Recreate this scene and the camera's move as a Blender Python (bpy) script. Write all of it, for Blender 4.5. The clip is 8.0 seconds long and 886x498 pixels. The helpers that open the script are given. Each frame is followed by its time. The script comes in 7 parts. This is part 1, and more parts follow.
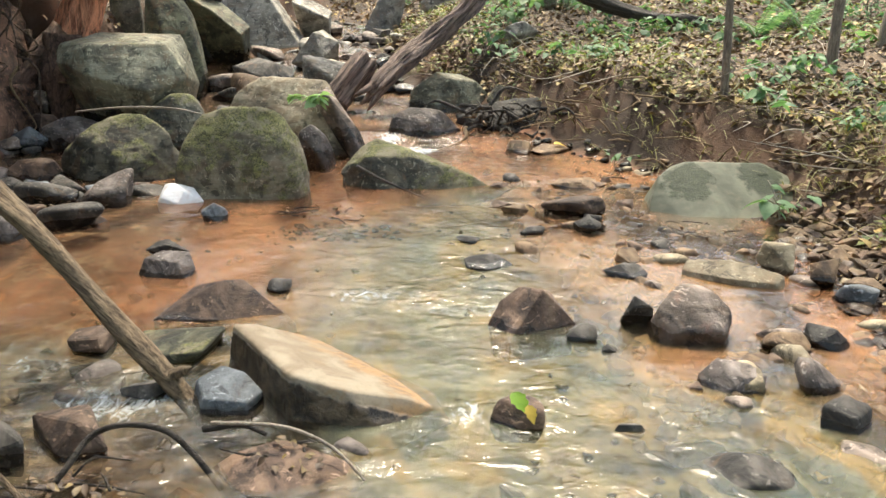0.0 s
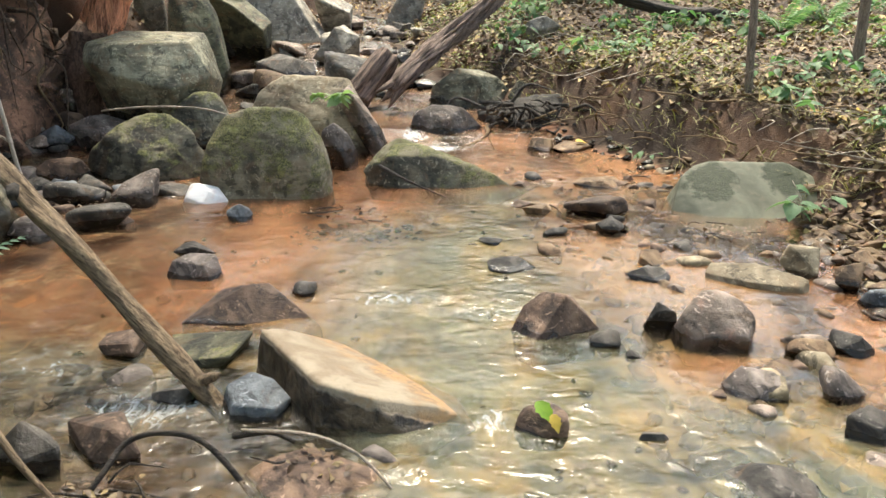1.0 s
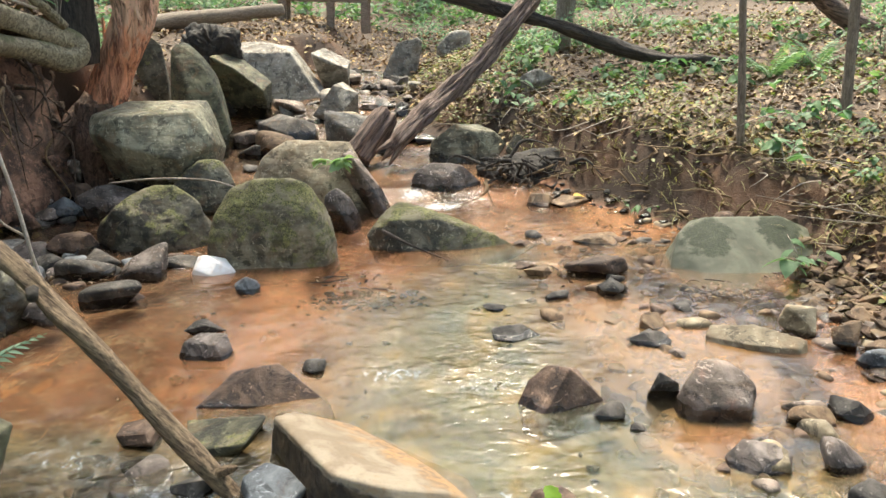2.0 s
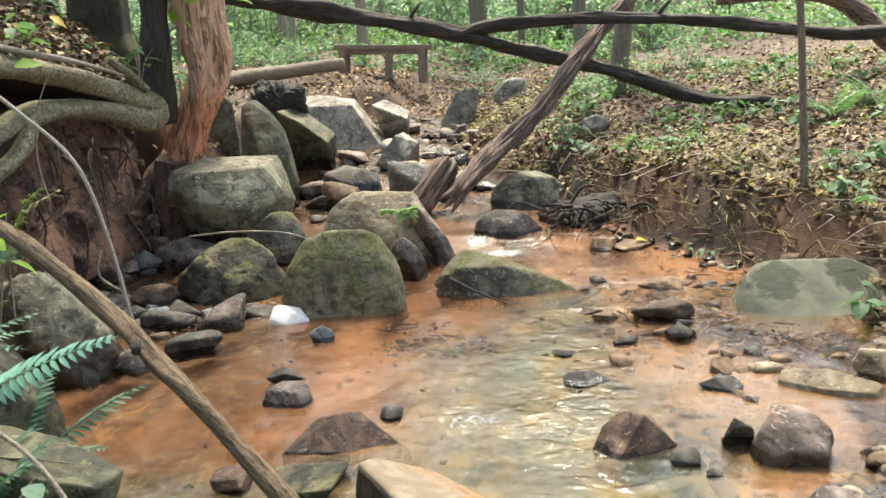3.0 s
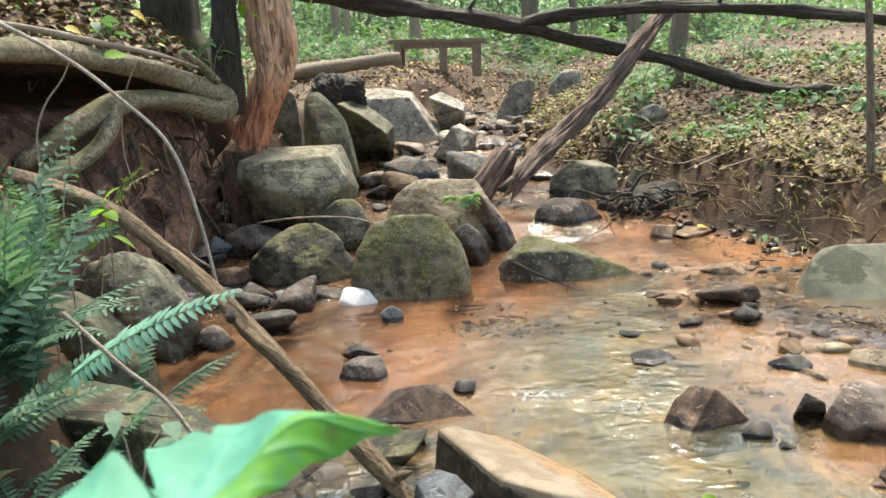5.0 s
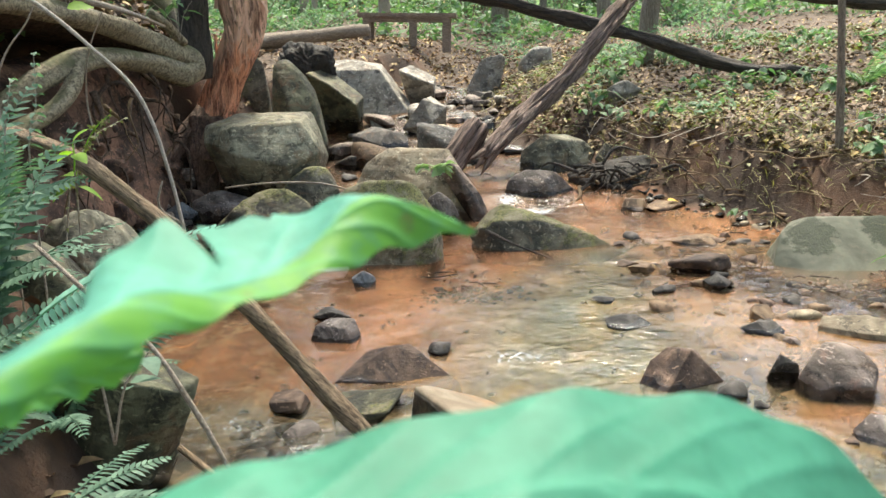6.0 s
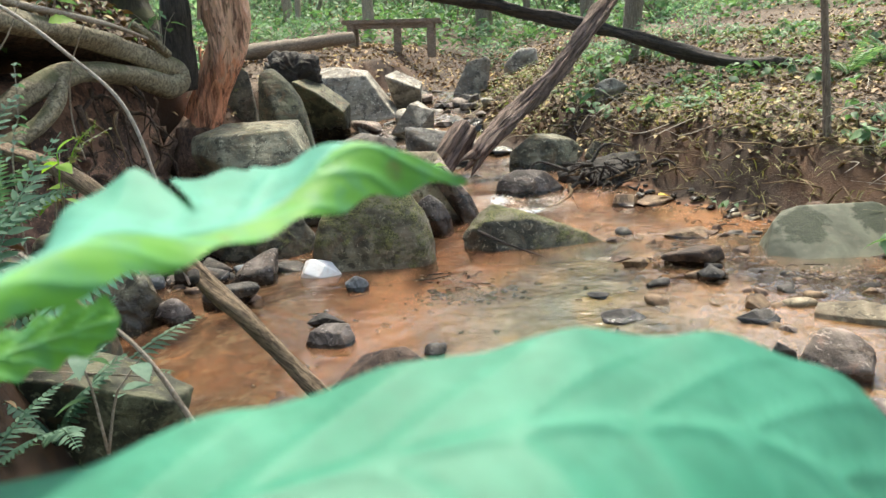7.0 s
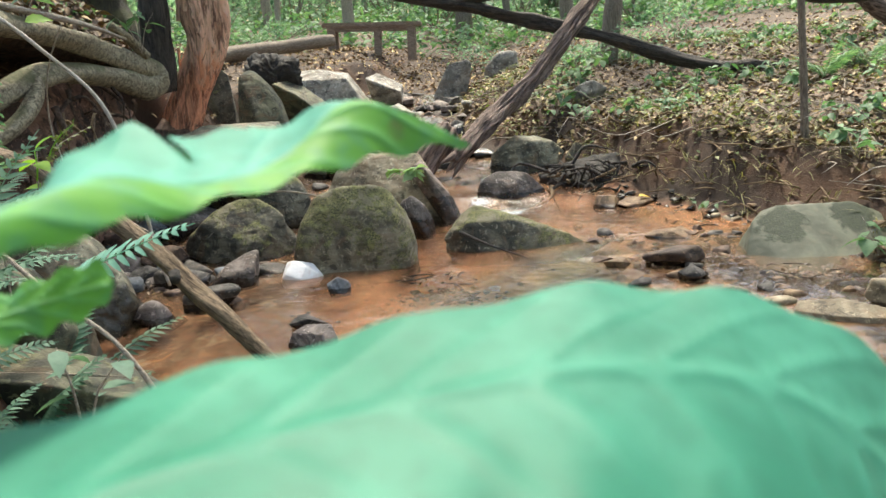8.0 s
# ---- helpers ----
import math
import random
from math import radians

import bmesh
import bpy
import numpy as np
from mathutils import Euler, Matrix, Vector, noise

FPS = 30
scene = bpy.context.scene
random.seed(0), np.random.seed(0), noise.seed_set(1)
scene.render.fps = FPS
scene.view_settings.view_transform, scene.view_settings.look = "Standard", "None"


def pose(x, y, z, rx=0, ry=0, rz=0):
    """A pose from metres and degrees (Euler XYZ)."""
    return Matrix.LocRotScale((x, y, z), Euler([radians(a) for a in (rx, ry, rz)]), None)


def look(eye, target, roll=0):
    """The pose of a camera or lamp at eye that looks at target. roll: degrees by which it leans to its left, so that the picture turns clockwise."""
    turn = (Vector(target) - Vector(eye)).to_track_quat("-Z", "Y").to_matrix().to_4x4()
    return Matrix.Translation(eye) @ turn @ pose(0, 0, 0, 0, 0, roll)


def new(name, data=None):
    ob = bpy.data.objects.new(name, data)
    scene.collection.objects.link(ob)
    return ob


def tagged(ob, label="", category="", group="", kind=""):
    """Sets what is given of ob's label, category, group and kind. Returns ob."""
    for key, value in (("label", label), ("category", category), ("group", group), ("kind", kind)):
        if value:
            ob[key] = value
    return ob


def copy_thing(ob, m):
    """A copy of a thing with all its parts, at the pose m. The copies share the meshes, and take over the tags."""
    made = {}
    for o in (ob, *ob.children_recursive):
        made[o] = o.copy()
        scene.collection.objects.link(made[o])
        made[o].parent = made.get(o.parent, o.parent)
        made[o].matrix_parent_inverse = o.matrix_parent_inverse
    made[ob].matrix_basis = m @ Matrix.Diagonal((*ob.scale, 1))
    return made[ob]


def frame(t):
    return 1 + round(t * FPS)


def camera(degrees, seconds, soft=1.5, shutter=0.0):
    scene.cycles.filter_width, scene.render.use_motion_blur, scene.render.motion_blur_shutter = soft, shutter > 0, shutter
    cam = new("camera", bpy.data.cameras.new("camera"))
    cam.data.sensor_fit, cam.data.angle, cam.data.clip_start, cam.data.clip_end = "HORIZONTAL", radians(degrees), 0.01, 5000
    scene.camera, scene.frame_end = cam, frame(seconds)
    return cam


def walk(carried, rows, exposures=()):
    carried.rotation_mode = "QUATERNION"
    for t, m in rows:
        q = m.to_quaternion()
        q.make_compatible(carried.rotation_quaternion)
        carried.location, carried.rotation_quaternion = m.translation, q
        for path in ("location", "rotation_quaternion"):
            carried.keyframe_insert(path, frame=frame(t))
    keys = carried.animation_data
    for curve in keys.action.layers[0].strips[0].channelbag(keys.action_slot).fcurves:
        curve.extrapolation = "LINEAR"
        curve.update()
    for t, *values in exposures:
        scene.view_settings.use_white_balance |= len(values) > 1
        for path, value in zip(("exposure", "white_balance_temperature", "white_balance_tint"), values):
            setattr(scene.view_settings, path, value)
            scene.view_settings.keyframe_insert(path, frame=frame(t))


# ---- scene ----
# camera and its walk: seconds, place in metres, turn in degrees
cam = camera(57.53, 8.0)
ROWS = [
    (0.0, 0.0000, -0.0000, 1.2700, 72.800, -0.800, 0.000),
    (0.5, -0.0084, -0.0046, 1.2950, 72.443, -0.665, 0.651),
    (1.0, -0.0221, -0.0049, 1.3404, 72.004, -0.480, 1.296),
    (1.5, -0.0378, -0.0248, 1.4788, 72.394, 0.324, 0.868),
    (1.7, -0.0165, -0.0243, 1.5106, 73.154, 0.975, 0.531),
    (2.8, -0.0979, -0.1503, 1.6247, 76.879, 2.869, 3.174),
    (3.0, -0.1034, -0.1667, 1.6261, 77.452, 3.259, 4.385),
    (3.5, -0.1151, -0.2280, 1.6174, 78.085, 3.973, 6.376),
    (4.0, -0.1415, -0.2880, 1.6148, 78.200, 4.357, 7.291),
    (4.2, -0.1553, -0.2972, 1.6052, 78.264, 4.000, 7.876),
    (5.3, -0.2691, -0.3275, 1.5411, 77.070, 3.276, 7.133),
    (5.5, -0.2955, -0.3135, 1.5037, 76.872, 2.634, 6.438),
    (6.0, -0.3055, -0.3045, 1.4566, 76.138, 2.235, 5.188),
    (6.5, -0.3121, -0.2914, 1.4281, 76.230, 3.765, 4.767),
    (7.0, -0.3079, -0.2897, 1.4228, 76.536, 4.150, 4.175),
    (7.5, -0.3138, -0.2818, 1.4097, 76.757, 4.063, 3.476),
    (8.0, -0.3209, -0.2875, 1.4013, 76.732, 4.054, 2.774),
]
walk(cam, [(t, pose(x, y, z, rx, ry, rz)) for t, x, y, z, rx, ry, rz in ROWS], exposures=[(0.0, 1.9, 7200, 6), (4.0, 1.95, 7150, 6), (8.0, 1.76, 6900, 5)])
cam.data.dof.use_dof, cam.data.dof.focus_distance, cam.data.dof.aperture_fstop = True, 5.0, 9.0

# ---- world, sun, exposure ----
SUN_ELEV, SUN_TURN = 62.0, 4.0
world = bpy.data.worlds.new("world")
scene.world = world
world.use_nodes = True
wn = world.node_tree.nodes
sky = wn.new("ShaderNodeTexSky")
sky.sky_type, sky.sun_disc = "NISHITA", False
sky.sun_elevation, sky.sun_rotation = radians(SUN_ELEV), radians(SUN_TURN)
sky.air_density, sky.dust_density, sky.ozone_density = 1.0, 3.0, 0.6
world.node_tree.links.new(sky.outputs["Color"], wn["Background"].inputs["Color"])
wn["Background"].inputs["Strength"].default_value = 0.14
sun = new("sun", bpy.data.lights.new("sun", "SUN"))
sun.data.energy, sun.data.angle, sun.data.color = 2.9, radians(10), (1.0, 0.94, 0.84)
se, sr = radians(SUN_ELEV), radians(SUN_TURN)
sun.matrix_world = look((0, 0, 0), (-math.sin(sr) * math.cos(se), -math.cos(sr) * math.cos(se), -math.sin(se)))
sun.location = (0, 12, 30)

# ---- materials ----


class Nodes:
    """Short hand for building one node material."""

    def __init__(self, name):
        self.mat = bpy.data.materials.new(name)
        self.mat.use_nodes = True
        self.t = self.mat.node_tree
        self.bsdf = self.t.nodes["Principled BSDF"]
        self.out = self.t.nodes["Material Output"]

    def n(self, kind, **props):
        node = self.t.nodes.new("ShaderNode" + kind)
        for k, v in props.items():
            if k == "mode":
                node.operation = v
            elif k == "kind":
                node.noise_type = v
            elif k == "blend":
                node.blend_type = v
        return node

    def put(self, sock, v):
        if isinstance(v, bpy.types.NodeSocket):
            self.t.links.new(v, sock)
        elif isinstance(v, (tuple, list)):
            sock.default_value = (*v, 1.0) if len(v) == 3 and sock.type == "RGBA" else v
        else:
            sock.default_value = v

    def coord(self, which="Object", scale=(1, 1, 1)):
        c = self.n("TexCoord").outputs[which]
        m = self.n("Mapping")
        self.put(m.inputs["Vector"], c)
        m.inputs["Scale"].default_value = scale
        return m.outputs["Vector"]

    def noise(self, vec, scale, detail=6.0, rough=0.6, distort=0.0):
        x = self.n("TexNoise")
        self.put(x.inputs["Vector"], vec)
        for k, v in (("Scale", scale), ("Detail", detail), ("Roughness", rough), ("Distortion", distort)):
            x.inputs[k].default_value = v
        return x.outputs["Fac"]

    def voronoi(self, vec, scale, out="Distance"):
        x = self.n("TexVoronoi")
        self.put(x.inputs["Vector"], vec)
        x.inputs["Scale"].default_value = scale
        return x.outputs[out]

    def math(self, op, a, b=0.5):
        x = self.n("Math", mode=op)
        self.put(x.inputs[0], a)
        self.put(x.inputs[1], b)
        return x.outputs[0]

    def step(self, v, lo, hi, a=0.0, b=1.0):
        x = self.n("MapRange")
        x.interpolation_type = "SMOOTHSTEP"
        self.put(x.inputs["Value"], v)
        for k, w in (("From Min", lo), ("From Max", hi), ("To Min", a), ("To Max", b)):
            x.inputs[k].default_value = w
        return x.outputs["Result"]

    def mix(self, fac, a, b, blend="MIX"):
        x = self.n("MixRGB", blend=blend)
        self.put(x.inputs["Fac"], fac)
        self.put(x.inputs["Color1"], a)
        self.put(x.inputs["Color2"], b)
        return x.outputs["Color"]

    def attr(self, name):
        x = self.n("Attribute")
        x.attribute_name = name
        return x.outputs["Fac"]

    def up(self):
        g = self.n("NewGeometry")
        s = self.n("SeparateXYZ")
        self.put(s.inputs[0], g.outputs["Normal"])
        return s.outputs["Z"]

    def bump(self, h, strength, dist, normal=None):
        b = self.n("Bump")
        self.put(b.inputs["Height"], h)
        self.put(b.inputs["Strength"], strength)
        b.inputs["Distance"].default_value = dist
        if normal is not None:
            self.put(b.inputs["Normal"], normal)
        return b.outputs["Normal"]

    def done(self, color, rough, normal=None, **more):
        self.put(self.bsdf.inputs["Base Color"], color)
        self.put(self.bsdf.inputs["Roughness"], rough)
        if normal is not None:
            self.put(self.bsdf.inputs["Normal"], normal)
        for k, v in more.items():
            self.put(self.bsdf.inputs[k.replace("_", " ")], v)
        return self.mat


def rock_material(name, dark, light, tint, moss=0.0, wet=0.0, grain=1.0, cover=4.2):
    """Weathered stone: broad tone, stains, fine grain, moss on upward faces and a wet foot that also paints in low
    shade.
    """
    g = Nodes(name)
    v = g.coord()
    rnd = g.n("ObjectInfo").outputs["Random"]
    broad = g.noise(v, 3.2 * grain, 6, 0.6, 0.8)
    mid = g.noise(v, 10 * grain, 6, 0.66, 0.5)
    fine = g.noise(v, 70 * grain, 5, 0.75)
    c = g.mix(g.step(broad, 0.42, 0.58), dark, light)
    c = g.mix(g.step(mid, 0.52, 0.68, 0, 0.8), c, tint)
    c = g.mix(g.step(mid, 0.47, 0.38, 0, 0.8), c, tuple(0.35 * a for a in dark))
    pale = g.step(g.noise(v, 21 * grain, 4, 0.6, 1.5), 0.58, 0.66, 0, 0.7)
    c = g.mix(pale, c, tuple(min(0.8, 1.75 * a + 0.02) for a in light))
    c = g.mix(g.step(fine, 0.5, 0.7, 0.0, 0.25), c, g.mix(1.0, c, (0.4, 0.37, 0.34), "MULTIPLY"))
    rusty = g.step(g.noise(v, 5.5 * grain, 5, 0.62, 1.1), 0.53, 0.63, 0, 0.6 if wet else 0.2)
    c = g.mix(rusty, c, g.mix(0.5, c, (0.2, 0.105, 0.048)))
    bright = g.n("MapRange").outputs["Result"]
    g.put(bright.node.inputs["Value"], rnd)
    bright.node.inputs["To Min"].default_value, bright.node.inputs["To Max"].default_value = 0.6, 1.05
    c = g.mix(1.0, c, bright, "MULTIPLY")
    rough = 0.82
    h = g.math("ADD", g.math("MULTIPLY", mid, 0.7), g.math("MULTIPLY", fine, 0.2))
    if moss:
        m = g.math("ADD", g.math("MULTIPLY", g.up(), 0.35), g.noise(v, cover, 7, 0.7 if cover > 3 else 0.5))
        m = g.step(m, 1.02 - 0.62 * moss, 1.14 - 0.57 * moss) if cover > 3 else g.step(m, 0.77, 0.82)
        tuft = g.noise(v, 110, 4, 0.8)
        green = g.mix(g.step(tuft, 0.36, 0.66), (0.02, 0.023, 0.008), (0.25, 0.24, 0.085))
        green = g.mix(g.step(g.noise(v, 16, 4, 0.6), 0.54, 0.66, 0, 0.7), green, (0.21, 0.21, 0.065))
        green = g.mix(g.step(mid, 0.5, 0.6, 0, 0.75), green, (0.23, 0.2, 0.135))
        green = g.mix(g.step(broad, 0.56, 0.62, 0, 0.7), green, (0.05, 0.045, 0.025))
        if cover < 3:
            green = g.mix(0.75, green, (0.028, 0.042, 0.012))
        c = g.mix(m, c, green)
        h = g.math("ADD", h, g.math("MULTIPLY", g.math("MULTIPLY", m, tuft), 0.5))
    # Wet foot; its dark colour also paints in shade under the rocks.
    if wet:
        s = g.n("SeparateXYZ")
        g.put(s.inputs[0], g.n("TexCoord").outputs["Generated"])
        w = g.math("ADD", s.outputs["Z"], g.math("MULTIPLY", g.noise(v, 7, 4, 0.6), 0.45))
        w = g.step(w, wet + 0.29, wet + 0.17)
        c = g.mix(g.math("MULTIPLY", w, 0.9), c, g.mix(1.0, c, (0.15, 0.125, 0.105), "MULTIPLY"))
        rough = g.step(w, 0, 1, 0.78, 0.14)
    layers = g.noise(g.coord("Object", (1.5, 1.5, 9)), 1.6, 4, 0.55, 0.6)
    h = g.math("ADD", h, g.math("MULTIPLY", layers, 0.5))
    c = g.mix(g.step(layers, 0.5, 0.58, 0, 0.5), c, g.mix(1.0, c, (0.5, 0.46, 0.4), "MULTIPLY"))
    return g.done(c, rough, g.bump(h, 0.7, 0.026))


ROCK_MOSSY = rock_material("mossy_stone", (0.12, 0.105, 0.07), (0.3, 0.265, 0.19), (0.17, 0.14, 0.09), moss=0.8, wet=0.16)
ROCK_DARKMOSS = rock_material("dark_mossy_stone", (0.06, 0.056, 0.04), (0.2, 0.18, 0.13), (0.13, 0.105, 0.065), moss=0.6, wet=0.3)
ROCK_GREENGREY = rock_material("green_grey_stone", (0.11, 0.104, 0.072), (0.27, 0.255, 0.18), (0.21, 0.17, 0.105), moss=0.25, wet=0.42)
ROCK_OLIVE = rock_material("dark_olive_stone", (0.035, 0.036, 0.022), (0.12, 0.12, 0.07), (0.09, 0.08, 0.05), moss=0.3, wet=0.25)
RED_EARTH = rock_material("bare_red_earth", (0.06, 0.03, 0.019), (0.25, 0.132, 0.086), (0.17, 0.085, 0.055))
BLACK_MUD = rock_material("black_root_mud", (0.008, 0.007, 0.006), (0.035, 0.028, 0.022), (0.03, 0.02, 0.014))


def mossy_slab():
    """Smooth grey-green slab with two hanging patches of dark moss and a silty foot."""
    g = Nodes("pale_mossy_slab")
    v = g.coord()
    n1, n2, n3 = g.noise(v, 3, 5, 0.6, 0.6), g.noise(v, 14, 6, 0.65), g.noise(v, 90, 4, 0.7)
    c = g.mix(g.step(n1, 0.38, 0.64), (0.072, 0.077, 0.05), (0.15, 0.156, 0.108))
    c = g.mix(g.step(n2, 0.5, 0.7, 0, 0.4), c, (0.17, 0.15, 0.1))
    moss = None
    for place, wide in (((-0.27, 0.0, 0.2), 0.18), ((0.2, 0.02, 0.25), 0.18)):
        d = g.n("VectorMath", mode="DISTANCE")
        g.put(d.inputs[0], v)
        d.inputs[1].default_value = place
        m = g.step(g.math("ADD", d.outputs["Value"], g.math("MULTIPLY", g.math("SUBTRACT", n2, 0.5), 0.3)), wide, wide - 0.06)
        moss = m if moss is None else g.math("MAXIMUM", moss, m)
    c = g.mix(g.math("MULTIPLY", moss, 0.9), c, g.mix(g.step(n3, 0.4, 0.65), (0.01, 0.018, 0.006), (0.03, 0.044, 0.012)))
    h = g.math("ADD", g.math("MULTIPLY", n2, 0.4), g.math("MULTIPLY", g.math("MULTIPLY", moss, n3), 0.6))
    return g.done(c, 0.7, g.bump(h, 0.5, 0.015))


ROCK_MOSSSLAB = mossy_slab()
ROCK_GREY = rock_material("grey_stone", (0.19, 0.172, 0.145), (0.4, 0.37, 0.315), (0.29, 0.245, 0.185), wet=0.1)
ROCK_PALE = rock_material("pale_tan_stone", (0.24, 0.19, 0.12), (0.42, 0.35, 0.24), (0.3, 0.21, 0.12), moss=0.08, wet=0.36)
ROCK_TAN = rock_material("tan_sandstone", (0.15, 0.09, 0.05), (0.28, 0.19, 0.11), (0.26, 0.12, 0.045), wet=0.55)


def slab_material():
    """Tan sandstone: dry pale top, orange silt where the water laps it, sides under the rim painted dark for damp and
    shade.
    """
    g = Nodes("tan_slab")
    v = g.coord()
    n1, n2, n3 = g.noise(v, 4, 5, 0.6, 0.8), g.noise(v, 16, 6, 0.66, 0.5), g.noise(v, 80, 5, 0.75)
    c = g.mix(g.step(n1, 0.4, 0.6), (0.2, 0.15, 0.098), (0.3, 0.245, 0.175))
    c = g.mix(g.step(n2, 0.55, 0.7, 0, 0.4), c, (0.3, 0.18, 0.085))
    s = g.n("SeparateXYZ")
    g.put(s.inputs[0], v)
    lap = g.step(g.math("ADD", s.outputs["Z"], g.math("MULTIPLY", g.math("SUBTRACT", n1, 0.5), 0.16)), 0.062, 0.015)
    c = g.mix(g.math("MULTIPLY", lap, 0.8), c, g.mix(g.step(n2, 0.42, 0.58), (0.19, 0.115, 0.06), (0.36, 0.2, 0.08)))
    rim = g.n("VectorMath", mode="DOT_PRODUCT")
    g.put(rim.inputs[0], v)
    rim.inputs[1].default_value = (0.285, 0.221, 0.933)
    # Sides below the rim painted dark: part damp stone, part shade.
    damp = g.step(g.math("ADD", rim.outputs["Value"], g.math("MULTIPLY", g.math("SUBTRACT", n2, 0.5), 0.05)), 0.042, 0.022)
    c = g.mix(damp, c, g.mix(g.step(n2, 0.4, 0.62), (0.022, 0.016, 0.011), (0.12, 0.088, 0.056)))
    c = g.mix(g.step(n3, 0.5, 0.7, 0.0, 0.4), c, g.mix(1.0, c, (0.4, 0.37, 0.34), "MULTIPLY"))
    h = g.math("ADD", g.math("MULTIPLY", n2, g.step(damp, 0, 1, 0.25, 1.2)), g.math("MULTIPLY", n3, 0.2))
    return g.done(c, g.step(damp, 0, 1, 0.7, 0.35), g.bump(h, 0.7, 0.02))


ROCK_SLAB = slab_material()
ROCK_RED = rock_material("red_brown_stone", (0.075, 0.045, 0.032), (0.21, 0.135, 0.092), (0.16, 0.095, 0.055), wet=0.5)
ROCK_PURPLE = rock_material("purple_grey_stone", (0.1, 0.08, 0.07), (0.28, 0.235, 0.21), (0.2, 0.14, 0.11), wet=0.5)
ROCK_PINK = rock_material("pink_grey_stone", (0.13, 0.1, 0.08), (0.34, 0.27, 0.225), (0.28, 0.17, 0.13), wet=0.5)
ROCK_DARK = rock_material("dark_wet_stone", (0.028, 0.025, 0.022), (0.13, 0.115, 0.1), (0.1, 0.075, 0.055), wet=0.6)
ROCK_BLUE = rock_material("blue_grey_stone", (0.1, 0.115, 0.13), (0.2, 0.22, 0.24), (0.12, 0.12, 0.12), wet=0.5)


def white_quartz():
    g = Nodes("white_quartz_stone")
    v = g.coord()
    n = g.noise(v, 12, 5, 0.6)
    return g.done(g.mix(g.step(n, 0.5, 0.75, 0, 0.6), (0.78, 0.76, 0.75), (0.55, 0.42, 0.38)), 0.35, g.bump(n, 0.4, 0.01))


ROCK_WHITE = white_quartz()


def soil_material():
    g = Nodes("soil_and_stream_bed")
    v = g.coord("Object")
    bed, silt, damp = g.attr("bed"), g.attr("silt"), g.attr("damp")
    n1, n2, n3 = g.noise(v, 1.3, 6, 0.65, 0.5), g.noise(v, 9, 6, 0.7), g.noise(v, 60, 5, 0.75)
    n4 = g.noise(v, 3.5, 5, 0.6, 1.2)
    litter = g.mix(g.step(n2, 0.35, 0.65), (0.035, 0.022, 0.014), (0.1, 0.063, 0.038))
    litter = g.mix(g.step(n3, 0.45, 0.7, 0, 0.8), litter, (0.14, 0.093, 0.055))
    earth = g.mix(g.step(n1, 0.4, 0.62), (0.035, 0.018, 0.009), (0.11, 0.052, 0.024))
    earth = g.mix(g.step(n3, 0.4, 0.7, 0, 0.6), earth, (0.05, 0.028, 0.016))
    steep = g.step(g.math("ADD", g.up(), g.math("MULTIPLY", n2, 0.25)), 1.03, 0.86)
    land = g.mix(steep, litter, earth)
    land = g.mix(damp, land, g.mix(1.0, land, (0.6, 0.52, 0.46), "MULTIPLY"))
    orange = g.mix(g.step(n4, 0.35, 0.68), (0.17, 0.062, 0.025), (0.33, 0.14, 0.058))
    algae = g.mix(g.step(n4, 0.36, 0.62), (0.1, 0.095, 0.045), (0.28, 0.245, 0.12))
    algae = g.mix(g.step(n2, 0.52, 0.7, 0, 0.6), algae, (0.36, 0.25, 0.1))
    base = g.mix(silt, algae, orange)
    base = g.mix(g.attr("stony"), base, g.mix(g.step(n2, 0.4, 0.62), (0.028, 0.023, 0.018), (0.1, 0.077, 0.06)))
    cell = g.n("SeparateColor")
    g.put(cell.inputs[0], g.voronoi(v, 17, "Color"))
    stones = g.mix(cell.outputs[0], (0.07, 0.055, 0.04), (0.36, 0.29, 0.2))
    floor_col = g.mix(g.math("MULTIPLY", g.step(n2, 0.46, 0.6), g.step(n1, 0.4, 0.6, 0.25, 0.9)), base, stones)
    streaks = g.noise(g.coord("Object", (1.0, 0.5, 1)), 5.5, 6, 0.7, 1.4)
    floor_col = g.mix(g.step(streaks, 0.52, 0.66, 0, 0.65), floor_col, g.mix(silt, (0.09, 0.085, 0.045), (0.2, 0.075, 0.03)))
    floor_col = g.mix(g.step(streaks, 0.44, 0.34, 0, 0.5), floor_col, g.mix(silt, (0.34, 0.28, 0.14), (0.5, 0.24, 0.095)))
    c = g.mix(bed, land, floor_col)
    h = g.math("ADD", g.math("MULTIPLY", n2, 0.5), g.math("MULTIPLY", n3, 0.5))
    return g.done(c, 0.85, g.bump(h, g.step(bed, 0, 1, 0.8, 0.15), 0.03))


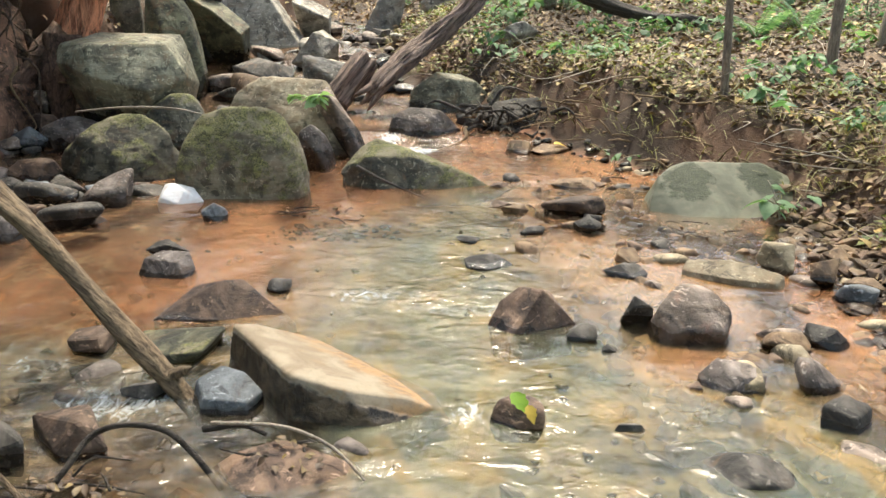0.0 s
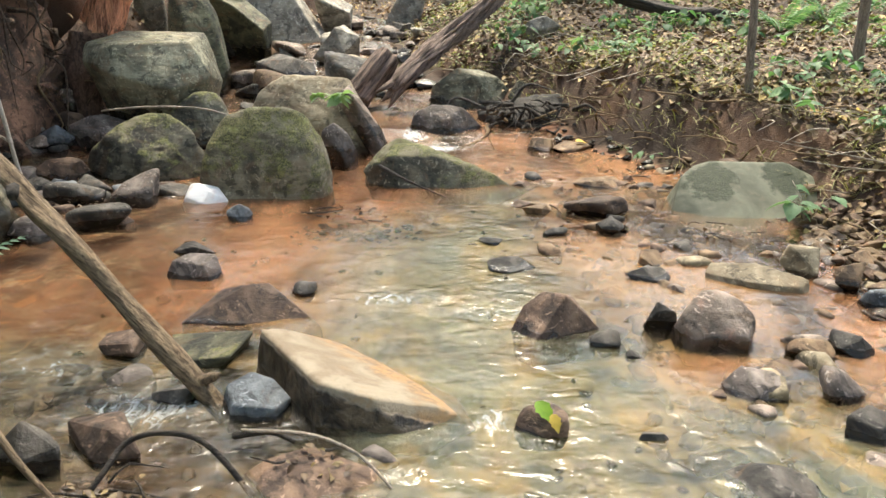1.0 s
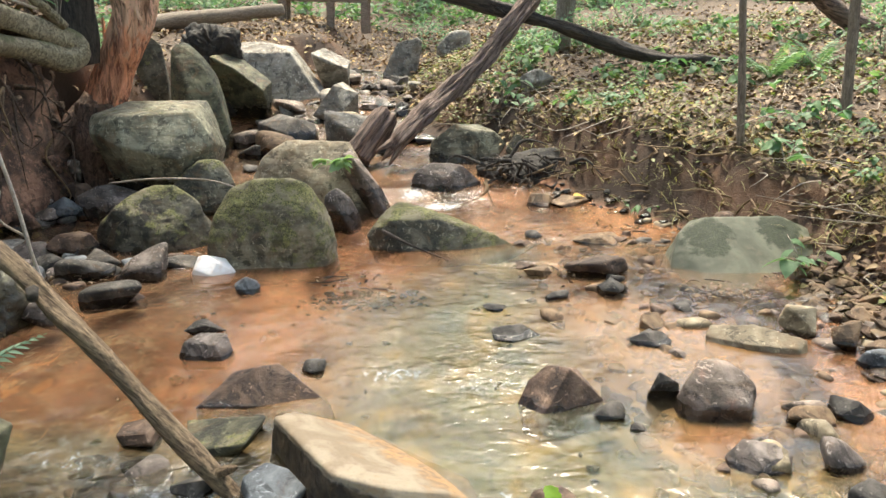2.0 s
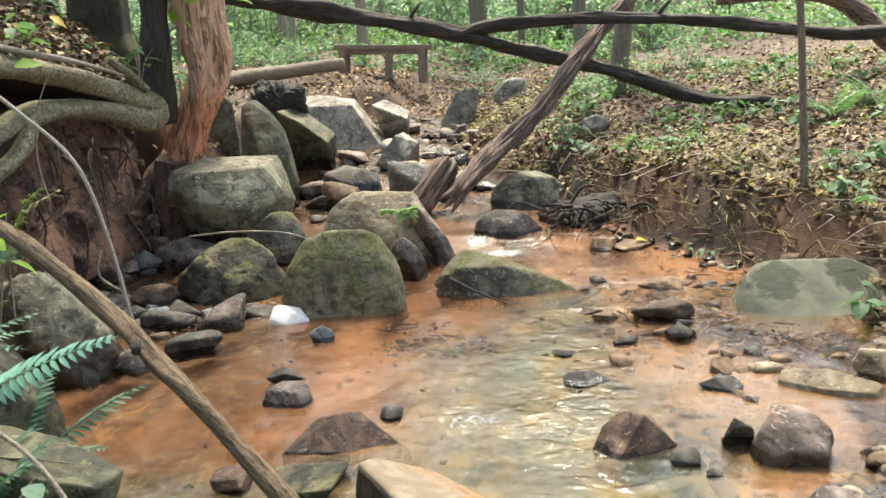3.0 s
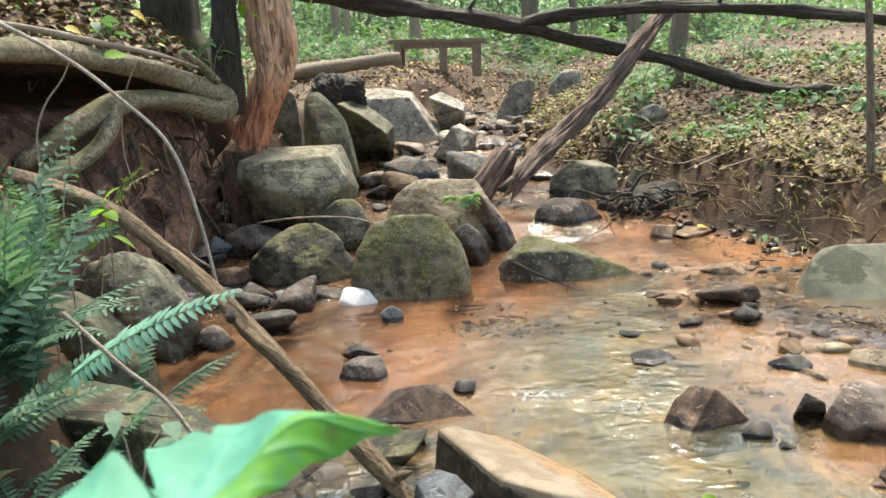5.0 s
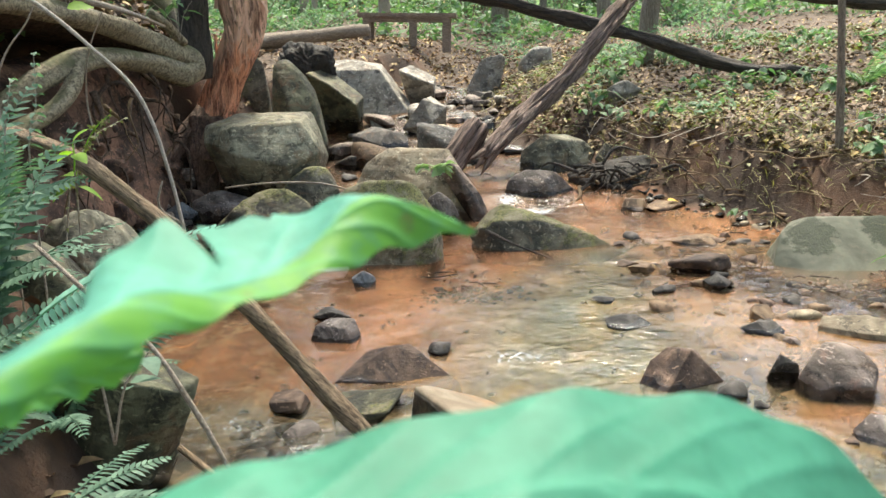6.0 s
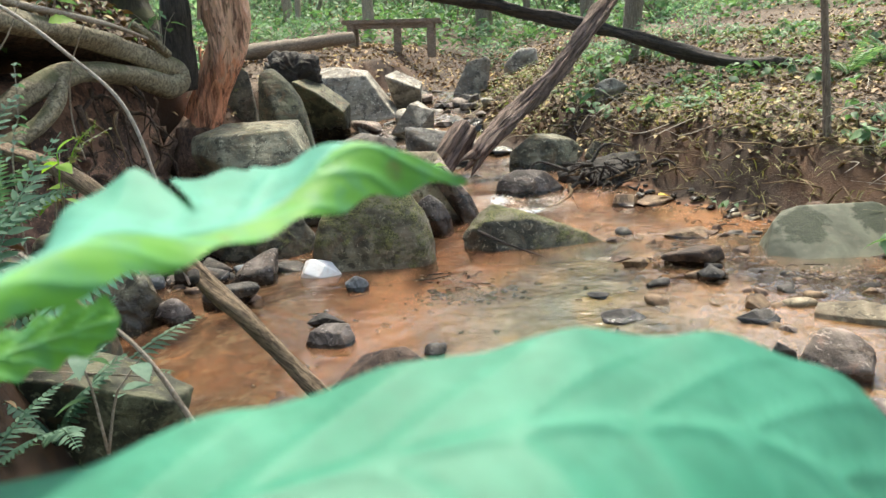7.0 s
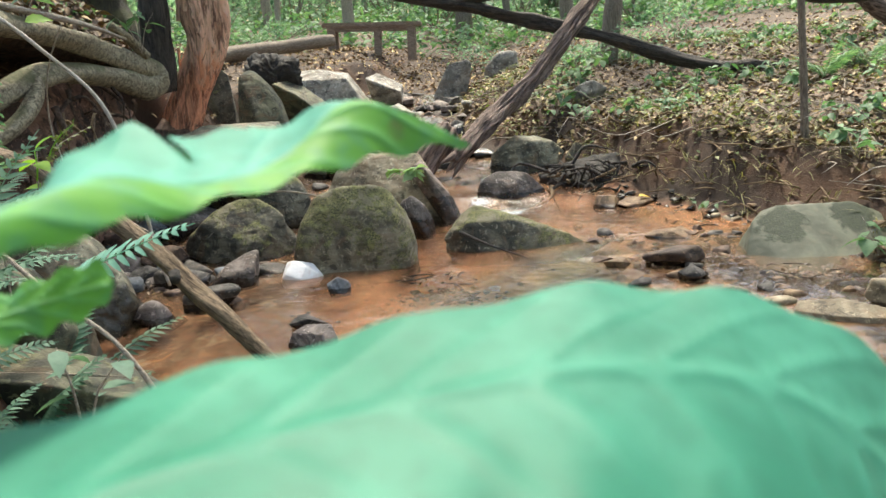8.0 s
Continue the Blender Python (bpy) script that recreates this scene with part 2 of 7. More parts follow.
def water_material():
    """Shallow silty water: clear over the bed, cloudy in places, mirror-like by angle, broken and foamy where it runs
    fast; reflections and glints are partly painted in.
    """
    g = Nodes("stream_water")
    silt, foam_and_glint, rapid = g.attr("silt"), g.attr("foam_and_glint"), g.attr("rapid")
    v = g.coord("Object", (0.75, 1.0, 1.0))
    w1, w2, w3 = g.noise(v, 4.5, 2, 0.45, 0.6), g.noise(v, 13, 3, 0.5, 0.6), g.noise(v, 34, 2, 0.5, 0.3)
    calm = g.math("ADD", g.math("MULTIPLY", w1, 0.22), g.math("MULTIPLY", w2, 0.085))
    lively = g.math("ADD", g.math("MULTIPLY", w2, 0.9), g.math("MULTIPLY", w3, 0.32))
    h = g.math("ADD", calm, g.math("MULTIPLY", lively, g.math("MULTIPLY", rapid, 0.5)))
    nrm = g.bump(h, 1.0, 0.055)
    cloud = g.noise(g.coord("Object", (1.0, 0.5, 1)), 1.7, 4, 0.55, 0.8)
    curl = g.noise(g.coord("Object", (1.0, 0.7, 1)), 3.0, 4, 0.55, 1.2)
    # Grey-green tones also paint the reflected woods and sky into the water.
    pale = g.mix(g.step(cloud, 0.36, 0.62), (0.115, 0.128, 0.085), (0.24, 0.24, 0.155))
    pale = g.mix(g.step(curl, 0.5, 0.64, 0, 0.85), pale, (0.38, 0.24, 0.07))
    pale = g.mix(g.step(curl, 0.47, 0.36, 0, 0.75), pale, (0.125, 0.168, 0.135))
    rust = g.mix(g.step(cloud, 0.36, 0.64), (0.27, 0.115, 0.05), (0.54, 0.25, 0.118))
    rust = g.mix(g.step(curl, 0.55, 0.7, 0, 0.5), rust, (0.2, 0.12, 0.06))
    mud_and_reflection = g.mix(silt, pale, rust)
    # The bank's dark reflection is painted in here together with the stony bed.
    mud_and_reflection = g.mix(g.math("MULTIPLY", g.attr("stony"), 0.75), mud_and_reflection, g.mix(g.step(curl, 0.4, 0.6), (0.06, 0.045, 0.03), (0.17, 0.125, 0.08)))
    clear = g.n("BsdfTransparent")
    g.put(clear.inputs["Color"], (0.88, 0.84, 0.74))
    dull = g.n("BsdfDiffuse")
    g.put(dull.inputs["Color"], mud_and_reflection)
    body = g.n("MixShader")
    g.put(body.inputs["Fac"], g.step(cloud, 0.3, 0.7, 0.12, 0.5))
    g.t.links.new(clear.outputs[0], body.inputs[1])
    g.t.links.new(dull.outputs[0], body.inputs[2])
    gloss = g.n("BsdfGlossy")
    g.put(gloss.inputs["Roughness"], 0.17)
    g.put(gloss.inputs["Normal"], nrm)
    fres = g.n("Fresnel")
    fres.inputs["IOR"].default_value = 1.5
    g.put(fres.inputs["Normal"], nrm)
    top = g.n("MixShader")
    g.put(top.inputs["Fac"], fres.outputs[0])
    g.t.links.new(body.outputs[0], top.inputs[1])
    g.t.links.new(gloss.outputs[0], top.inputs[2])
    white = g.n("BsdfDiffuse")
    g.put(white.inputs["Color"], (0.7, 0.75, 0.77))
    g.put(white.inputs["Normal"], g.bump(lively, 1.0, 0.05))
    last = g.n("MixShader")
    streak = g.noise(g.coord("Object", (1.0, 0.5, 1.0)), 22, 6, 0.75, 1.2)
    g.put(last.inputs["Fac"], g.math("MULTIPLY", g.step(g.math("ADD", g.math("MULTIPLY", streak, 1.8), g.math("MULTIPLY", foam_and_glint, 0.75)), 1.2, 2.0), 0.75))
    g.t.links.new(top.outputs[0], last.inputs[1])
    g.t.links.new(white.outputs[0], last.inputs[2])
    g.t.links.new(last.outputs[0], g.out.inputs["Surface"])
    return g.mat


def wood_material(name, dark, light, stretch=(14, 14, 1.4), rough=0.8, moss=0.0, depth=0.012):
    g = Nodes(name)
    v = g.coord("Object", stretch)
    grain = g.noise(v, 3.0, 7, 0.7, 0.8)
    fine = g.noise(g.coord(), 45, 5, 0.7)
    patch = g.noise(g.coord(), 4.5, 4, 0.6, 0.4)
    c = g.mix(g.step(grain, 0.34, 0.66), dark, light)
    c = g.mix(g.step(patch, 0.5, 0.7, 0, 0.55), c, tuple(0.55 * a + 0.45 * b for a, b in zip(dark, light)))
    c = g.mix(g.step(fine, 0.4, 0.75, 0, 0.4), c, tuple(0.4 * a for a in dark))
    if moss:
        m = g.step(g.math("ADD", g.math("MULTIPLY", g.up(), 0.3), patch), 0.98 - 0.4 * moss, 1.1 - 0.35 * moss)
        c = g.mix(g.math("MULTIPLY", m, 0.7), c, (0.075, 0.085, 0.03))
    return g.done(c, rough, g.bump(g.math("ADD", grain, g.math("MULTIPLY", fine, 0.4)), 0.9, depth))


WOOD_STICK = wood_material("weathered_branch", (0.06, 0.036, 0.02), (0.38, 0.27, 0.165), (34, 34, 3.2), depth=0.02)
WOOD_DARK = wood_material("dark_wet_branch", (0.014, 0.011, 0.009), (0.085, 0.068, 0.055), (14, 14, 2), depth=0.03)
WOOD_LOG = wood_material("rotten_log", (0.035, 0.02, 0.016), (0.36, 0.25, 0.2), (11, 11, 1.0), depth=0.05)
WOOD_ROOT = wood_material("mossy_root_bark", (0.09, 0.073, 0.045), (0.41, 0.35, 0.235), (10, 10, 10), moss=0.9, depth=0.014)
WOOD_MOSSY = wood_material("dark_mossy_bark", (0.02, 0.018, 0.012), (0.075, 0.068, 0.04), (20, 20, 3), moss=1.0, depth=0.03)
EARTH_ROOT = wood_material("earthy_red_root", (0.05, 0.026, 0.017), (0.22, 0.125, 0.085), (9, 9, 4), depth=0.05)
WOOD_TRUNK = wood_material("grey_brown_bark", (0.11, 0.09, 0.068), (0.3, 0.25, 0.19), (30, 30, 3), depth=0.02)
WOOD_POLE = wood_material("brown_pole_bark", (0.1, 0.075, 0.055), (0.27, 0.215, 0.16), (22, 22, 4))
WOOD_PALE = wood_material("pale_bark", (0.2, 0.165, 0.12), (0.4, 0.34, 0.26), (22, 22, 4))
WOOD_TWIG = wood_material("dry_twig", (0.22, 0.175, 0.13), (0.52, 0.45, 0.37), (30, 30, 30))
WOOD_BLEACHED = wood_material("bleached_twig", (0.34, 0.29, 0.24), (0.66, 0.6, 0.54), (30, 30, 30))
WOOD_BENCH = wood_material("weathered_bench_wood", (0.13, 0.09, 0.066), (0.36, 0.27, 0.205), (3, 30, 30))
WOOD_FINE_ROOT = wood_material("bare_root_wood", (0.1, 0.06, 0.03), (0.27, 0.18, 0.095), (30, 30, 30))


def peeling_bark():
    """Shaggy grey-pink bark above, stripped to red wood lower down, earthy at the foot."""
    g = Nodes("peeling_red_bark")
    v = g.coord("Object", (9, 9, 1.1))
    a, b = g.noise(v, 1.8, 8, 0.7, 1.2), g.noise(g.coord("Object", (1, 1, 0.3)), 9, 6, 0.7, 1.2)
    s = g.n("SeparateXYZ")
    g.put(s.inputs[0], g.n("TexCoord").outputs["Object"])
    high = g.math("ADD", s.outputs["Z"], g.math("MULTIPLY", g.math("SUBTRACT", b, 0.5), 1.6))
    shag = g.mix(g.step(a, 0.36, 0.54), (0.2, 0.1, 0.068), (0.85, 0.53, 0.37))
    shag = g.mix(g.step(b, 0.52, 0.64, 0, 0.6), shag, (0.6, 0.34, 0.23))
    bare = g.mix(g.step(a, 0.36, 0.56), (0.24, 0.08, 0.045), (0.8, 0.36, 0.21))
    foot = g.mix(g.step(a, 0.38, 0.6), (0.045, 0.026, 0.018), (0.2, 0.12, 0.085))
    c = g.mix(g.step(high, 1.02, 1.3), bare, shag)
    c = g.mix(g.step(high, 0.72, 0.5), c, foot)
    return g.done(c, 0.88, g.bump(g.math("ADD", a, b), 1.0, 0.04))


BARK_RED = peeling_bark()


def leaf_material(name, dark, light, translucent=0.4, rough=0.6, island=True, glow=(1.2, 1.3, 0.75)):
    g = Nodes(name)
    if island:
        r = g.n("NewGeometry").outputs["Random Per Island"]
    else:
        r = g.noise(g.coord(), 9, 4, 0.6)
    c = g.mix(r, dark, light)
    c = g.mix(g.step(g.noise(g.coord(), 30, 3, 0.6), 0.45, 0.7, 0, 0.35), c, tuple(0.6 * d for d in dark))
    dif = g.bsdf
    nrm = g.bump(g.noise(g.coord(), 60, 3, 0.5), 0.25, 0.004)
    g.done(c, rough, nrm)
    tr = g.n("BsdfTranslucent")
    g.put(tr.inputs["Color"], g.mix(1.0, c, glow, "MULTIPLY"))
    m = g.n("MixShader")
    m.inputs["Fac"].default_value = translucent
    g.t.links.new(dif.outputs[0], m.inputs[1])
    g.t.links.new(tr.outputs[0], m.inputs[2])
    g.t.links.new(m.outputs[0], g.out.inputs["Surface"])
    return g.mat


LEAF_GREEN = leaf_material("fresh_green_leaves", (0.05, 0.13, 0.06), (0.18, 0.3, 0.15))
LEAF_FERN = leaf_material("blue_green_fern", (0.05, 0.125, 0.08), (0.17, 0.29, 0.205), 0.35, 0.65)
LEAF_FROND = leaf_material("pale_cyan_green_frond", (0.17, 0.4, 0.3), (0.27, 0.52, 0.4), 0.35, 0.5)
# Pale colour stands in for haze and sun glare over the far woods.
LEAF_FAR = leaf_material("haze_pale_far_foliage", (0.26, 0.4, 0.31), (0.55, 0.64, 0.53), 0.55, glow=(1.1, 1.2, 1.0))
LEAF_COVER = leaf_material("yellow_green_groundcover", (0.06, 0.1, 0.03), (0.24, 0.25, 0.085), 0.35)
LEAF_FOREST = leaf_material("woodland_foliage", (0.08, 0.17, 0.1), (0.3, 0.42, 0.27), 0.5, glow=(1.1, 1.25, 0.9))
LEAF_GRASS = leaf_material("dry_grass_blades", (0.13, 0.14, 0.04), (0.32, 0.28, 0.11), 0.3)
LEAF_YELLOW = leaf_material("yellow_fallen_leaf", (0.42, 0.28, 0.04), (0.58, 0.42, 0.07), 0.2)
LEAF_PALE = leaf_material("pale_green_leaves", (0.22, 0.36, 0.17), (0.38, 0.5, 0.28), 0.4)
LEAF_SPRIG = leaf_material("lime_green_leaves", (0.16, 0.33, 0.03), (0.26, 0.45, 0.05), 0.45)


def litter_material(name="fallen_leaf_litter", wet=1.0, rough=0.7):
    g = Nodes(name)
    r = g.n("NewGeometry").outputs["Random Per Island"]
    ramp = g.n("ValToRGB")
    g.put(ramp.inputs[0], r)
    el = ramp.color_ramp.elements
    el[0].position, el[0].color = 0.0, (0.05, 0.03, 0.018, 1)
    el[1].position, el[1].color = 1.0, (0.42, 0.29, 0.09, 1)
    for p, c in ((0.3, (0.13, 0.075, 0.042, 1)), (0.6, (0.24, 0.155, 0.085, 1)), (0.8, (0.32, 0.24, 0.14, 1)), (0.92, (0.45, 0.35, 0.16, 1))):
        e = el.new(p)
        e.color = c
    c = g.mix(g.step(g.noise(g.coord(), 40, 3, 0.6), 0.4, 0.7, 0, 0.4), ramp.outputs[0], (0.07, 0.045, 0.03))
    # wet is a plain brightness factor; above 1 it paints in sunlight.
    c = g.mix(1.0, c, (wet, wet * 0.94, wet * 0.8), "MULTIPLY")
    return g.done(c, rough)


LITTER = litter_material("fallen_leaf_litter", 0.85)
# Brightened copy: sunlight and haze on the far ground put into the colour.
LITTER_SUNLIT = litter_material("sunlit_pale_leaf_litter", 1.35)
LITTER_WET = litter_material("wet_leaf_litter", 0.5, 0.6)
HUMUS = wood_material("dark_humus", (0.03, 0.02, 0.014), (0.15, 0.095, 0.065), (6, 6, 6), 0.95, 0.3, 0.05)
SOIL = soil_material()
WATER = water_material()

# ---- mesh helpers ----


def mesh_of(name, verts, faces, mat, smooth=True):
    me = bpy.data.meshes.new(name)
    me.from_pydata([tuple(map(float, v)) for v in verts], [], [tuple(map(int, f)) for f in faces])
    me.materials.append(mat)
    if smooth:
        me.polygons.foreach_set("use_smooth", [True] * len(me.polygons))
    me.update()
    return me


def part(name, me, parent, label=""):
    """Links a mesh as one part under a thing or under a part."""
    ob = new(name, me)
    ob.parent = parent
    return tagged(ob, label)


def joined(pieces):
    """Several (verts, faces) laid together."""
    vs, fs, k = [], [], 0
    for v, f in pieces:
        vs.append(np.asarray(v, float))
        fs += [tuple(i + k for i in q) for q in f]
        k += len(v)
    return np.concatenate(vs), fs


def fbm(p, seed=0.0, octaves=4, rough=0.55):
    """Cheap smooth noise for arrays of points, about -1 to 1."""
    p = np.asarray(p, float)
    out, amp, total = np.zeros(len(p)), 1.0, 0.0
    rng = np.random.RandomState(int(seed) + 77)
    for o in range(octaves):
        f = 2.0**o
        acc = np.zeros(len(p))
        for _ in range(4):
            k = rng.normal(size=p.shape[1])
            k *= f * rng.uniform(0.7, 1.4) / (np.linalg.norm(k) + 1e-9) * 2.2
            acc += np.sin(p @ k + rng.uniform(0, 6.28) + 0.8 * np.sin(p @ np.roll(k, 1) * 0.7 + rng.uniform(0, 6.28)))
        out += amp * acc / 2.6
        total += amp
        amp *= rough
    return out / total


# ---- the lie of the land ----


def stream_level(y):
    """Height of the water along the stream: two low pools, a small cascade, then a stony climb."""
    return np.interp(y, [0, 2.9, 4.1, 5.3, 5.7, 6.35, 6.75, 8, 9, 10, 12, 14, 18, 25, 40, 90, 400],
                     [0, 0, 0.045, 0.06, 0.09, 0.12, 0.2, 0.28, 0.42, 0.66, 1.0, 1.27, 1.8, 2.5, 3.2, 4.5, 12])


def eased(y, ys, vs):
    """A line through the given values with its corners rounded off."""
    y = np.asarray(y, float)
    return sum(np.interp(y + d, ys, vs) for d in (-0.3, -0.15, 0, 0.15, 0.3)) / 5


def right_shore(y):
    return eased(y, [-60, 0, 1, 2, 3.4, 4.4, 5.2, 5.75, 6.1, 6.6, 7.5, 8.2, 9, 10, 12, 20, 400],
                     [3, 2.0, 1.75, 1.7, 2.05, 2.05, 1.85, 1.55, 1.2, 0.95, 0.35, 0.0, -0.45, -0.8, -0.6, 1, 4])


def left_shore(y):
    return eased(y, [-60, -3, 0, 0.7, 1.2, 2, 2.6, 3.5, 4.5, 6, 7, 8, 9, 10, 12, 20, 400],
                     [-2, -0.7, -0.15, -0.5, -1.3, -1.6, -1.9, -2.75, -3.6, -3.75, -3.2, -3.05, -2.95, -2.7, -1.8, -1, -4])


def smooth01(v):
    v = np.clip(v, 0, 1)
    return v * v * (3 - 2 * v)


def ground_height(x, y):
    x, y = np.asarray(x, float), np.asarray(y, float)
    w = stream_level(y)
    wob = 0.13 * fbm(np.stack([x, y], -1).reshape(-1, 2) * 1.8, 31, 2).reshape(x.shape) * smooth01((y - 2) / 2)
    dr, dl = x - right_shore(y) + wob, left_shore(y) - x + wob
    inside = np.minimum(-dr, -dl)
    bed = w - 0.11 * smooth01(inside / 0.5) - 0.0
    hr = np.interp(y, [-5, 1, 3, 3.5, 4.5, 5.7, 6.3, 8, 10, 12, 16], [0.3, 0.2, 0.25, 0.35, 0.42, 0.5, 0.55, 0.5, 0.4, 0.25, 0.1])
    hl = np.interp(y, [-5, 0, 1.2, 2, 3, 4, 5, 6, 7, 8, 10, 12, 16], [0.3, 0.3, 0.5, 0.75, 0.85, 1.5, 1.95, 2.1, 1.9, 0.85, 0.6, 0.45, 0.15])
    bend = np.interp(y, [2, 4, 6, 8, 12], [0.6, 0.7, 0.75, 0.8, 1.0])
    rise_r = hr * smooth01((dr + 0.05) / bend) + np.clip(dr - bend, 0, 7) * np.interp(y, [6, 10, 16], [0.09, 0.06, 0.02]) + np.clip(dr - 7 - bend, 0, 30) * 0.01
    hollow = smooth01((y - 3.5) / 0.8) * smooth01((7.4 - y) / 0.6)
    low = np.minimum(hl, 0.32)
    rise_l = low * smooth01((dl + 0.05) / 0.6) + (hl - low) * smooth01((dl + 0.05 - 0.25 * hollow) / 0.5) + np.clip(dl - 0.6, 0, 6) * np.interp(y, [6, 10, 16], [0.3, 0.2, 0.05]) + np.clip(dl - 6.6, 0, 30) * 0.03
    z = np.where(dr > -0.05, w + rise_r, np.where(dl > -0.05, w + rise_l, bed))
    z = z + 6 * smooth01((y - 27) / 34)
    p = np.stack([x, y], -1).reshape(-1, 2)
    land = smooth01((np.maximum(dr, dl) - 0.02) / 0.4)
    far = smooth01((y - 9) / 12)
    z = z + (fbm(p * 1.1, 1, 4).reshape(x.shape) * (0.06 + 0.05 * far) + fbm(p * 6, 2, 3).reshape(x.shape) * 0.009) * land
    z = z + fbm(p * 3.0, 5, 3).reshape(x.shape) * 0.02 * (1 - land)
    return z


def silt_amount(x, y):
    """1 where rusty silt lies on the bed, 0 where it is pale grey-green."""
    n = 0.35 * fbm(np.stack([x, y], -1).reshape(-1, 2) * 1.6, 9, 4).reshape(np.shape(x))
    left = smooth01((0.15 - x + 0.3 * (y - 4.2)) / 1.1) * smooth01((y - 2.7) / 0.5)
    upper = smooth01((y - 5.0) / 0.6)
    edge = np.exp(-(((x - 1.75) / 0.4) ** 2 + ((y - 3.1) / 0.4) ** 2))
    spot = np.exp(-(((x - 0.95) / 0.3) ** 2 + ((y - 2.75) / 0.18) ** 2)) * 0.8
    ochre = 0.62 * smooth01((y - 2.6 + 0.25 * (x - 0.8)) / 0.6) * smooth01((x - 0.1) / 0.6)
    shore = 0.9 * smooth01((x - 1.05 - 0.1 * (y - 2)) / 0.5) * smooth01((y - 1.9) / 0.5)
    near = np.exp(-(((x + 0.95) / 0.2) ** 2 + ((y - 1.9) / 0.2) ** 2)) * 0.8
    return np.clip(np.maximum.reduce([left, upper, edge, spot, near, ochre, shore]) + n * 0.7, 0, 1)


def stones_and_reflection(x, y):
    """1 where the bed is drawn dark: stones and leaves in the riffle under the dead branch and at the foot of the
    boulders, and dark reflections painted in.
    """
    n = 0.3 * fbm(np.stack([x, y], -1).reshape(-1, 2) * 2.2, 15, 4).reshape(np.shape(x))
    riffle = smooth01((-0.05 - x - 0.55 * (y - 2.05)) / 0.4) * smooth01((2.95 - y) / 0.35)
    foot = smooth01((-1.9 - x) / 0.4) * smooth01((y - 4.1) / 0.5)
    # Left pool and upstream: dark reflections painted in as dark bed.
    foot = np.maximum.reduce([foot, smooth01((y - 7.0) / 0.5), 0.4 * smooth01((y - 5.5) / 0.5), 0.6 * smooth01((-1.15 - x) / 0.5) * smooth01((y - 2.6) / 0.4)])
    return np.clip(np.maximum(riffle, foot * 0.9) + n * np.maximum(riffle, foot) * 1.5, 0, 1)


def stretched(parts):
    out = [np.arange(a, b, s) for a, b, s in parts]
    return np.concatenate(out + [[parts[-1][1]]])


def sheet(xs, ys):
    X, Y = np.meshgrid(xs, ys)
    nx, ny = len(xs), len(ys)
    i = (np.arange(ny - 1)[:, None] * nx + np.arange(nx - 1)).ravel()
    return X.ravel(), Y.ravel(), np.stack([i, i + 1, i + nx + 1, i + nx], 1)


def set_attr(me, name, values):
    a = me.attributes.new(name, "FLOAT", "POINT")
    a.data.foreach_set("value", np.asarray(values, np.float32))


xs = stretched([(-260, -60, 20), (-60, -20, 3), (-20, -8, 0.8), (-8, -4.5, 0.15), (-4.5, 4.2, 0.05), (4.2, 9, 0.15), (9, 20, 0.8), (20, 60, 3), (60, 260, 20)])
ys = stretched([(-80, -20, 6), (-20, -4, 1.5), (-4, 1.2, 0.2), (1.2, 9, 0.05), (9, 15, 0.12), (15, 30, 0.5), (30, 80, 3), (80, 420, 20)])
gx, gy, quads = sheet(xs, ys)
gz = ground_height(gx, gy)
ground = tagged(new("ground", mesh_of("ground", np.stack([gx, gy, gz], 1), quads, SOIL)),
                "brown leaf-strewn woodland floor with rusty stream bed", "ground", kind="structure")
d_in = np.minimum(right_shore(gy) - gx, gx - left_shore(gy))
set_attr(ground.data, "bed", smooth01((d_in + 0.1 + 0.12 * fbm(np.stack([gx, gy], 1) * 4, 3)) / 0.2) * (gy < 7.4))
set_attr(ground.data, "silt", silt_amount(gx, gy))
set_attr(ground.data, "stony", stones_and_reflection(gx, gy))
set_attr(ground.data, "damp", np.maximum(smooth01(1 - np.abs(d_in + 0.05) / 0.28) * (gy < 10), smooth01((d_in + 0.2) / 0.2) * (gy > 7.2) * (gy < 11.5)))

# ---- the stream ----


def bump_at(x, y, cx, cy, rx, ry):
    return np.exp(-(((x - cx) / rx) ** 2 + ((y - cy) / ry) ** 2))


wx, wy, wq = sheet(np.arange(-3.5, 2.6, 0.023), np.arange(-7, 11.5, 0.025))
rapid = np.maximum.reduce([
    bump_at(wx, wy, -0.1, 3.35, 0.7, 0.22) * 0.9, bump_at(wx, wy, -1.1, 2.45, 0.65, 0.5), bump_at(wx, wy, -0.4, 2.05, 0.4, 0.12),
    bump_at(wx, wy, 0.1, 2.3, 0.16, 0.16), bump_at(wx, wy, -0.25, 6.45, 0.35, 0.32), bump_at(wx, wy, -1.87, 4.95, 0.1, 0.16),
    bump_at(wx, wy, 0.42, 4.95, 0.3, 0.1), bump_at(wx, wy, 0.6, 2.2, 1.0, 0.5) * 0.5, bump_at(wx, wy, 0.1, 3.3, 0.5, 0.25) * 0.35, bump_at(wx, wy, -1.6, 8.6, 0.8, 1.5) * 0.7])
lane = np.interp(wy, [1.5, 2.3, 3.0, 3.6, 4.6, 5.5, 6.4], [0.5, 0.35, 0.1, 0.05, 0.3, 0.4, -0.2])
patchy = 0.5 + 0.5 * fbm(np.stack([wx, wy * 0.6], 1) * 2.4, 61, 3)
rapid = np.maximum(rapid, (0.1 + 0.75 * np.exp(-(((wx - lane) / 0.55) ** 2))) * np.clip(patchy, 0, 1))
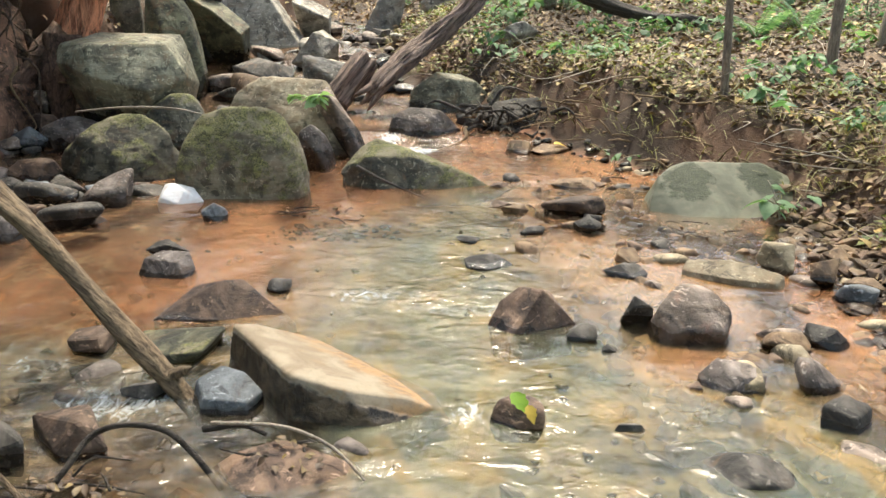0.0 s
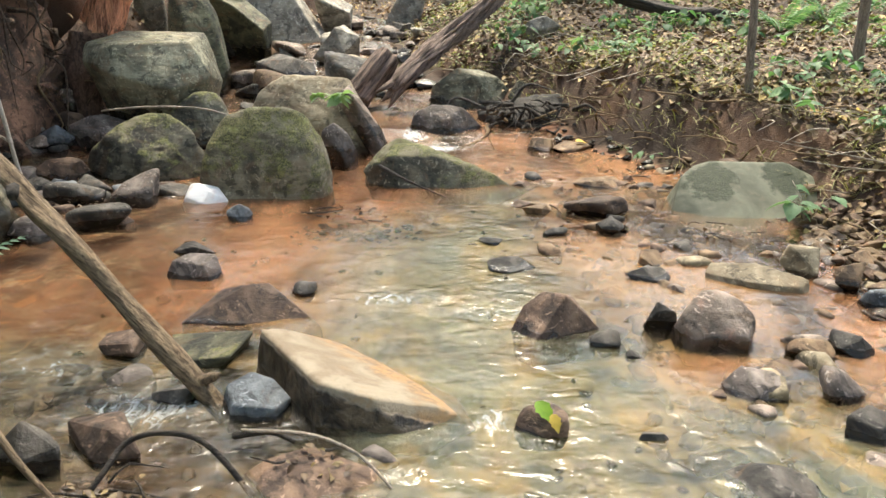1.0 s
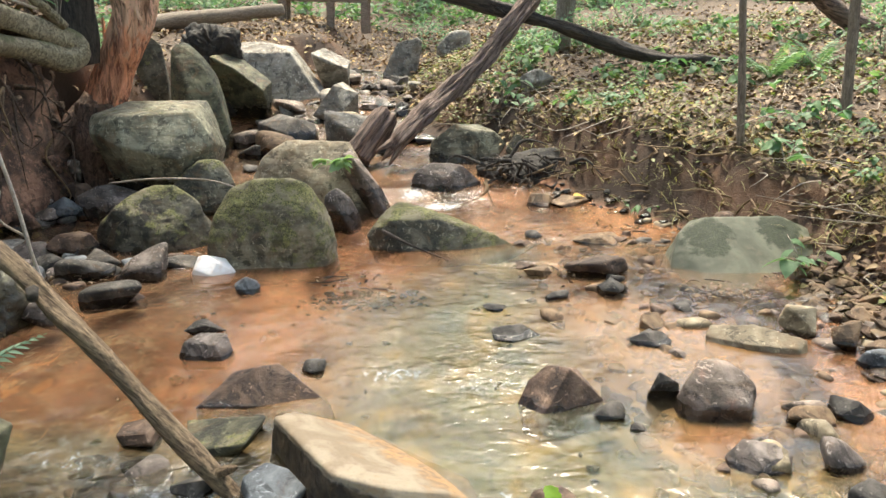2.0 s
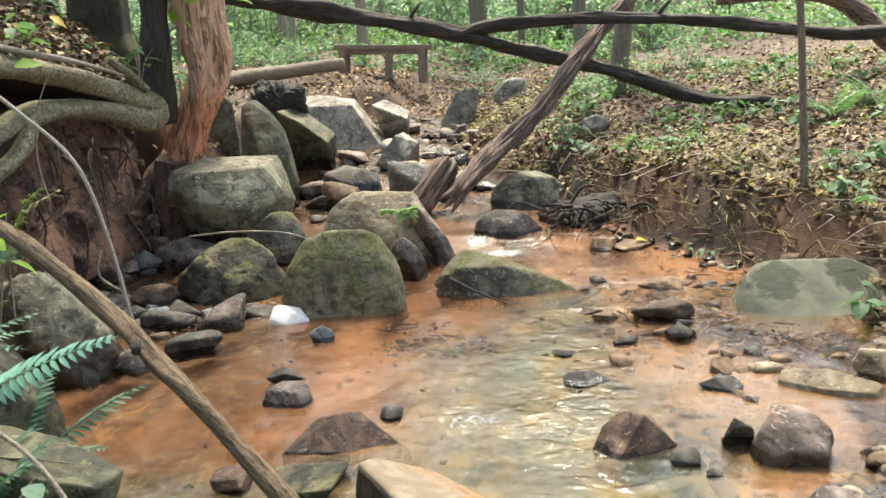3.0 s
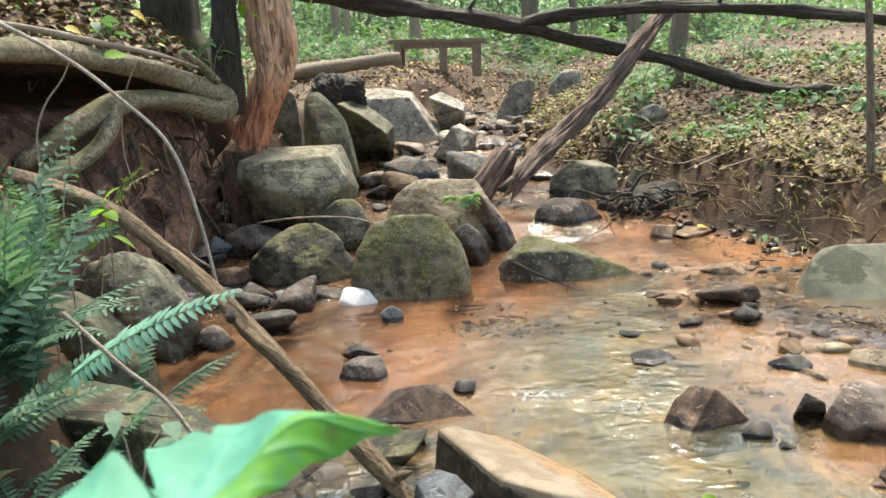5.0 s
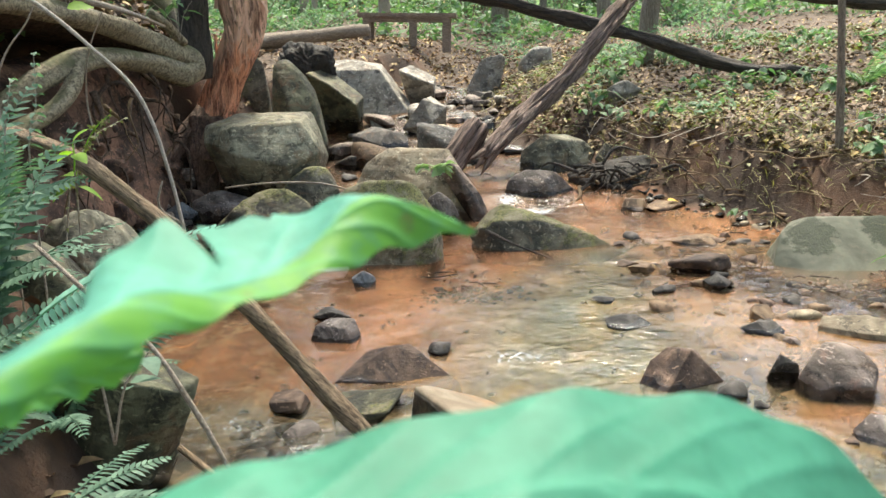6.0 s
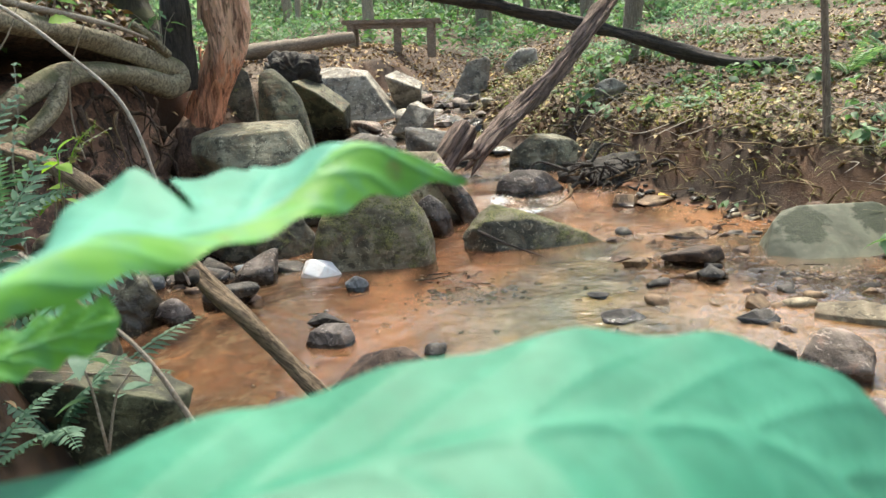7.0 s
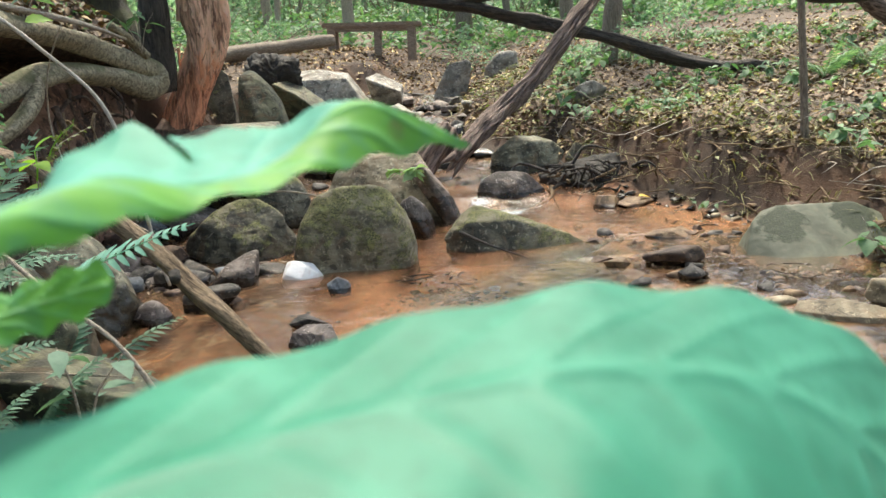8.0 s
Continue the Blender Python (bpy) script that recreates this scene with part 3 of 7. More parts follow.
# Painted white where water froths at the cascades, and as sky glints in riffles.
foam_and_glint = np.maximum.reduce([
    bump_at(wx, wy, -0.42, 6.62, 0.16, 0.17) * 1.0, bump_at(wx, wy, -0.2, 6.32, 0.22, 0.13) * 1.05, bump_at(wx, wy, -0.1, 6.58, 0.15, 0.06) * 0.6, bump_at(wx, wy, -1.87, 4.97, 0.06, 0.12) * 0.7, bump_at(wx, wy, 0.1, 2.32, 0.08, 0.1) * 0.85,
    bump_at(wx, wy, -0.3, 3.35, 0.4, 0.12) * 0.7, bump_at(wx, wy, 0.1, 3.2, 0.4, 0.12) * 0.55, bump_at(wx, wy, -1.5, 2.65, 0.35, 0.22) * 0.6, bump_at(wx, wy, -1.05, 2.35, 0.35, 0.2) * 0.75, bump_at(wx, wy, 0.4, 4.95, 0.2, 0.05) * 0.5,
    bump_at(wx, wy, -0.4, 2.02, 0.3, 0.05) * 0.4, bump_at(wx, wy, -1.1, 10.0, 0.3, 0.5) * 0.5])
wp = np.stack([wx, wy * 0.7], 1)
wz = stream_level(wy) + 0.005 * fbm(wp * 7, 11, 3) + 0.0015 * fbm(wp * 26, 14, 3) + rapid * (0.008 * fbm(wp * 9, 12, 3) + 0.002 * fbm(wp * 34, 13, 2))
keep = ground_height(wx, wy) < wz + 0.06
wq = wq[keep[wq].any(1)]
used = np.unique(wq)
back = np.zeros(len(wx), int)
back[used] = np.arange(len(used))
water = tagged(new("water", mesh_of("water", np.stack([wx, wy, wz], 1)[used], back[wq], WATER)),
               "shallow clear stream over rusty silt, rippling", "water", kind="structure")
set_attr(water.data, "silt", silt_amount(wx, wy)[used])
set_attr(water.data, "stony", stones_and_reflection(wx, wy)[used])
set_attr(water.data, "rapid", rapid[used])
set_attr(water.data, "foam_and_glint", foam_and_glint[used])

# ---- stones ----


def icosphere(level):
    bm = bmesh.new()
    bmesh.ops.create_icosphere(bm, subdivisions=level, radius=1.0)
    v = np.array([p.co[:] for p in bm.verts])
    f = [tuple(p.index for p in q.verts) for q in bm.faces]
    bm.free()
    return v, f


BALLS = {n: icosphere(n) for n in (2, 3, 4, 5, 6)}


def rock_shape(seed, level=4, facets=9, sharp=26.0, rough=0.03, cuts=(), lean=(0, 0, 0)):
    """A broken stone within -1..1: a rounded block cut by planes, with worn edges and a rough skin."""
    rng = np.random.RandomState(seed)
    d, f = BALLS[level]
    n = rng.normal(size=(facets, 3))
    n /= np.linalg.norm(n, axis=1)[:, None]
    far = rng.uniform(0.55, 0.92, facets)
    box = np.array([[1, 0, 0], [-1, 0, 0], [0, 1, 0], [0, -1, 0], [0, 0, 1], [0, 0, -1]], float)
    n, far = np.r_[n, box], np.r_[far, np.full(6, 1.12 if facets > 3 else 1.0)]
    for a, b, c, e in cuts:
        k = math.sqrt(a * a + b * b + c * c)
        n, far = np.r_[n, [[a / k, b / k, c / k]]], np.r_[far, e]
    r = (np.maximum(d @ n.T / far, 0) ** sharp).sum(1) ** (-1 / sharp)
    v = d * r[:, None]
    v *= (1 + rough * fbm(v * 1.6, seed, 4, 0.6) + rough * 0.9 * (0.4 - np.abs(fbm(v * 3.2, seed + 3, 4, 0.6))) + rough * 0.35 * fbm(v * 11, seed + 5, 3, 0.65))[:, None]
    v = v @ np.array(Euler([radians(a) for a in lean]).to_matrix()).T
    v -= (v.max(0) + v.min(0)) / 2
    return v / ((v.max(0) - v.min(0)) / 2), f


def angular_shape(seed, points=15):
    """A broken stone within -1..1: the hull of a few points, its edges worn off."""
    rng = np.random.RandomState(seed)
    p = rng.normal(size=(points, 3))
    p = p / np.linalg.norm(p, axis=1)[:, None] * rng.uniform(0.7, 1.0, (points, 1)) * (1, rng.uniform(0.7, 1), 1)
    bm = bmesh.new()
    for q in p:
        bm.verts.new(q)
    bmesh.ops.convex_hull(bm, input=bm.verts[:])
    bmesh.ops.delete(bm, geom=[v for v in bm.verts if not v.link_faces], context="VERTS")
    bmesh.ops.dissolve_limit(bm, angle_limit=radians(16), verts=bm.verts[:], edges=bm.edges[:])
    bmesh.ops.bevel(bm, geom=bm.edges[:], offset=0.045, segments=1, affect="EDGES", clamp_overlap=True)
    bmesh.ops.triangulate(bm, faces=bm.faces[:])
    bm.verts.index_update()
    v = np.array([q.co[:] for q in bm.verts])
    f = [tuple(q.index for q in w.verts) for w in bm.faces]
    bm.free()
    v -= (v.max(0) + v.min(0)) / 2
    return v / ((v.max(0) - v.min(0)) / 2), f


def rock(name, label, x, y, foot, sx, sy, h, mat, seed, level=4, facets=9, sharp=26.0, rough=0.03, cuts=(), lean=(0, 0, 0), turn=0, sink=0.4, group="", category="rock"):
    """A stone whose visible part stands h above its foot; sink is the share of h that is buried."""
    broken = sharp >= 16 and facets and not cuts and seed % 4 > 0
    if sharp >= 18 and not cuts and not broken:
        level, sharp, rough = (4 if sx > 0.1 else 3), 15.0, max(rough, 0.05)
    v, f = angular_shape(seed) if broken else rock_shape(seed, level, facets, sharp, rough, cuts, lean)
    full = h * (1 + sink)
    v = v * (sx, sy, full / 2) + (0, 0, full / 2)
    ob = new(name, mesh_of(name, v, f, mat, not broken))
    ob.matrix_basis = pose(x, y, foot - h * sink, 0, 0, turn)
    return tagged(ob, label, category, group)


def boulder(name, label, place, corners, mat, seed, sharp=18.0, rough=0.03, level=6, group="", category="rock"):
    """A large stone shaped by its main corners (metres from its foot), its edges worn and its skin rough."""
    bm = bmesh.new()
    for p in corners:
        bm.verts.new(p)
    bmesh.ops.convex_hull(bm, input=bm.verts[:])
    bm.normal_update()
    mid = np.mean(np.array(corners, float), axis=0)
    n = np.array([q.normal[:] for q in bm.faces])
    far = np.array([(np.array(q.verts[0].co) - mid) @ np.array(q.normal) for q in bm.faces])
    bm.free()
    n, far = n[far > 1e-4], far[far > 1e-4]
    keys = {}
    for a, b in zip(n, far):
        keys[tuple(np.round(np.r_[a, b], 2))] = (a, b)
    n, far = np.array([k[0] for k in keys.values()]), np.array([k[1] for k in keys.values()])
    d, f = BALLS[level]
    ext = np.ptp(np.array(corners, float), axis=0)
    d = d * ext
    d = d / np.linalg.norm(d, axis=1)[:, None]
    sharp = sharp * 4
    q = np.maximum(d @ n.T / far, 1e-6)
    top = q.max(1)
    r = 1 / (top * ((q / top[:, None]) ** sharp).sum(1) ** (1 / sharp))
    v = d * r[:, None]
    size = float(ext.mean()) / 2
    u = v / size
    v = v * (1 + rough * 1.3 * fbm(u * 1.3, seed, 4, 0.6) + rough * 1.1 * (0.4 - np.abs(fbm(u * 2.6, seed + 3, 4, 0.6))) + rough * 0.25 * fbm(u * 9, seed + 5, 3, 0.65))[:, None] + mid
    ob = new(name, mesh_of(name, v, f, mat))
    ob.location = place
    return tagged(ob, label, category, group)


# the large boulders across the stream
boulder("boulder", "rounded boulder thick with green-brown moss in the stream", (-1.27, 5.2, 0.0), [(-0.4, -0.15, -0.15), (-0.28, -0.3, -0.15), (0.36, -0.28, -0.15), (0.4, 0.15, -0.15), (-0.32, 0.28, -0.15), (0.25, 0.3, -0.15), (-0.47, -0.12, 0.1), (-0.36, -0.3, 0.22), (0.45, -0.1, 0.1), (0.38, -0.28, 0.22), (-0.27, -0.08, 0.55), (0.02, -0.1, 0.645), (0.24, -0.06, 0.6), (0.38, -0.05, 0.4), (0.18, 0.2, 0.5), (-0.15, 0.2, 0.54)], ROCK_MOSSY, 3, 5, 0.045)
boulder("boulder", "low dark boulder with patchy moss beside the stream", (-2.17, 5.62, 0.03), [(-0.42, -0.1, -0.12), (-0.25, -0.3, -0.12), (0.3, -0.28, -0.12), (0.44, 0.0, -0.12), (0.3, 0.3, -0.12), (-0.3, 0.3, -0.12), (-0.52, -0.08, 0.1), (-0.3, -0.2, 0.32), (-0.14, -0.02, 0.45), (0.12, 0.0, 0.48), (0.32, -0.08, 0.34), (0.42, -0.05, 0.1), (0.1, -0.3, 0.16), (0.0, 0.25, 0.36)], ROCK_DARKMOSS, 8, 4.5, 0.045)
boulder("boulder", "smooth rounded olive boulder behind the mossy ones", (-2.12, 6.42, 0.08), [(-0.3, -0.1, 0.0), (0.3, -0.1, 0.0), (-0.2, 0.25, 0.0), (0.2, 0.25, 0.0), (0.0, -0.26, 0.05), (-0.24, -0.1, 0.3), (0.02, -0.08, 0.49), (0.2, 0.0, 0.46), (0.3, -0.08, 0.3), (0.0, 0.2, 0.42)], ROCK_DARKMOSS, 13, 2.5, 0.025)
boulder("boulder", "broad flat-topped green-grey boulder above the stream", (-2.55, 6.68, 0.06), [(-0.53, 0.0, 0.82), (-0.35, 0.32, 0.9), (0.36, 0.32, 0.9), (0.36, -0.14, 0.84), (-0.2, -0.26, 0.84), (0.53, -0.12, 0.58), (0.3, -0.4, 0.5), (-0.15, -0.38, 0.6), (-0.5, -0.16, 0.7), (0.42, -0.05, 0.3), (0.2, -0.2, 0.2), (0.2, -0.1, -0.1), (-0.25, 0.0, -0.1), (-0.25, 0.3, -0.1), (0.3, 0.3, -0.1), (-0.4, 0.3, 0.5), (0.5, 0.25, 0.5)], ROCK_GREENGREY, 21, 34, 0.02)
boulder("boulder", "pale tan humped boulder behind the mossy boulder", (-1.18, 6.42, 0.05), [(-0.55, -0.1, 0.3), (-0.42, -0.08, 0.52), (-0.22, -0.02, 0.64), (0.05, 0.0, 0.61), (0.3, -0.02, 0.6), (0.36, -0.14, 0.52), (0.56, -0.2, 0.08), (0.1, -0.32, 0.3), (-0.45, -0.28, 0.1), (0.5, -0.25, -0.1), (-0.55, -0.2, -0.1), (-0.5, 0.3, -0.1), (0.5, 0.3, -0.1), (0.25, 0.25, 0.52), (-0.3, 0.25, 0.56)], ROCK_PALE, 5, 9, 0.03)
boulder("rock", "purple-grey rock wedged beside the mossy boulder", (-0.91, 5.8, 0.06), [(-0.14, 0.0, 0.0), (0.1, -0.1, 0.0), (0.15, 0.05, 0.0), (-0.1, 0.15, 0.0), (-0.12, -0.02, 0.3), (-0.02, 0.0, 0.37), (0.08, -0.05, 0.28), (0.15, 0.0, 0.14), (0.02, -0.13, 0.16)], ROCK_PURPLE, 31, 3, 0.03, 5)
boulder("rock", "long low mossy rock sloping into the water", (-0.18, 5.42, 0.02), [(-0.42, -0.1, -0.1), (-0.2, -0.22, -0.1), (0.36, -0.18, -0.1), (0.46, 0.0, -0.1), (0.3, 0.22, -0.1), (-0.4, 0.22, -0.1), (-0.5, -0.04, 0.12), (-0.3, 0.12, 0.33), (-0.3, -0.12, 0.24), (0.02, -0.1, 0.24), (0.06, 0.12, 0.23), (0.3, -0.04, 0.15), (0.62, -0.04, -0.01)], ROCK_DARKMOSS, 44, 8, 0.05)
boulder("rock", "dark damp boulder under the log and the bank", (0.08, 7.85, 0.24), [(-0.42, -0.1, -0.1), (-0.2, -0.25, -0.1), (0.35, -0.2, -0.1), (0.42, 0.1, -0.1), (-0.3, 0.25, -0.1), (0.3, 0.25, -0.1), (-0.38, -0.05, 0.2), (-0.15, -0.02, 0.37), (0.02, -0.16, 0.33), (0.25, -0.05, 0.28), (0.42, -0.02, 0.12), (0.1, 0.2, 0.34)], ROCK_GREENGREY, 17, 10, 0.03)
boulder("rock", "wet purple-grey rock beside the cascade", (-0.15, 6.85, 0.13), [(-0.33, -0.05, -0.05), (-0.1, -0.22, -0.05), (0.25, -0.18, -0.05), (0.34, 0.05, -0.05), (0.2, 0.22, -0.05), (-0.25, 0.2, -0.05), (-0.27, -0.05, 0.2), (-0.12, 0.0, 0.28), (0.15, -0.05, 0.25), (0.32, -0.03, 0.1), (0.0, -0.18, 0.16)], ROCK_PURPLE, 52, 6, 0.035)
rock("rock", "small tan wedge of rock in the upper pool", 0.62, 6.35, 0.1, 0.11, 0.1, 0.12, ROCK_TAN, 61, 3)
rock("rock", "thin flat tan stone at the pool edge", 0.86, 6.36, 0.1, 0.17, 0.12, 0.07, ROCK_TAN, 62, 3)
boulder("boulder", "wide grey slab with dark moss patches at the bank foot", (1.79, 4.88, 0.03), [(-0.52, -0.12, 0.0), (-0.44, 0.05, 0.2), (-0.26, 0.12, 0.29), (0.02, 0.12, 0.24), (0.22, 0.12, 0.29), (0.44, 0.08, 0.18), (0.52, -0.08, 0.0), (-0.3, -0.4, -0.1), (0.42, -0.38, -0.1), (-0.5, 0.3, -0.1), (0.5, 0.3, -0.1), (0.2, 0.3, 0.22), (-0.3, 0.3, 0.22)], ROCK_MOSSSLAB, 27, 44, 0.02)

# stones standing in the pools
S = "stones in the stream"
boulder("stone", "white quartz stone with angular faces at the water edge", (-1.62, 4.88, 0.04), [(-0.13, -0.04, 0.0), (-0.1, 0.05, 0.1), (-0.05, 0.0, 0.125), (0.05, -0.05, 0.085), (0.08, 0.04, 0.09), (0.16, -0.02, 0.01), (0.02, -0.11, 0.02), (-0.09, -0.08, 0.05), (0.12, -0.06, -0.05), (-0.1, -0.08, -0.05), (0.1, 0.08, -0.05), (-0.1, 0.08, -0.05)], ROCK_WHITE, 71, 16, 0.02, 5, group=S)
rock("stone", "rough grey stone piled at the water edge", -2.04, 4.81, 0.05, 0.16, 0.12, 0.2, ROCK_PURPLE, 72, 4, 9, 18, group=S)
rock("stone", "smooth brown stone at the water edge", -2.4, 4.84, 0.05, 0.18, 0.13, 0.13, ROCK_DARK, 73, 4, 5, 6, group=S)
rock("stone", "dark smooth wet stone in shallow water", -2.03, 4.32, 0.045, 0.17, 0.12, 0.12, ROCK_DARK, 74, 4, 5, 6, group=S)
rock("stone", "small wet stone with a bright edge", -1.29, 4.47, 0.05, 0.075, 0.06, 0.09, ROCK_BLUE, 75, 3, 6, 18, group=S)
boulder("stone", "flat purple-grey stone lying in the pool", (-1.27, 3.58, 0.02), [(-0.13, -0.03, 0.01), (-0.1, -0.02, 0.085), (-0.04, 0.06, 0.1), (0.09, 0.05, 0.1), (0.06, -0.05, 0.075), (0.13, 0.0, 0.03), (-0.08, -0.08, -0.04), (0.11, -0.08, -0.04), (0.12, 0.06, -0.04), (-0.1, 0.07, -0.04)], ROCK_PURPLE, 76, 50, 0.015, 5, group=S)
rock("stone", "thin dark stone behind the flat one", -1.34, 3.85, 0.045, 0.105, 0.07, 0.055, ROCK_DARK, 77, 3, group=S)
boulder("rock", "sharp-ridged brown rock resting in the stream", (-0.9, 3.15, -0.02), [(-0.26, -0.1, 0.03), (-0.14, 0.08, 0.11), (-0.01, 0.05, 0.15), (0.06, 0.1, 0.14), (0.16, 0.03, 0.085), (0.3, -0.03, 0.0), (-0.03, -0.1, 0.03), (-0.25, -0.13, -0.08), (-0.02, -0.12, -0.08), (0.32, -0.04, -0.08), (0.25, 0.14, -0.08), (-0.22, 0.16, -0.08)], ROCK_RED, 78, 60, 0.012, 6)
boulder("stone", "flat green-grey stone below the ridged rock", (-0.96, 2.82, -0.03), [(-0.2, 0.12, 0.04), (0.15, 0.06, 0.09), (0.11, -0.15, 0.075), (-0.12, -0.13, 0.04), (0.08, 0.1, -0.04), (0.02, -0.12, -0.04), (-0.2, 0.1, -0.04), (-0.12, -0.15, -0.04)], ROCK_OLIVE, 79, 60, 0.012, 5, group=S)
boulder("stone", "blue-grey smooth stone beside the dead branch", (-0.69, 2.38, -0.02), [(-0.12, 0.0, 0.0), (-0.1, 0.02, 0.09), (-0.03, 0.08, 0.115), (0.05, 0.05, 0.105), (0.12, 0.0, 0.06), (0.08, -0.07, 0.055), (-0.05, -0.08, 0.07), (0.09, -0.09, -0.03), (-0.08, -0.09, -0.03), (0.11, 0.06, -0.03), (-0.08, 0.08, -0.03)], ROCK_BLUE, 80, 30, 0.012, 5)
boulder("rock", "rounded pink and grey rock with a flat crown", (1.0, 3.0, -0.02), [(-0.17, 0.0, 0.04), (-0.15, -0.08, 0.16), (-0.06, 0.02, 0.225), (0.08, -0.02, 0.215), (0.15, -0.05, 0.15), (0.175, 0.0, 0.06), (0.1, -0.14, 0.09), (-0.06, -0.14, 0.08), (0.12, -0.12, -0.05), (-0.13, -0.12, -0.05), (0.12, 0.12, -0.05), (-0.12, 0.12, -0.05), (0.05, 0.12, 0.19)], ROCK_PINK, 81, 7, 0.025)
rock("stone", "dark leaf-shaped stone leaning on the round rock", 0.81, 3.08, -0.005, 0.07, 0.05, 0.14, ROCK_DARK, 82, 3, 5, 22, group=S)
boulder("rock", "reddish split rock with a dark face in the stream", (0.38, 3.08, -0.02), [(-0.18, -0.02, 0.02), (-0.13, 0.02, 0.11), (-0.05, 0.05, 0.165), (0.04, -0.02, 0.18), (0.08, 0.08, 0.13), (0.18, -0.02, 0.03), (-0.1, -0.15, 0.0), (-0.16, -0.1, -0.08), (0.16, -0.08, -0.08), (-0.1, -0.17, -0.08), (0.15, 0.12, -0.08), (-0.15, 0.12, -0.08)], ROCK_RED, 83, 70, 0.012)
rock("stone", "small dark wet stone in the current", 0.56, 2.93, -0.01, 0.062, 0.045, 0.065, ROCK_DARK, 84, 3, group=S)
rock("stone", "tiny dark stone in the current", 0.66, 2.83, -0.01, 0.04, 0.03, 0.035, ROCK_DARK, 85, 3, group=S)
rock("stone", "dark red stone with a leaf stuck on it", 0.25, 2.28, -0.02, 0.085, 0.06, 0.085, ROCK_RED, 86, 4, 6, 10, group=S)
boulder("stone", "grey stone with a dark wet foot among pebbles", (1.02, 2.55, -0.02), [(-0.11, 0.02, 0.05), (-0.04, 0.05, 0.1), (0.07, 0.04, 0.085), (0.12, -0.01, 0.06), (0.03, -0.05, 0.07), (-0.05, -0.07, 0.0), (0.08, -0.08, -0.03), (-0.1, -0.05, -0.03), (0.12, 0.04, -0.03), (-0.1, 0.07, -0.03)], ROCK_PURPLE, 87, 40, 0.015, 5, group=S)
rock("stone", "tan stone at the stream edge", 1.34, 2.88, -0.01, 0.092, 0.07, 0.07, ROCK_TAN, 88, 3, group=S)
rock("stone", "dark lumpy stone at the stream edge", 1.53, 2.9, -0.01, 0.088, 0.07, 0.085, ROCK_DARK, 89, 3, group=S)
rock("stone", "round pinkish stone at the stream edge", 1.32, 2.54, -0.01, 0.074, 0.06, 0.11, ROCK_PURPLE, 90, 3, 6, 8, group=S)
boulder("stone", "dark stone with a flat top at the stream edge", (1.29, 2.28, -0.02), [(-0.08, 0.0, 0.09), (0.02, 0.06, 0.1), (0.08, 0.0, 0.085), (0.0, -0.06, 0.07), (-0.09, -0.03, -0.03), (0.03, -0.08, -0.03), (0.1, 0.0, -0.03), (-0.02, 0.08, -0.03)], ROCK_DARK, 91, 40, 0.015, 4, group=S)
rock("stone", "dark wet stone breaking the water", 0.89, 1.99, -0.02, 0.13, 0.08, 0.05, ROCK_DARK, 92, 4, 5, 6, group=S)
boulder("stone", "pale flat tan stone half out of the water", (1.38, 3.6, 0.0), [(-0.22, 0.06, 0.05), (-0.18, 0.12, 0.085), (0.02, 0.08, 0.1), (0.22, -0.06, 0.07), (0.16, -0.12, 0.045), (-0.05, -0.06, 0.05), (-0.22, 0.04, -0.03), (0.2, -0.15, -0.03), (0.24, -0.04, -0.03), (-0.18, 0.15, -0.03)], ROCK_PALE, 93, 40, 0.015, 5, group=S)
rock("stone", "pale split stone on the gravel", 1.63, 3.74, 0.04, 0.095, 0.08, 0.13, ROCK_PALE, 94, 3, 5, 24, group=S)
rock("stone", "orange-tan stone on the gravel", 1.78, 3.54, 0.03, 0.08, 0.07, 0.12, ROCK_TAN, 95, 3, group=S)
rock("stone", "dark grey stone on the gravel", 1.85, 3.35, 0.01, 0.1, 0.08, 0.09, ROCK_BLUE, 96, 3, group=S)
rock("stone", "dark three-cornered stone in the shallows", 0.84, 4.3, 0.045, 0.095, 0.07, 0.09, ROCK_DARK, 97, 3, 4, 26, cuts=((0.75, -0.1, 0.8, 0.4), (-0.75, -0.1, 0.8, 0.4)), group=S)
rock("stone", "flat dark stone awash in the shallows", 0.24, 3.74, 0.03, 0.12, 0.08, 0.05, ROCK_DARK, 98, 3, group=S)
rock("stone", "flat dark stone awash in the shallows", 0.88, 3.64, 0.03, 0.11, 0.07, 0.05, ROCK_DARK, 99, 3, group=S)
rock("stone", "small dark stone awash in the shallows", 0.51, 4.28, 0.04, 0.07, 0.05, 0.045, ROCK_DARK, 100, 3, group=S)
rock("stone", "small dark stone awash in the shallows", 0.15, 4.12, 0.04, 0.065, 0.045, 0.03, ROCK_DARK, 101, 3, group=S)
rock("stone", "brown clod of gravel and leaves in the shallows", 0.8, 4.72, 0.045, 0.2, 0.14, 0.12, ROCK_RED, 102, 4, 12, 10, 0.08, group=S)
rock("stone", "smooth silt-coated tan stone in the shallows", 0.95, 5.4, 0.05, 0.2, 0.14, 0.06, ROCK_TAN, 103, 3, group=S)
rock("stone", "small black stone at the head of the riffle", -0.72, 3.39, 0.0, 0.062, 0.045, 0.065, ROCK_DARK, 104, 3, group=S)
rock("stone", "pinkish flat stone among the boulders", -2.92, 6.4, 0.12, 0.26, 0.19, 0.22, ROCK_PURPLE, 105, 4, group=S)
rock("stone", "blue-grey angular stone among the boulders", -3.2, 6.2, 0.12, 0.15, 0.12, 0.17, ROCK_BLUE, 106, 3, group=S)
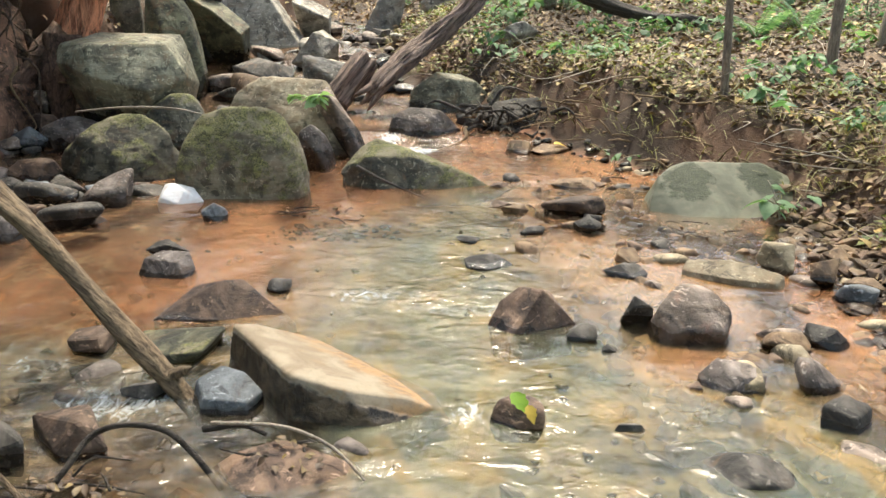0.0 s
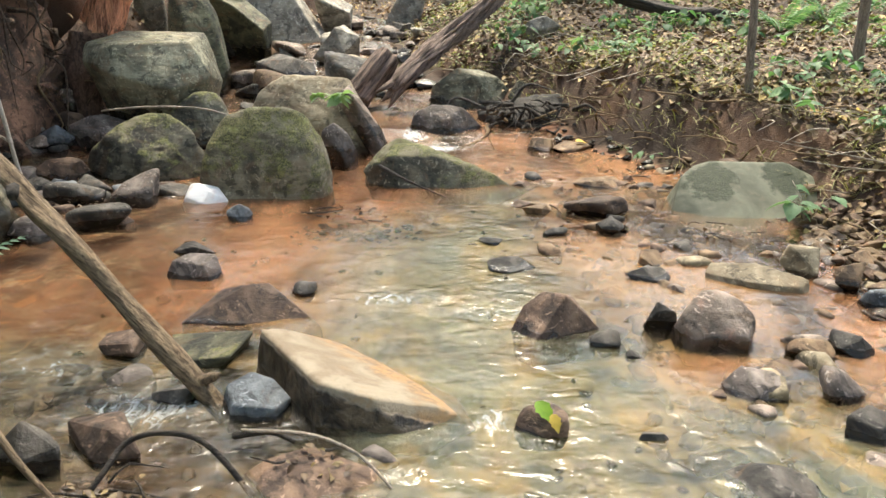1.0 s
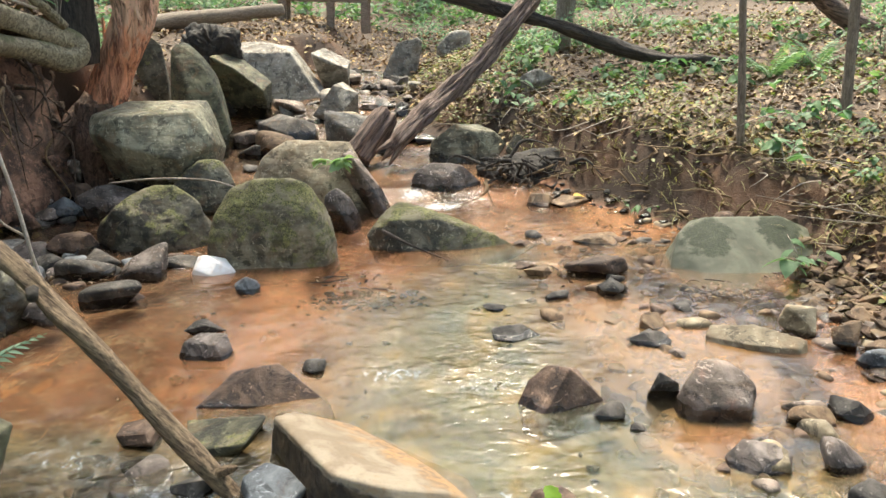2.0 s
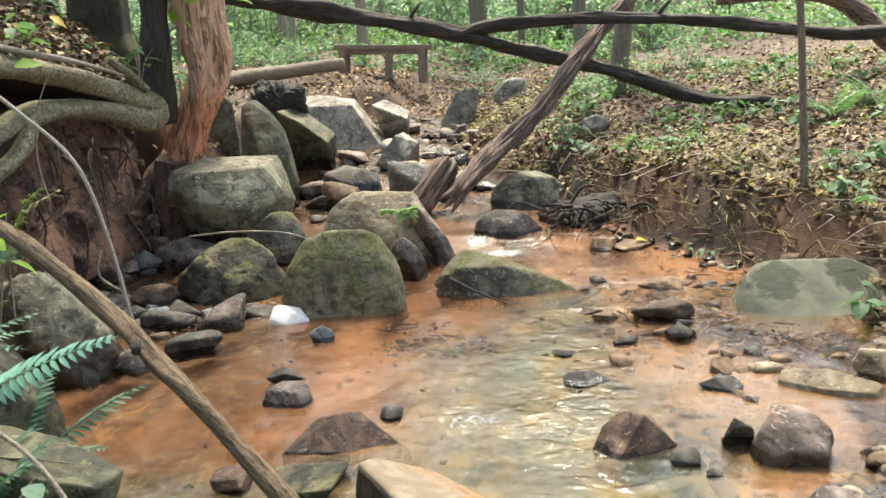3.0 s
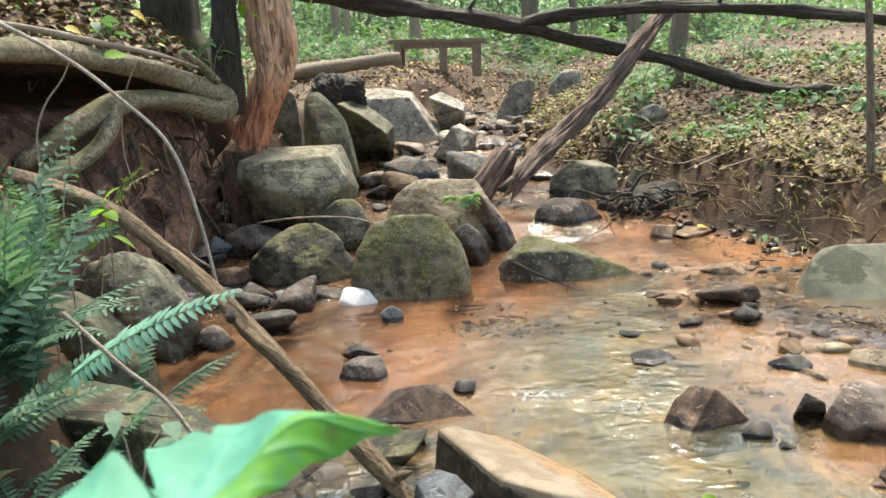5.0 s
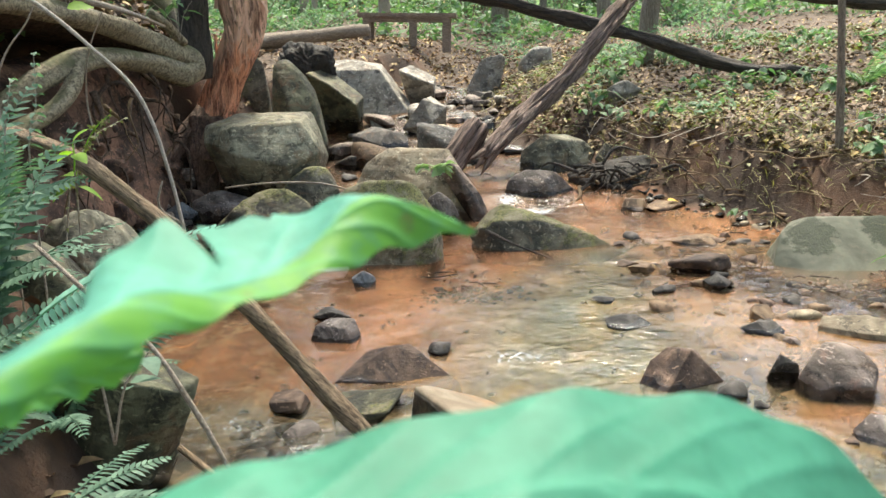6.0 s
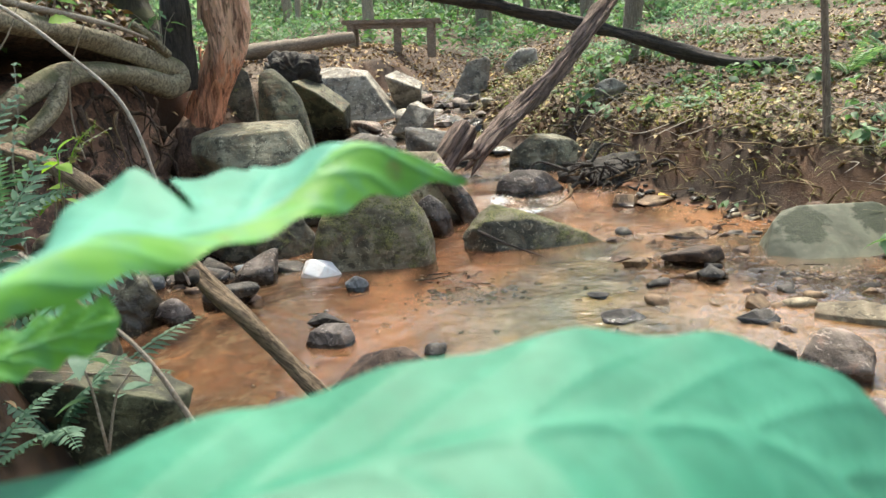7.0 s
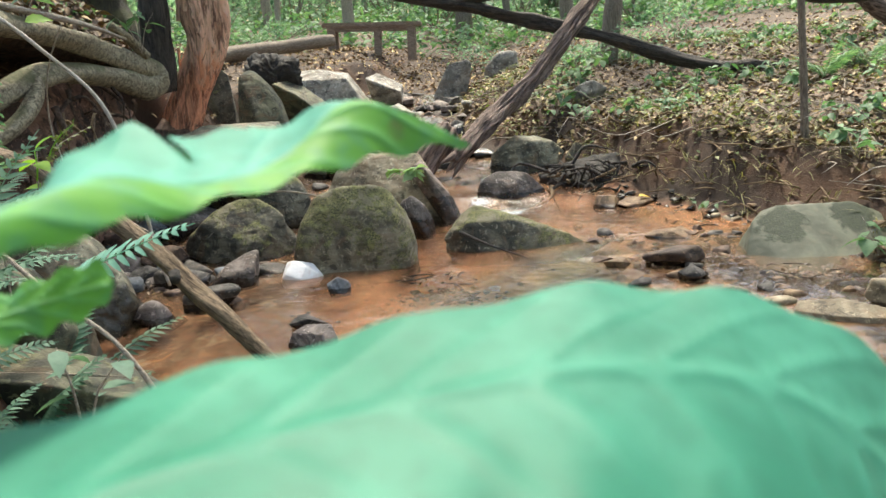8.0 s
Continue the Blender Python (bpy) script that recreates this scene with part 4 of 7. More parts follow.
rock("stone", "brown stone at the foot of the bank", -2.73, 5.4, 0.06, 0.18, 0.13, 0.15, ROCK_RED, 107, 3, group=S)
rock("stone", "purple-grey rounded stone in the shallows", -2.3, 4.05, 0.04, 0.13, 0.09, 0.14, ROCK_PURPLE, 108, 3, 6, 7, group=S)
rock("stone", "grey stone under the twigs in the shallows", -1.27, 2.02, -0.01, 0.12, 0.09, 0.15, ROCK_DARK, 109, 4, group=S)
rock("stone", "olive pointed stone at the near edge", -1.08, 2.1, -0.01, 0.13, 0.09, 0.11, ROCK_RED, 110, 4, 5, 20, group=S)
rock("stone", "flat wet purple rock awash in the water", -0.42, 1.98, -0.02, 0.22, 0.13, 0.05, ROCK_RED, 111, 4, group=S)
rock("stone", "red-brown wet stone below the dead branch", -1.3, 2.78, -0.01, 0.08, 0.07, 0.08, ROCK_RED, 213, 3, group=S)
rock("stone", "dark wet stone beside the dead branch foot", -0.98, 2.45, -0.02, 0.09, 0.07, 0.05, ROCK_DARK, 113, 3, group=S)
rock("stone", "dark stone beneath the fast water", 0.6, 2.25, -0.02, 0.05, 0.04, 0.04, ROCK_DARK, 114, 3, group=S)

for k, (x, y, z, s) in enumerate(((-3.45, 6.35, 0.2, 0.13), (-3.2, 6.55, 0.2, 0.16), (-3.62, 6.6, 0.32, 0.12), (-3.35, 6.85, 0.35, 0.17), (-3.05, 6.85, 0.25, 0.12), (-3.55, 6.15, 0.15, 0.1), (-3.3, 6.1, 0.12, 0.12), (-3.7, 6.35, 0.3, 0.1))):
    rock("stone", "wet red-brown stone in the hollow under the roots", x, y, z, s, s * 0.75, s * 0.9, ROCK_RED if k % 3 else ROCK_PINK, 401 + k, 4, 7, 20, group=S)

boulder("slab", "long flat tan sandstone slab with sides painted dark for damp and shade, slanting into the current", (-0.42, 2.6, 0.0),
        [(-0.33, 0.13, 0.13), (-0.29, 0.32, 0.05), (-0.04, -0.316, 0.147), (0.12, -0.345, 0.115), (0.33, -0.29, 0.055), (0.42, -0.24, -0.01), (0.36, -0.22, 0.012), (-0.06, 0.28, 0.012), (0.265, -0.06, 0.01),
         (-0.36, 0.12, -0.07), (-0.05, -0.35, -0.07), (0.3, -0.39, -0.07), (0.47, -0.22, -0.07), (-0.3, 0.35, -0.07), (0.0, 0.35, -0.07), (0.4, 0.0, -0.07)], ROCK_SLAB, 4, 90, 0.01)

# the stony climb upstream
U = "boulders upstream"
boulder("boulder", "dark green upright boulder beside the trunk", (-3.25, 8.6, 0.45), [(-0.16, -0.1, 0.0), (0.18, -0.12, 0.0), (0.2, 0.2, 0.0), (-0.16, 0.2, 0.0), (-0.14, 0.0, 0.95), (0.02, 0.02, 1.08), (0.14, 0.0, 0.98), (0.2, -0.08, 0.5), (0.02, -0.15, 0.6)], ROCK_DARKMOSS, 121, 5, 0.03, group=U)
boulder("boulder", "tall green-grey rounded boulder leaning on the bank", (-2.65, 8.25, 0.3), [(-0.26, 0.0, 1.12), (-0.15, 0.15, 1.17), (-0.04, 0.0, 1.1), (0.12, -0.06, 0.84), (0.25, -0.12, 0.52), (0.32, -0.12, 0.2), (-0.05, -0.28, 0.7), (-0.28, -0.1, 0.4), (0.05, -0.3, 0.2), (0.25, -0.15, -0.05), (-0.25, -0.15, -0.05), (-0.3, 0.3, -0.05), (0.25, 0.3, -0.05), (0.15, 0.25, 0.8)], ROCK_OLIVE, 122, 5, 0.025, group=U)
boulder("boulder", "angular dark boulder with a pale top edge", (-2.5, 9.25, 0.45), [(-0.28, -0.1, 0.8), (-0.1, 0.22, 0.84), (0.0, -0.14, 0.66), (0.3, -0.14, 0.42), (0.34, 0.15, 0.5), (0.3, 0.0, 0.28), (-0.3, 0.05, 0.6), (-0.3, 0.35, 0.0), (0.25, 0.25, 0.0), (0.25, 0.4, 0.0), (-0.1, 0.25, 0.0)], ROCK_OLIVE, 123, 50, 0.025, group=U)
boulder("boulder", "big grey boulder with a broken pale facet", (-2.28, 10.4, 0.45), [(-0.6, -0.1, 0.8), (-0.52, 0.3, 0.92), (-0.2, 0.1, 0.93), (0.2, -0.22, 0.8), (0.15, 0.3, 0.86), (0.63, -0.2, 0.1), (0.62, 0.3, 0.15), (-0.64, -0.25, 0.3), (0.28, -0.42, 0.05), (-0.3, -0.45, 0.1), (-0.6, -0.3, -0.1), (0.6, -0.3, -0.1), (0.6, 0.4, -0.1), (-0.6, 0.4, -0.1)], ROCK_GREY, 124, 50, 0.025, group=U)
boulder("boulder", "dark overhanging rock with a pale top", (-1.65, 10.6, 0.6), [(-0.24, -0.08, 0.62), (-0.12, 0.25, 0.68), (0.22, -0.1, 0.42), (0.22, 0.25, 0.5), (-0.1, -0.1, 0.52), (0.22, 0.0, 0.25), (-0.12, 0.3, 0.0), (0.16, 0.25, 0.0), (0.16, 0.4, 0.0), (-0.15, 0.4, 0.0)], ROCK_GREY, 125, 60, 0.02, group=U)
boulder("rock", "pale wedge-shaped rock in the stony climb", (-1.43, 9.4, 0.42), [(-0.27, -0.1, 0.14), (-0.22, 0.12, 0.2), (-0.02, -0.04, 0.48), (0.06, 0.2, 0.5), (0.26, -0.02, 0.38), (0.24, 0.1, 0.1), (0.1, -0.18, 0.2), (0.05, -0.05, 0.0), (-0.1, 0.2, 0.0), (0.2, 0.2, 0.0)], ROCK_GREY, 126, 60, 0.02, group=U)
boulder("rock", "pale grey leaning rock at the bank", (-0.76, 11.2, 0.7), [(-0.28, -0.04, 0.2), (-0.22, 0.15, 0.3), (-0.06, 0.0, 0.62), (0.22, 0.02, 0.68), (0.28, 0.1, 0.62), (0.2, -0.02, 0.25), (-0.1, -0.12, 0.1), (0.1, 0.0, 0.0), (-0.2, 0.0, 0.0), (0.1, 0.2, 0.0), (-0.2, 0.2, 0.0)], ROCK_GREY, 127, 50, 0.025, group=U)
rock("rock", "pointed pale grey rock on the bank", -0.07, 11.8, 1.05, 0.25, 0.2, 0.4, ROCK_GREY, 128, 4, 6, 18, group=U)
boulder("rock", "tan-grey rock in the stony climb", (-1.27, 8.9, 0.22), [(-0.25, 0.0, 0.0), (0.25, 0.0, 0.0), (0.0, -0.2, 0.02), (0.2, 0.2, 0.0), (-0.2, 0.2, 0.0), (-0.2, -0.02, 0.24), (-0.04, 0.0, 0.43), (0.14, 0.02, 0.4), (0.25, -0.04, 0.2), (0.05, -0.18, 0.22)], ROCK_PALE, 129, 20, 0.03, 5, group=U)
boulder("rock", "black wet slab in the stony climb", (-1.81, 8.4, 0.26), [(-0.32, -0.08, 0.0), (0.3, -0.12, 0.0), (0.32, 0.15, 0.0), (-0.3, 0.2, 0.0), (-0.3, -0.02, 0.34), (-0.1, 0.15, 0.41), (0.1, -0.02, 0.38), (0.3, -0.04, 0.2), (0.0, -0.2, 0.24), (0.28, 0.1, 0.3)], ROCK_DARK, 130, 40, 0.02, 5, group=U)
rock("rock", "tan rounded rock by the trickle", -1.88, 8.0, 0.3, 0.21, 0.16, 0.25, ROCK_TAN, 131, 4, 6, 8, group=U)
rock("rock", "grey rock beside the broken log", -1.1, 8.25, 0.3, 0.3, 0.22, 0.42, ROCK_GREY, 132, 4, group=U)
rock("rock", "green-grey flat rock under the bank", 0.62, 7.7, 0.3, 0.2, 0.2, 0.22, ROCK_DARKMOSS, 133, 4, group=U)
rock("rock", "grey stone set in the leafy bank", 0.8, 8.6, 0.85, 0.18, 0.14, 0.22, ROCK_GREY, 134, 4, group=U)
boulder("boulder", "mossy brown rock on the bank under the branch", (-2.72, 4.0, 0.1), [(-0.35, -0.15, -0.1), (0.3, -0.2, -0.1), (0.4, 0.15, -0.1), (-0.3, 0.3, -0.1), (-0.3, -0.05, 0.52), (-0.05, 0.0, 0.58), (0.18, -0.02, 0.42), (0.38, -0.05, 0.15), (0.0, -0.24, 0.32), (0.1, 0.2, 0.45)], ROCK_GREENGREY, 135, 4, 0.06)
boulder("boulder", "dark mossy rock under the fern clump", (-2.05, 2.1, 0.05), [(-0.4, -0.2, -0.1), (0.3, -0.25, -0.1), (0.35, 0.25, -0.1), (-0.4, 0.25, -0.1), (-0.35, -0.1, 0.62), (-0.1, -0.1, 0.66), (0.1, 0.05, 0.55), (0.28, -0.05, 0.35), (0.0, -0.22, 0.45), (-0.2, 0.2, 0.62)], ROCK_DARKMOSS, 137, 4, 0.05)
boulder("boulder", "brown mossy rock on the bank above the wedge", (-2.22, 2.55, 0.3), [(-0.3, -0.15, -0.3), (0.3, -0.15, -0.3), (0.3, 0.2, -0.3), (-0.3, 0.2, -0.3), (-0.3, -0.1, 0.5), (0.0, -0.15, 0.5), (0.2, -0.1, 0.42), (0.34, -0.02, 0.2), (0.3, 0.15, 0.2), (0.0, 0.2, 0.48), (0.26, -0.16, 0.05)], ROCK_OLIVE, 138, 5, 0.05)
boulder("boulder", "wedge-shaped mossy rock beneath the ferns", (-1.76, 2.12, 0.14), [(-0.4, -0.15, 0.42), (-0.35, 0.15, 0.44), (0.0, -0.16, 0.38), (0.1, 0.12, 0.36), (0.33, -0.08, 0.27), (0.36, 0.04, 0.27), (0.34, -0.02, 0.16), (0.1, -0.08, -0.2), (0.15, 0.1, -0.2), (-0.4, -0.1, -0.2), (-0.4, 0.15, -0.2)], ROCK_OLIVE, 136, 36, 0.025)


def stones_over(n, seed, x0, x1, y0, y1, lo, hi, mats, label, group, clear, lift=0.0, sharp=26.0, power=2.0):
    """Loose single stones over a patch of the bed or shore, keeping off the boulders named in clear."""
    rng = np.random.RandomState(seed)
    made = 0
    while made < n:
        x, y = rng.uniform(x0, x1), rng.uniform(y0, y1)
        r = lo + (hi - lo) * rng.rand() ** power
        if any(((x - a) / (c + r)) ** 2 + ((y - b) / (e + r)) ** 2 < 1 for a, b, c, e in clear):
            continue
        z = float(ground_height(np.array([x]), np.array([y]))[0])
        if z > float(stream_level(y)) + 0.14:
            continue
        k = rng.randint(len(mats))
        rock("stone", label, x, y, max(z, float(stream_level(y)) - 0.03) + lift, r, r * rng.uniform(0.6, 0.95), r * rng.uniform(0.55, 1.1), mats[k], 500 + seed * 100 + made, 3, 6, sharp if rng.rand() < 0.7 else 8, 0.04,
             turn=rng.uniform(0, 360), group=group)
        made += 1


BIG = ((-1.29, 5.23, 0.4, 0.34), (-2.22, 5.62, 0.42, 0.34), (-2.2, 6.5, 0.3, 0.28), (-2.62, 6.72, 0.5, 0.45), (-1.27, 6.55, 0.5, 0.42), (1.72, 4.88, 0.5, 0.36), (0.99, 3.0, 0.2, 0.16), (1.38, 3.6, 0.22, 0.14))
stones_over(60, 1, -3.4, -1.75, 4.35, 6.9, 0.05, 0.17, (ROCK_DARK, ROCK_PURPLE, ROCK_RED, ROCK_BLUE, ROCK_GREY), "loose wet stone among the boulders", "stones among the boulders", BIG)
stones_over(85, 2, 0.95, 2.1, 2.0, 5.8, 0.03, 0.1, (ROCK_TAN, ROCK_RED, ROCK_TAN, ROCK_PALE, ROCK_PINK), "loose stone on the gravel shore", "stones on the gravel shore", BIG)
stones_over(70, 3, -2.3, -0.3, 7.4, 11.6, 0.06, 0.2, (ROCK_GREY, ROCK_PINK, ROCK_PURPLE, ROCK_DARK), "loose cobble in the stony climb", "cobbles upstream", ((-1.42, 9.45, 0.25, 0.2), (-1.8, 8.45, 0.3, 0.2), (-2.27, 10.4, 0.6, 0.45)))
stones_over(75, 5, 0.75, 1.75, 2.3, 5.4, 0.022, 0.065, (ROCK_DARK, ROCK_RED, ROCK_TAN, ROCK_DARK), "small wet stone scattered in the shallows", "stones in the shallows", BIG)
stones_over(26, 4, 0.2, 1.3, 3.9, 5.6, 0.03, 0.1, (ROCK_DARK, ROCK_RED, ROCK_TAN), "flat stone awash in the shallows", "stones in the shallows", BIG)
stones_over(18, 6, -1.5, -0.1, 1.75, 2.9, 0.03, 0.09, (ROCK_DARK, ROCK_RED, ROCK_PURPLE), "small wet stone in the riffle", "stones in the riffle", ((-0.42, 2.55, 0.4, 0.3), (-0.69, 2.38, 0.12, 0.1)), -0.02)

# ---- wood ----


def curve_points(pts, radii, step=0.05):
    """Catmull-Rom through the points, with the radii carried along."""
    p = np.array(pts, float)
    r = np.array(radii, float)
    q = np.r_[[2 * p[0] - p[1]], p, [2 * p[-1] - p[-2]]]
    out, rad = [], []
    for i in range(len(p) - 1):
        a, b, c, d = q[i : i + 4]
        n = max(2, int(np.linalg.norm(c - b) / step))
        for t in np.linspace(0, 1, n, endpoint=i == len(p) - 2):
            out.append(0.5 * (2 * b + (c - a) * t + (2 * a - 5 * b + 4 * c - d) * t * t + (3 * b - a - 3 * c + d) * t**3))
            rad.append(r[i] + (r[i + 1] - r[i]) * t)
    return np.array(out), np.array(rad)


def tube(pts, radii, sides=10, seed=0, knots=0.12, step=0.05, flute=0.0, furrow=0.0):
    """A knotty tapered limb as (verts, faces)."""
    c, r = curve_points(pts, radii, step)
    rng = np.random.RandomState(seed)
    t = np.gradient(c, axis=0)
    t /= np.linalg.norm(t, axis=1)[:, None] + 1e-9
    side = np.cross(t[0], (0.3, 0.2, 1.0) if abs(t[0][2]) < 0.9 else (1, 0, 0))
    verts, ph = [], rng.uniform(0, 6.28, 6)
    ang = np.linspace(0, 2 * math.pi, sides, endpoint=False)
    for k in range(len(c)):
        side = side - t[k] * (side @ t[k])
        side /= np.linalg.norm(side)
        other = np.cross(t[k], side)
        s = k * step
        wob = 1 + knots * (np.sin(3 * ang + ph[0] + 2.1 * s / max(r.mean(), 0.01) * 0.1) * 0.5 + np.sin(2 * ang + ph[1] + 5 * s) * 0.4
                           + 0.6 * np.sin(9 * s + ph[2]) * np.sin(4.3 * s + ph[3]))
        wob = wob + flute * np.sin(7 * ang + ph[4] + 1.5 * s)
        if furrow:
            q = np.stack([np.cos(ang) * 2.2, np.sin(ang) * 2.2, np.full(sides, 1.3 * s)], 1)
            wob = wob + furrow * (np.abs(fbm(q, seed, 4, 0.65)) - 0.35) + furrow * 0.5 * fbm(q * (1, 1, 2.5), seed + 1, 3)
        verts.append(c[k] + r[k] * wob[:, None] * (np.cos(ang)[:, None] * side + np.sin(ang)[:, None] * other))
    n = len(c)
    v = np.concatenate(verts + [[c[0] - t[0] * r[0] * 0.2], [c[-1] + t[-1] * r[-1] * 0.3]])
    f = [(k * sides + j, k * sides + (j + 1) % sides, (k + 1) * sides + (j + 1) % sides, (k + 1) * sides + j) for k in range(n - 1) for j in range(sides)]
    f += [(n * sides, (j + 1) % sides, j) for j in range(sides)]
    f += [(n * sides + 1, (n - 1) * sides + j, (n - 1) * sides + (j + 1) % sides) for j in range(sides)]
    return v, f


def along(pts):
    """Turn that lays a limb's chord on its own z axis, so that its grain runs with it."""
    d = Vector(np.subtract(pts[-1], pts[0]))
    return d.to_track_quat("Z", "X").to_matrix()


def limb(name, label, category, mat, pts, radii, **more):
    """One stick or log as a thing of its own."""
    p0 = np.array(pts[0], float)
    m = along(pts)
    v, f = tube((np.array(pts, float) - p0) @ np.array(m), radii, **more)
    ob = new(name, mesh_of(name, v, f, mat))
    ob.matrix_basis = Matrix.Translation(p0) @ m.to_4x4()
    return tagged(ob, label, category)


def limb_part(name, pts, radii, mat, parent, origin, sides=12, seed=0, knots=0.12, step=0.05, flute=0.0, furrow=0.0):
    """The same as a part of a larger thing."""
    p0 = np.array(pts[0], float)
    m = along(pts)
    v, f = tube((np.array(pts, float) - p0) @ np.array(m), radii, sides, seed, knots, step, flute, furrow)
    ob = part(name, mesh_of(name, v, f, mat), parent)
    ob.matrix_basis = Matrix.Translation(p0 - origin) @ m.to_4x4()
    return ob


def thing(name, place, label, category, group=""):
    e = new(name)
    e.location = place
    return tagged(e, label, category, group)


# dead branch in the near water
stick = thing("dead_branch", (-0.83, 2.4, -0.03), "bare weathered dead branch leaning out of the stream", "branch")
SO = np.array((-0.83, 2.4, -0.03))
limb_part("stem", [(-0.8, 2.41, -0.06), (-0.947, 2.447, 0.109), (-1.2, 2.55, 0.35), (-1.36, 2.6, 0.51), (-1.5, 2.67, 0.605), (-1.64, 2.725, 0.737), (-2.045, 2.888, 1.007), (-2.319, 2.998, 1.124), (-2.8, 3.19, 1.23)],
          [0.034, 0.036, 0.035, 0.035, 0.041, 0.037, 0.037, 0.034, 0.03], WOOD_STICK, stick, SO, 24, 3, 0.2, 0.015, 0.02, 0.3)
v, f = tube(np.array([(-0.9, 2.43, 0.06), (-0.83, 2.4, 0.1), (-0.8, 2.38, 0.12)]) - SO, [0.022, 0.016, 0.006], 8, 4, 0.2, 0.02)
part("broken_stub", mesh_of("broken_stub", v, f, WOOD_STICK), stick)
v, f = tube(np.array([(-1.56, 2.67, 0.67), (-1.54, 2.63, 0.65)]) - SO, [0.024, 0.02], 8, 5, 0.2, 0.02)
part("knot", mesh_of("knot", v, f, WOOD_DARK), stick)

limb("thin_branch", "thin pale arching dead branch", "branch", WOOD_BLEACHED, [(-1.86, 3.32, 0.45), (-1.887, 3.3, 0.615), (-1.93, 3.28, 0.98), (-2.013, 3.25, 1.317), (-2.214, 3.2, 1.562), (-2.405, 3.1, 1.761), (-2.75, 2.95, 2.0)],
     [0.0075, 0.008, 0.008, 0.0085, 0.009, 0.0095, 0.0095], sides=8, seed=6, step=0.04)
limb("twig", "fine pale twig lying across the boulders", "twig", WOOD_TWIG, [(-2.66, 5.9, 0.45), (-2.35, 5.75, 0.5), (-2.05, 5.6, 0.53), (-1.76, 5.45, 0.54), (-1.5, 5.25, 0.52)], [0.007, 0.008, 0.009, 0.008, 0.005], sides=6, seed=7)
limb("twig", "thin dark twig resting on the low mossy rock", "twig", WOOD_DARK, [(-0.55, 5.2, 0.22), (-0.35, 5.1, 0.14), (-0.1, 5.0, 0.06)], [0.012, 0.008, 0.005], sides=6, seed=8)
limb("stump_piece", "broken weathered log chunk between the rocks", "log", WOOD_LOG, [(-1.0, 7.55, 0.35), (-0.85, 7.7, 0.55), (-0.72, 7.85, 0.72)], [0.14, 0.13, 0.1], sides=48, seed=9, flute=0.05, step=0.02, furrow=0.6)
boulder("rock", "thin pinkish-grey slab leaning on the pale boulder", (-0.72, 6.22, 0.1), [(-0.2, -0.05, 0.5), (-0.16, 0.1, 0.52), (-0.12, -0.12, 0.46), (0.14, -0.12, 0.0), (0.16, 0.05, 0.0), (0.05, -0.14, -0.05), (0.0, 0.1, -0.05), (-0.26, 0.0, 0.42), (0.1, -0.02, 0.18)], ROCK_PINK, 10, 40, 0.03, 5)
log = limb("fallen_log", "rotting pinkish-brown log leaning up from the stream", "log", WOOD_LOG,
           [(-0.64, 7.4, 0.44), (-0.5, 7.55, 0.6), (0.1, 8.3, 1.07), (0.56, 8.8, 1.53), (1.0, 9.25, 2.0), (1.45, 9.7, 2.45), (2.0, 10.3, 3.1)],
           [0.035, 0.08, 0.092, 0.085, 0.075, 0.068, 0.06], sides=64, seed=11, knots=0.2, step=0.025, flute=0.05, furrow=0.7)

for k, (dx, dy, dz) in enumerate(((-0.16, -0.1, -0.12), (-0.2, -0.16, -0.02), (-0.08, -0.16, -0.14), (-0.1, -0.05, -0.18))):
    limb("splinter", "sharp splinter at the broken end of the leaning log", "wood", WOOD_LOG, [(-0.5 + dx * 0.2, 7.55 + dy * 0.2, 0.55 + dz * 0.2), (-0.55 + dx * 0.6, 7.5 + dy * 0.6, 0.5 + dz * 0.6), (-0.58 + dx, 7.46 + dy, 0.46 + dz)], [0.05, 0.035, 0.006], sides=8, seed=36 + k, knots=0.3)

# long dark fallen limb with its fork, across the whole view
fallen = thing("fallen_limb", (2.1, 9.0, 1.1), "long dark fallen tree limb with a forked bough", "fallen tree")
FO = np.array((2.1, 9.0, 1.1))
limb_part("main_limb", [(3.4, 9.1, 1.0), (2.7, 9.05, 1.08), (2.03, 9.0, 1.16), (0.83, 9.0, 1.57), (-0.1, 9.0, 1.83), (-0.52, 9.0, 1.97), (-1.6, 9.0, 2.22), (-3.04, 9.0, 2.53), (-4.2, 9.1, 2.8)],
          [0.04, 0.065, 0.077, 0.073, 0.07, 0.083, 0.092, 0.097, 0.1], WOOD_DARK, fallen, FO, 24, 21, 0.2, 0.035, 0.04, 0.3)
limb_part("bough", [(-0.62, 9.0, 1.98), (-0.2, 8.97, 2.06), (0.84, 8.95, 2.07), (2.0, 8.95, 1.98), (3.0, 9.0, 1.82), (3.6, 9.0, 1.75), (4.6, 9.0, 1.8)], [0.07, 0.07, 0.062, 0.06, 0.065, 0.07, 0.05], WOOD_DARK, fallen, FO, 24, 22, 0.2, 0.035, 0.04, 0.3)
for k, (a, b) in enumerate((((-1.2, 9, 2.12), (-1.0, 8.9, 2.35)), ((0.3, 9, 1.7), (0.5, 8.9, 1.62)), ((1.5, 8.95, 2.03), (1.75, 8.9, 2.3)))):
    v, f = tube(np.array([a, np.add(a, b) / 2 + (0.02, 0, 0.03), b]) - FO, [0.03, 0.02, 0.01], 7, 30 + k, 0.15)
    part("snag", mesh_of("snag", v, f, WOOD_DARK), fallen)
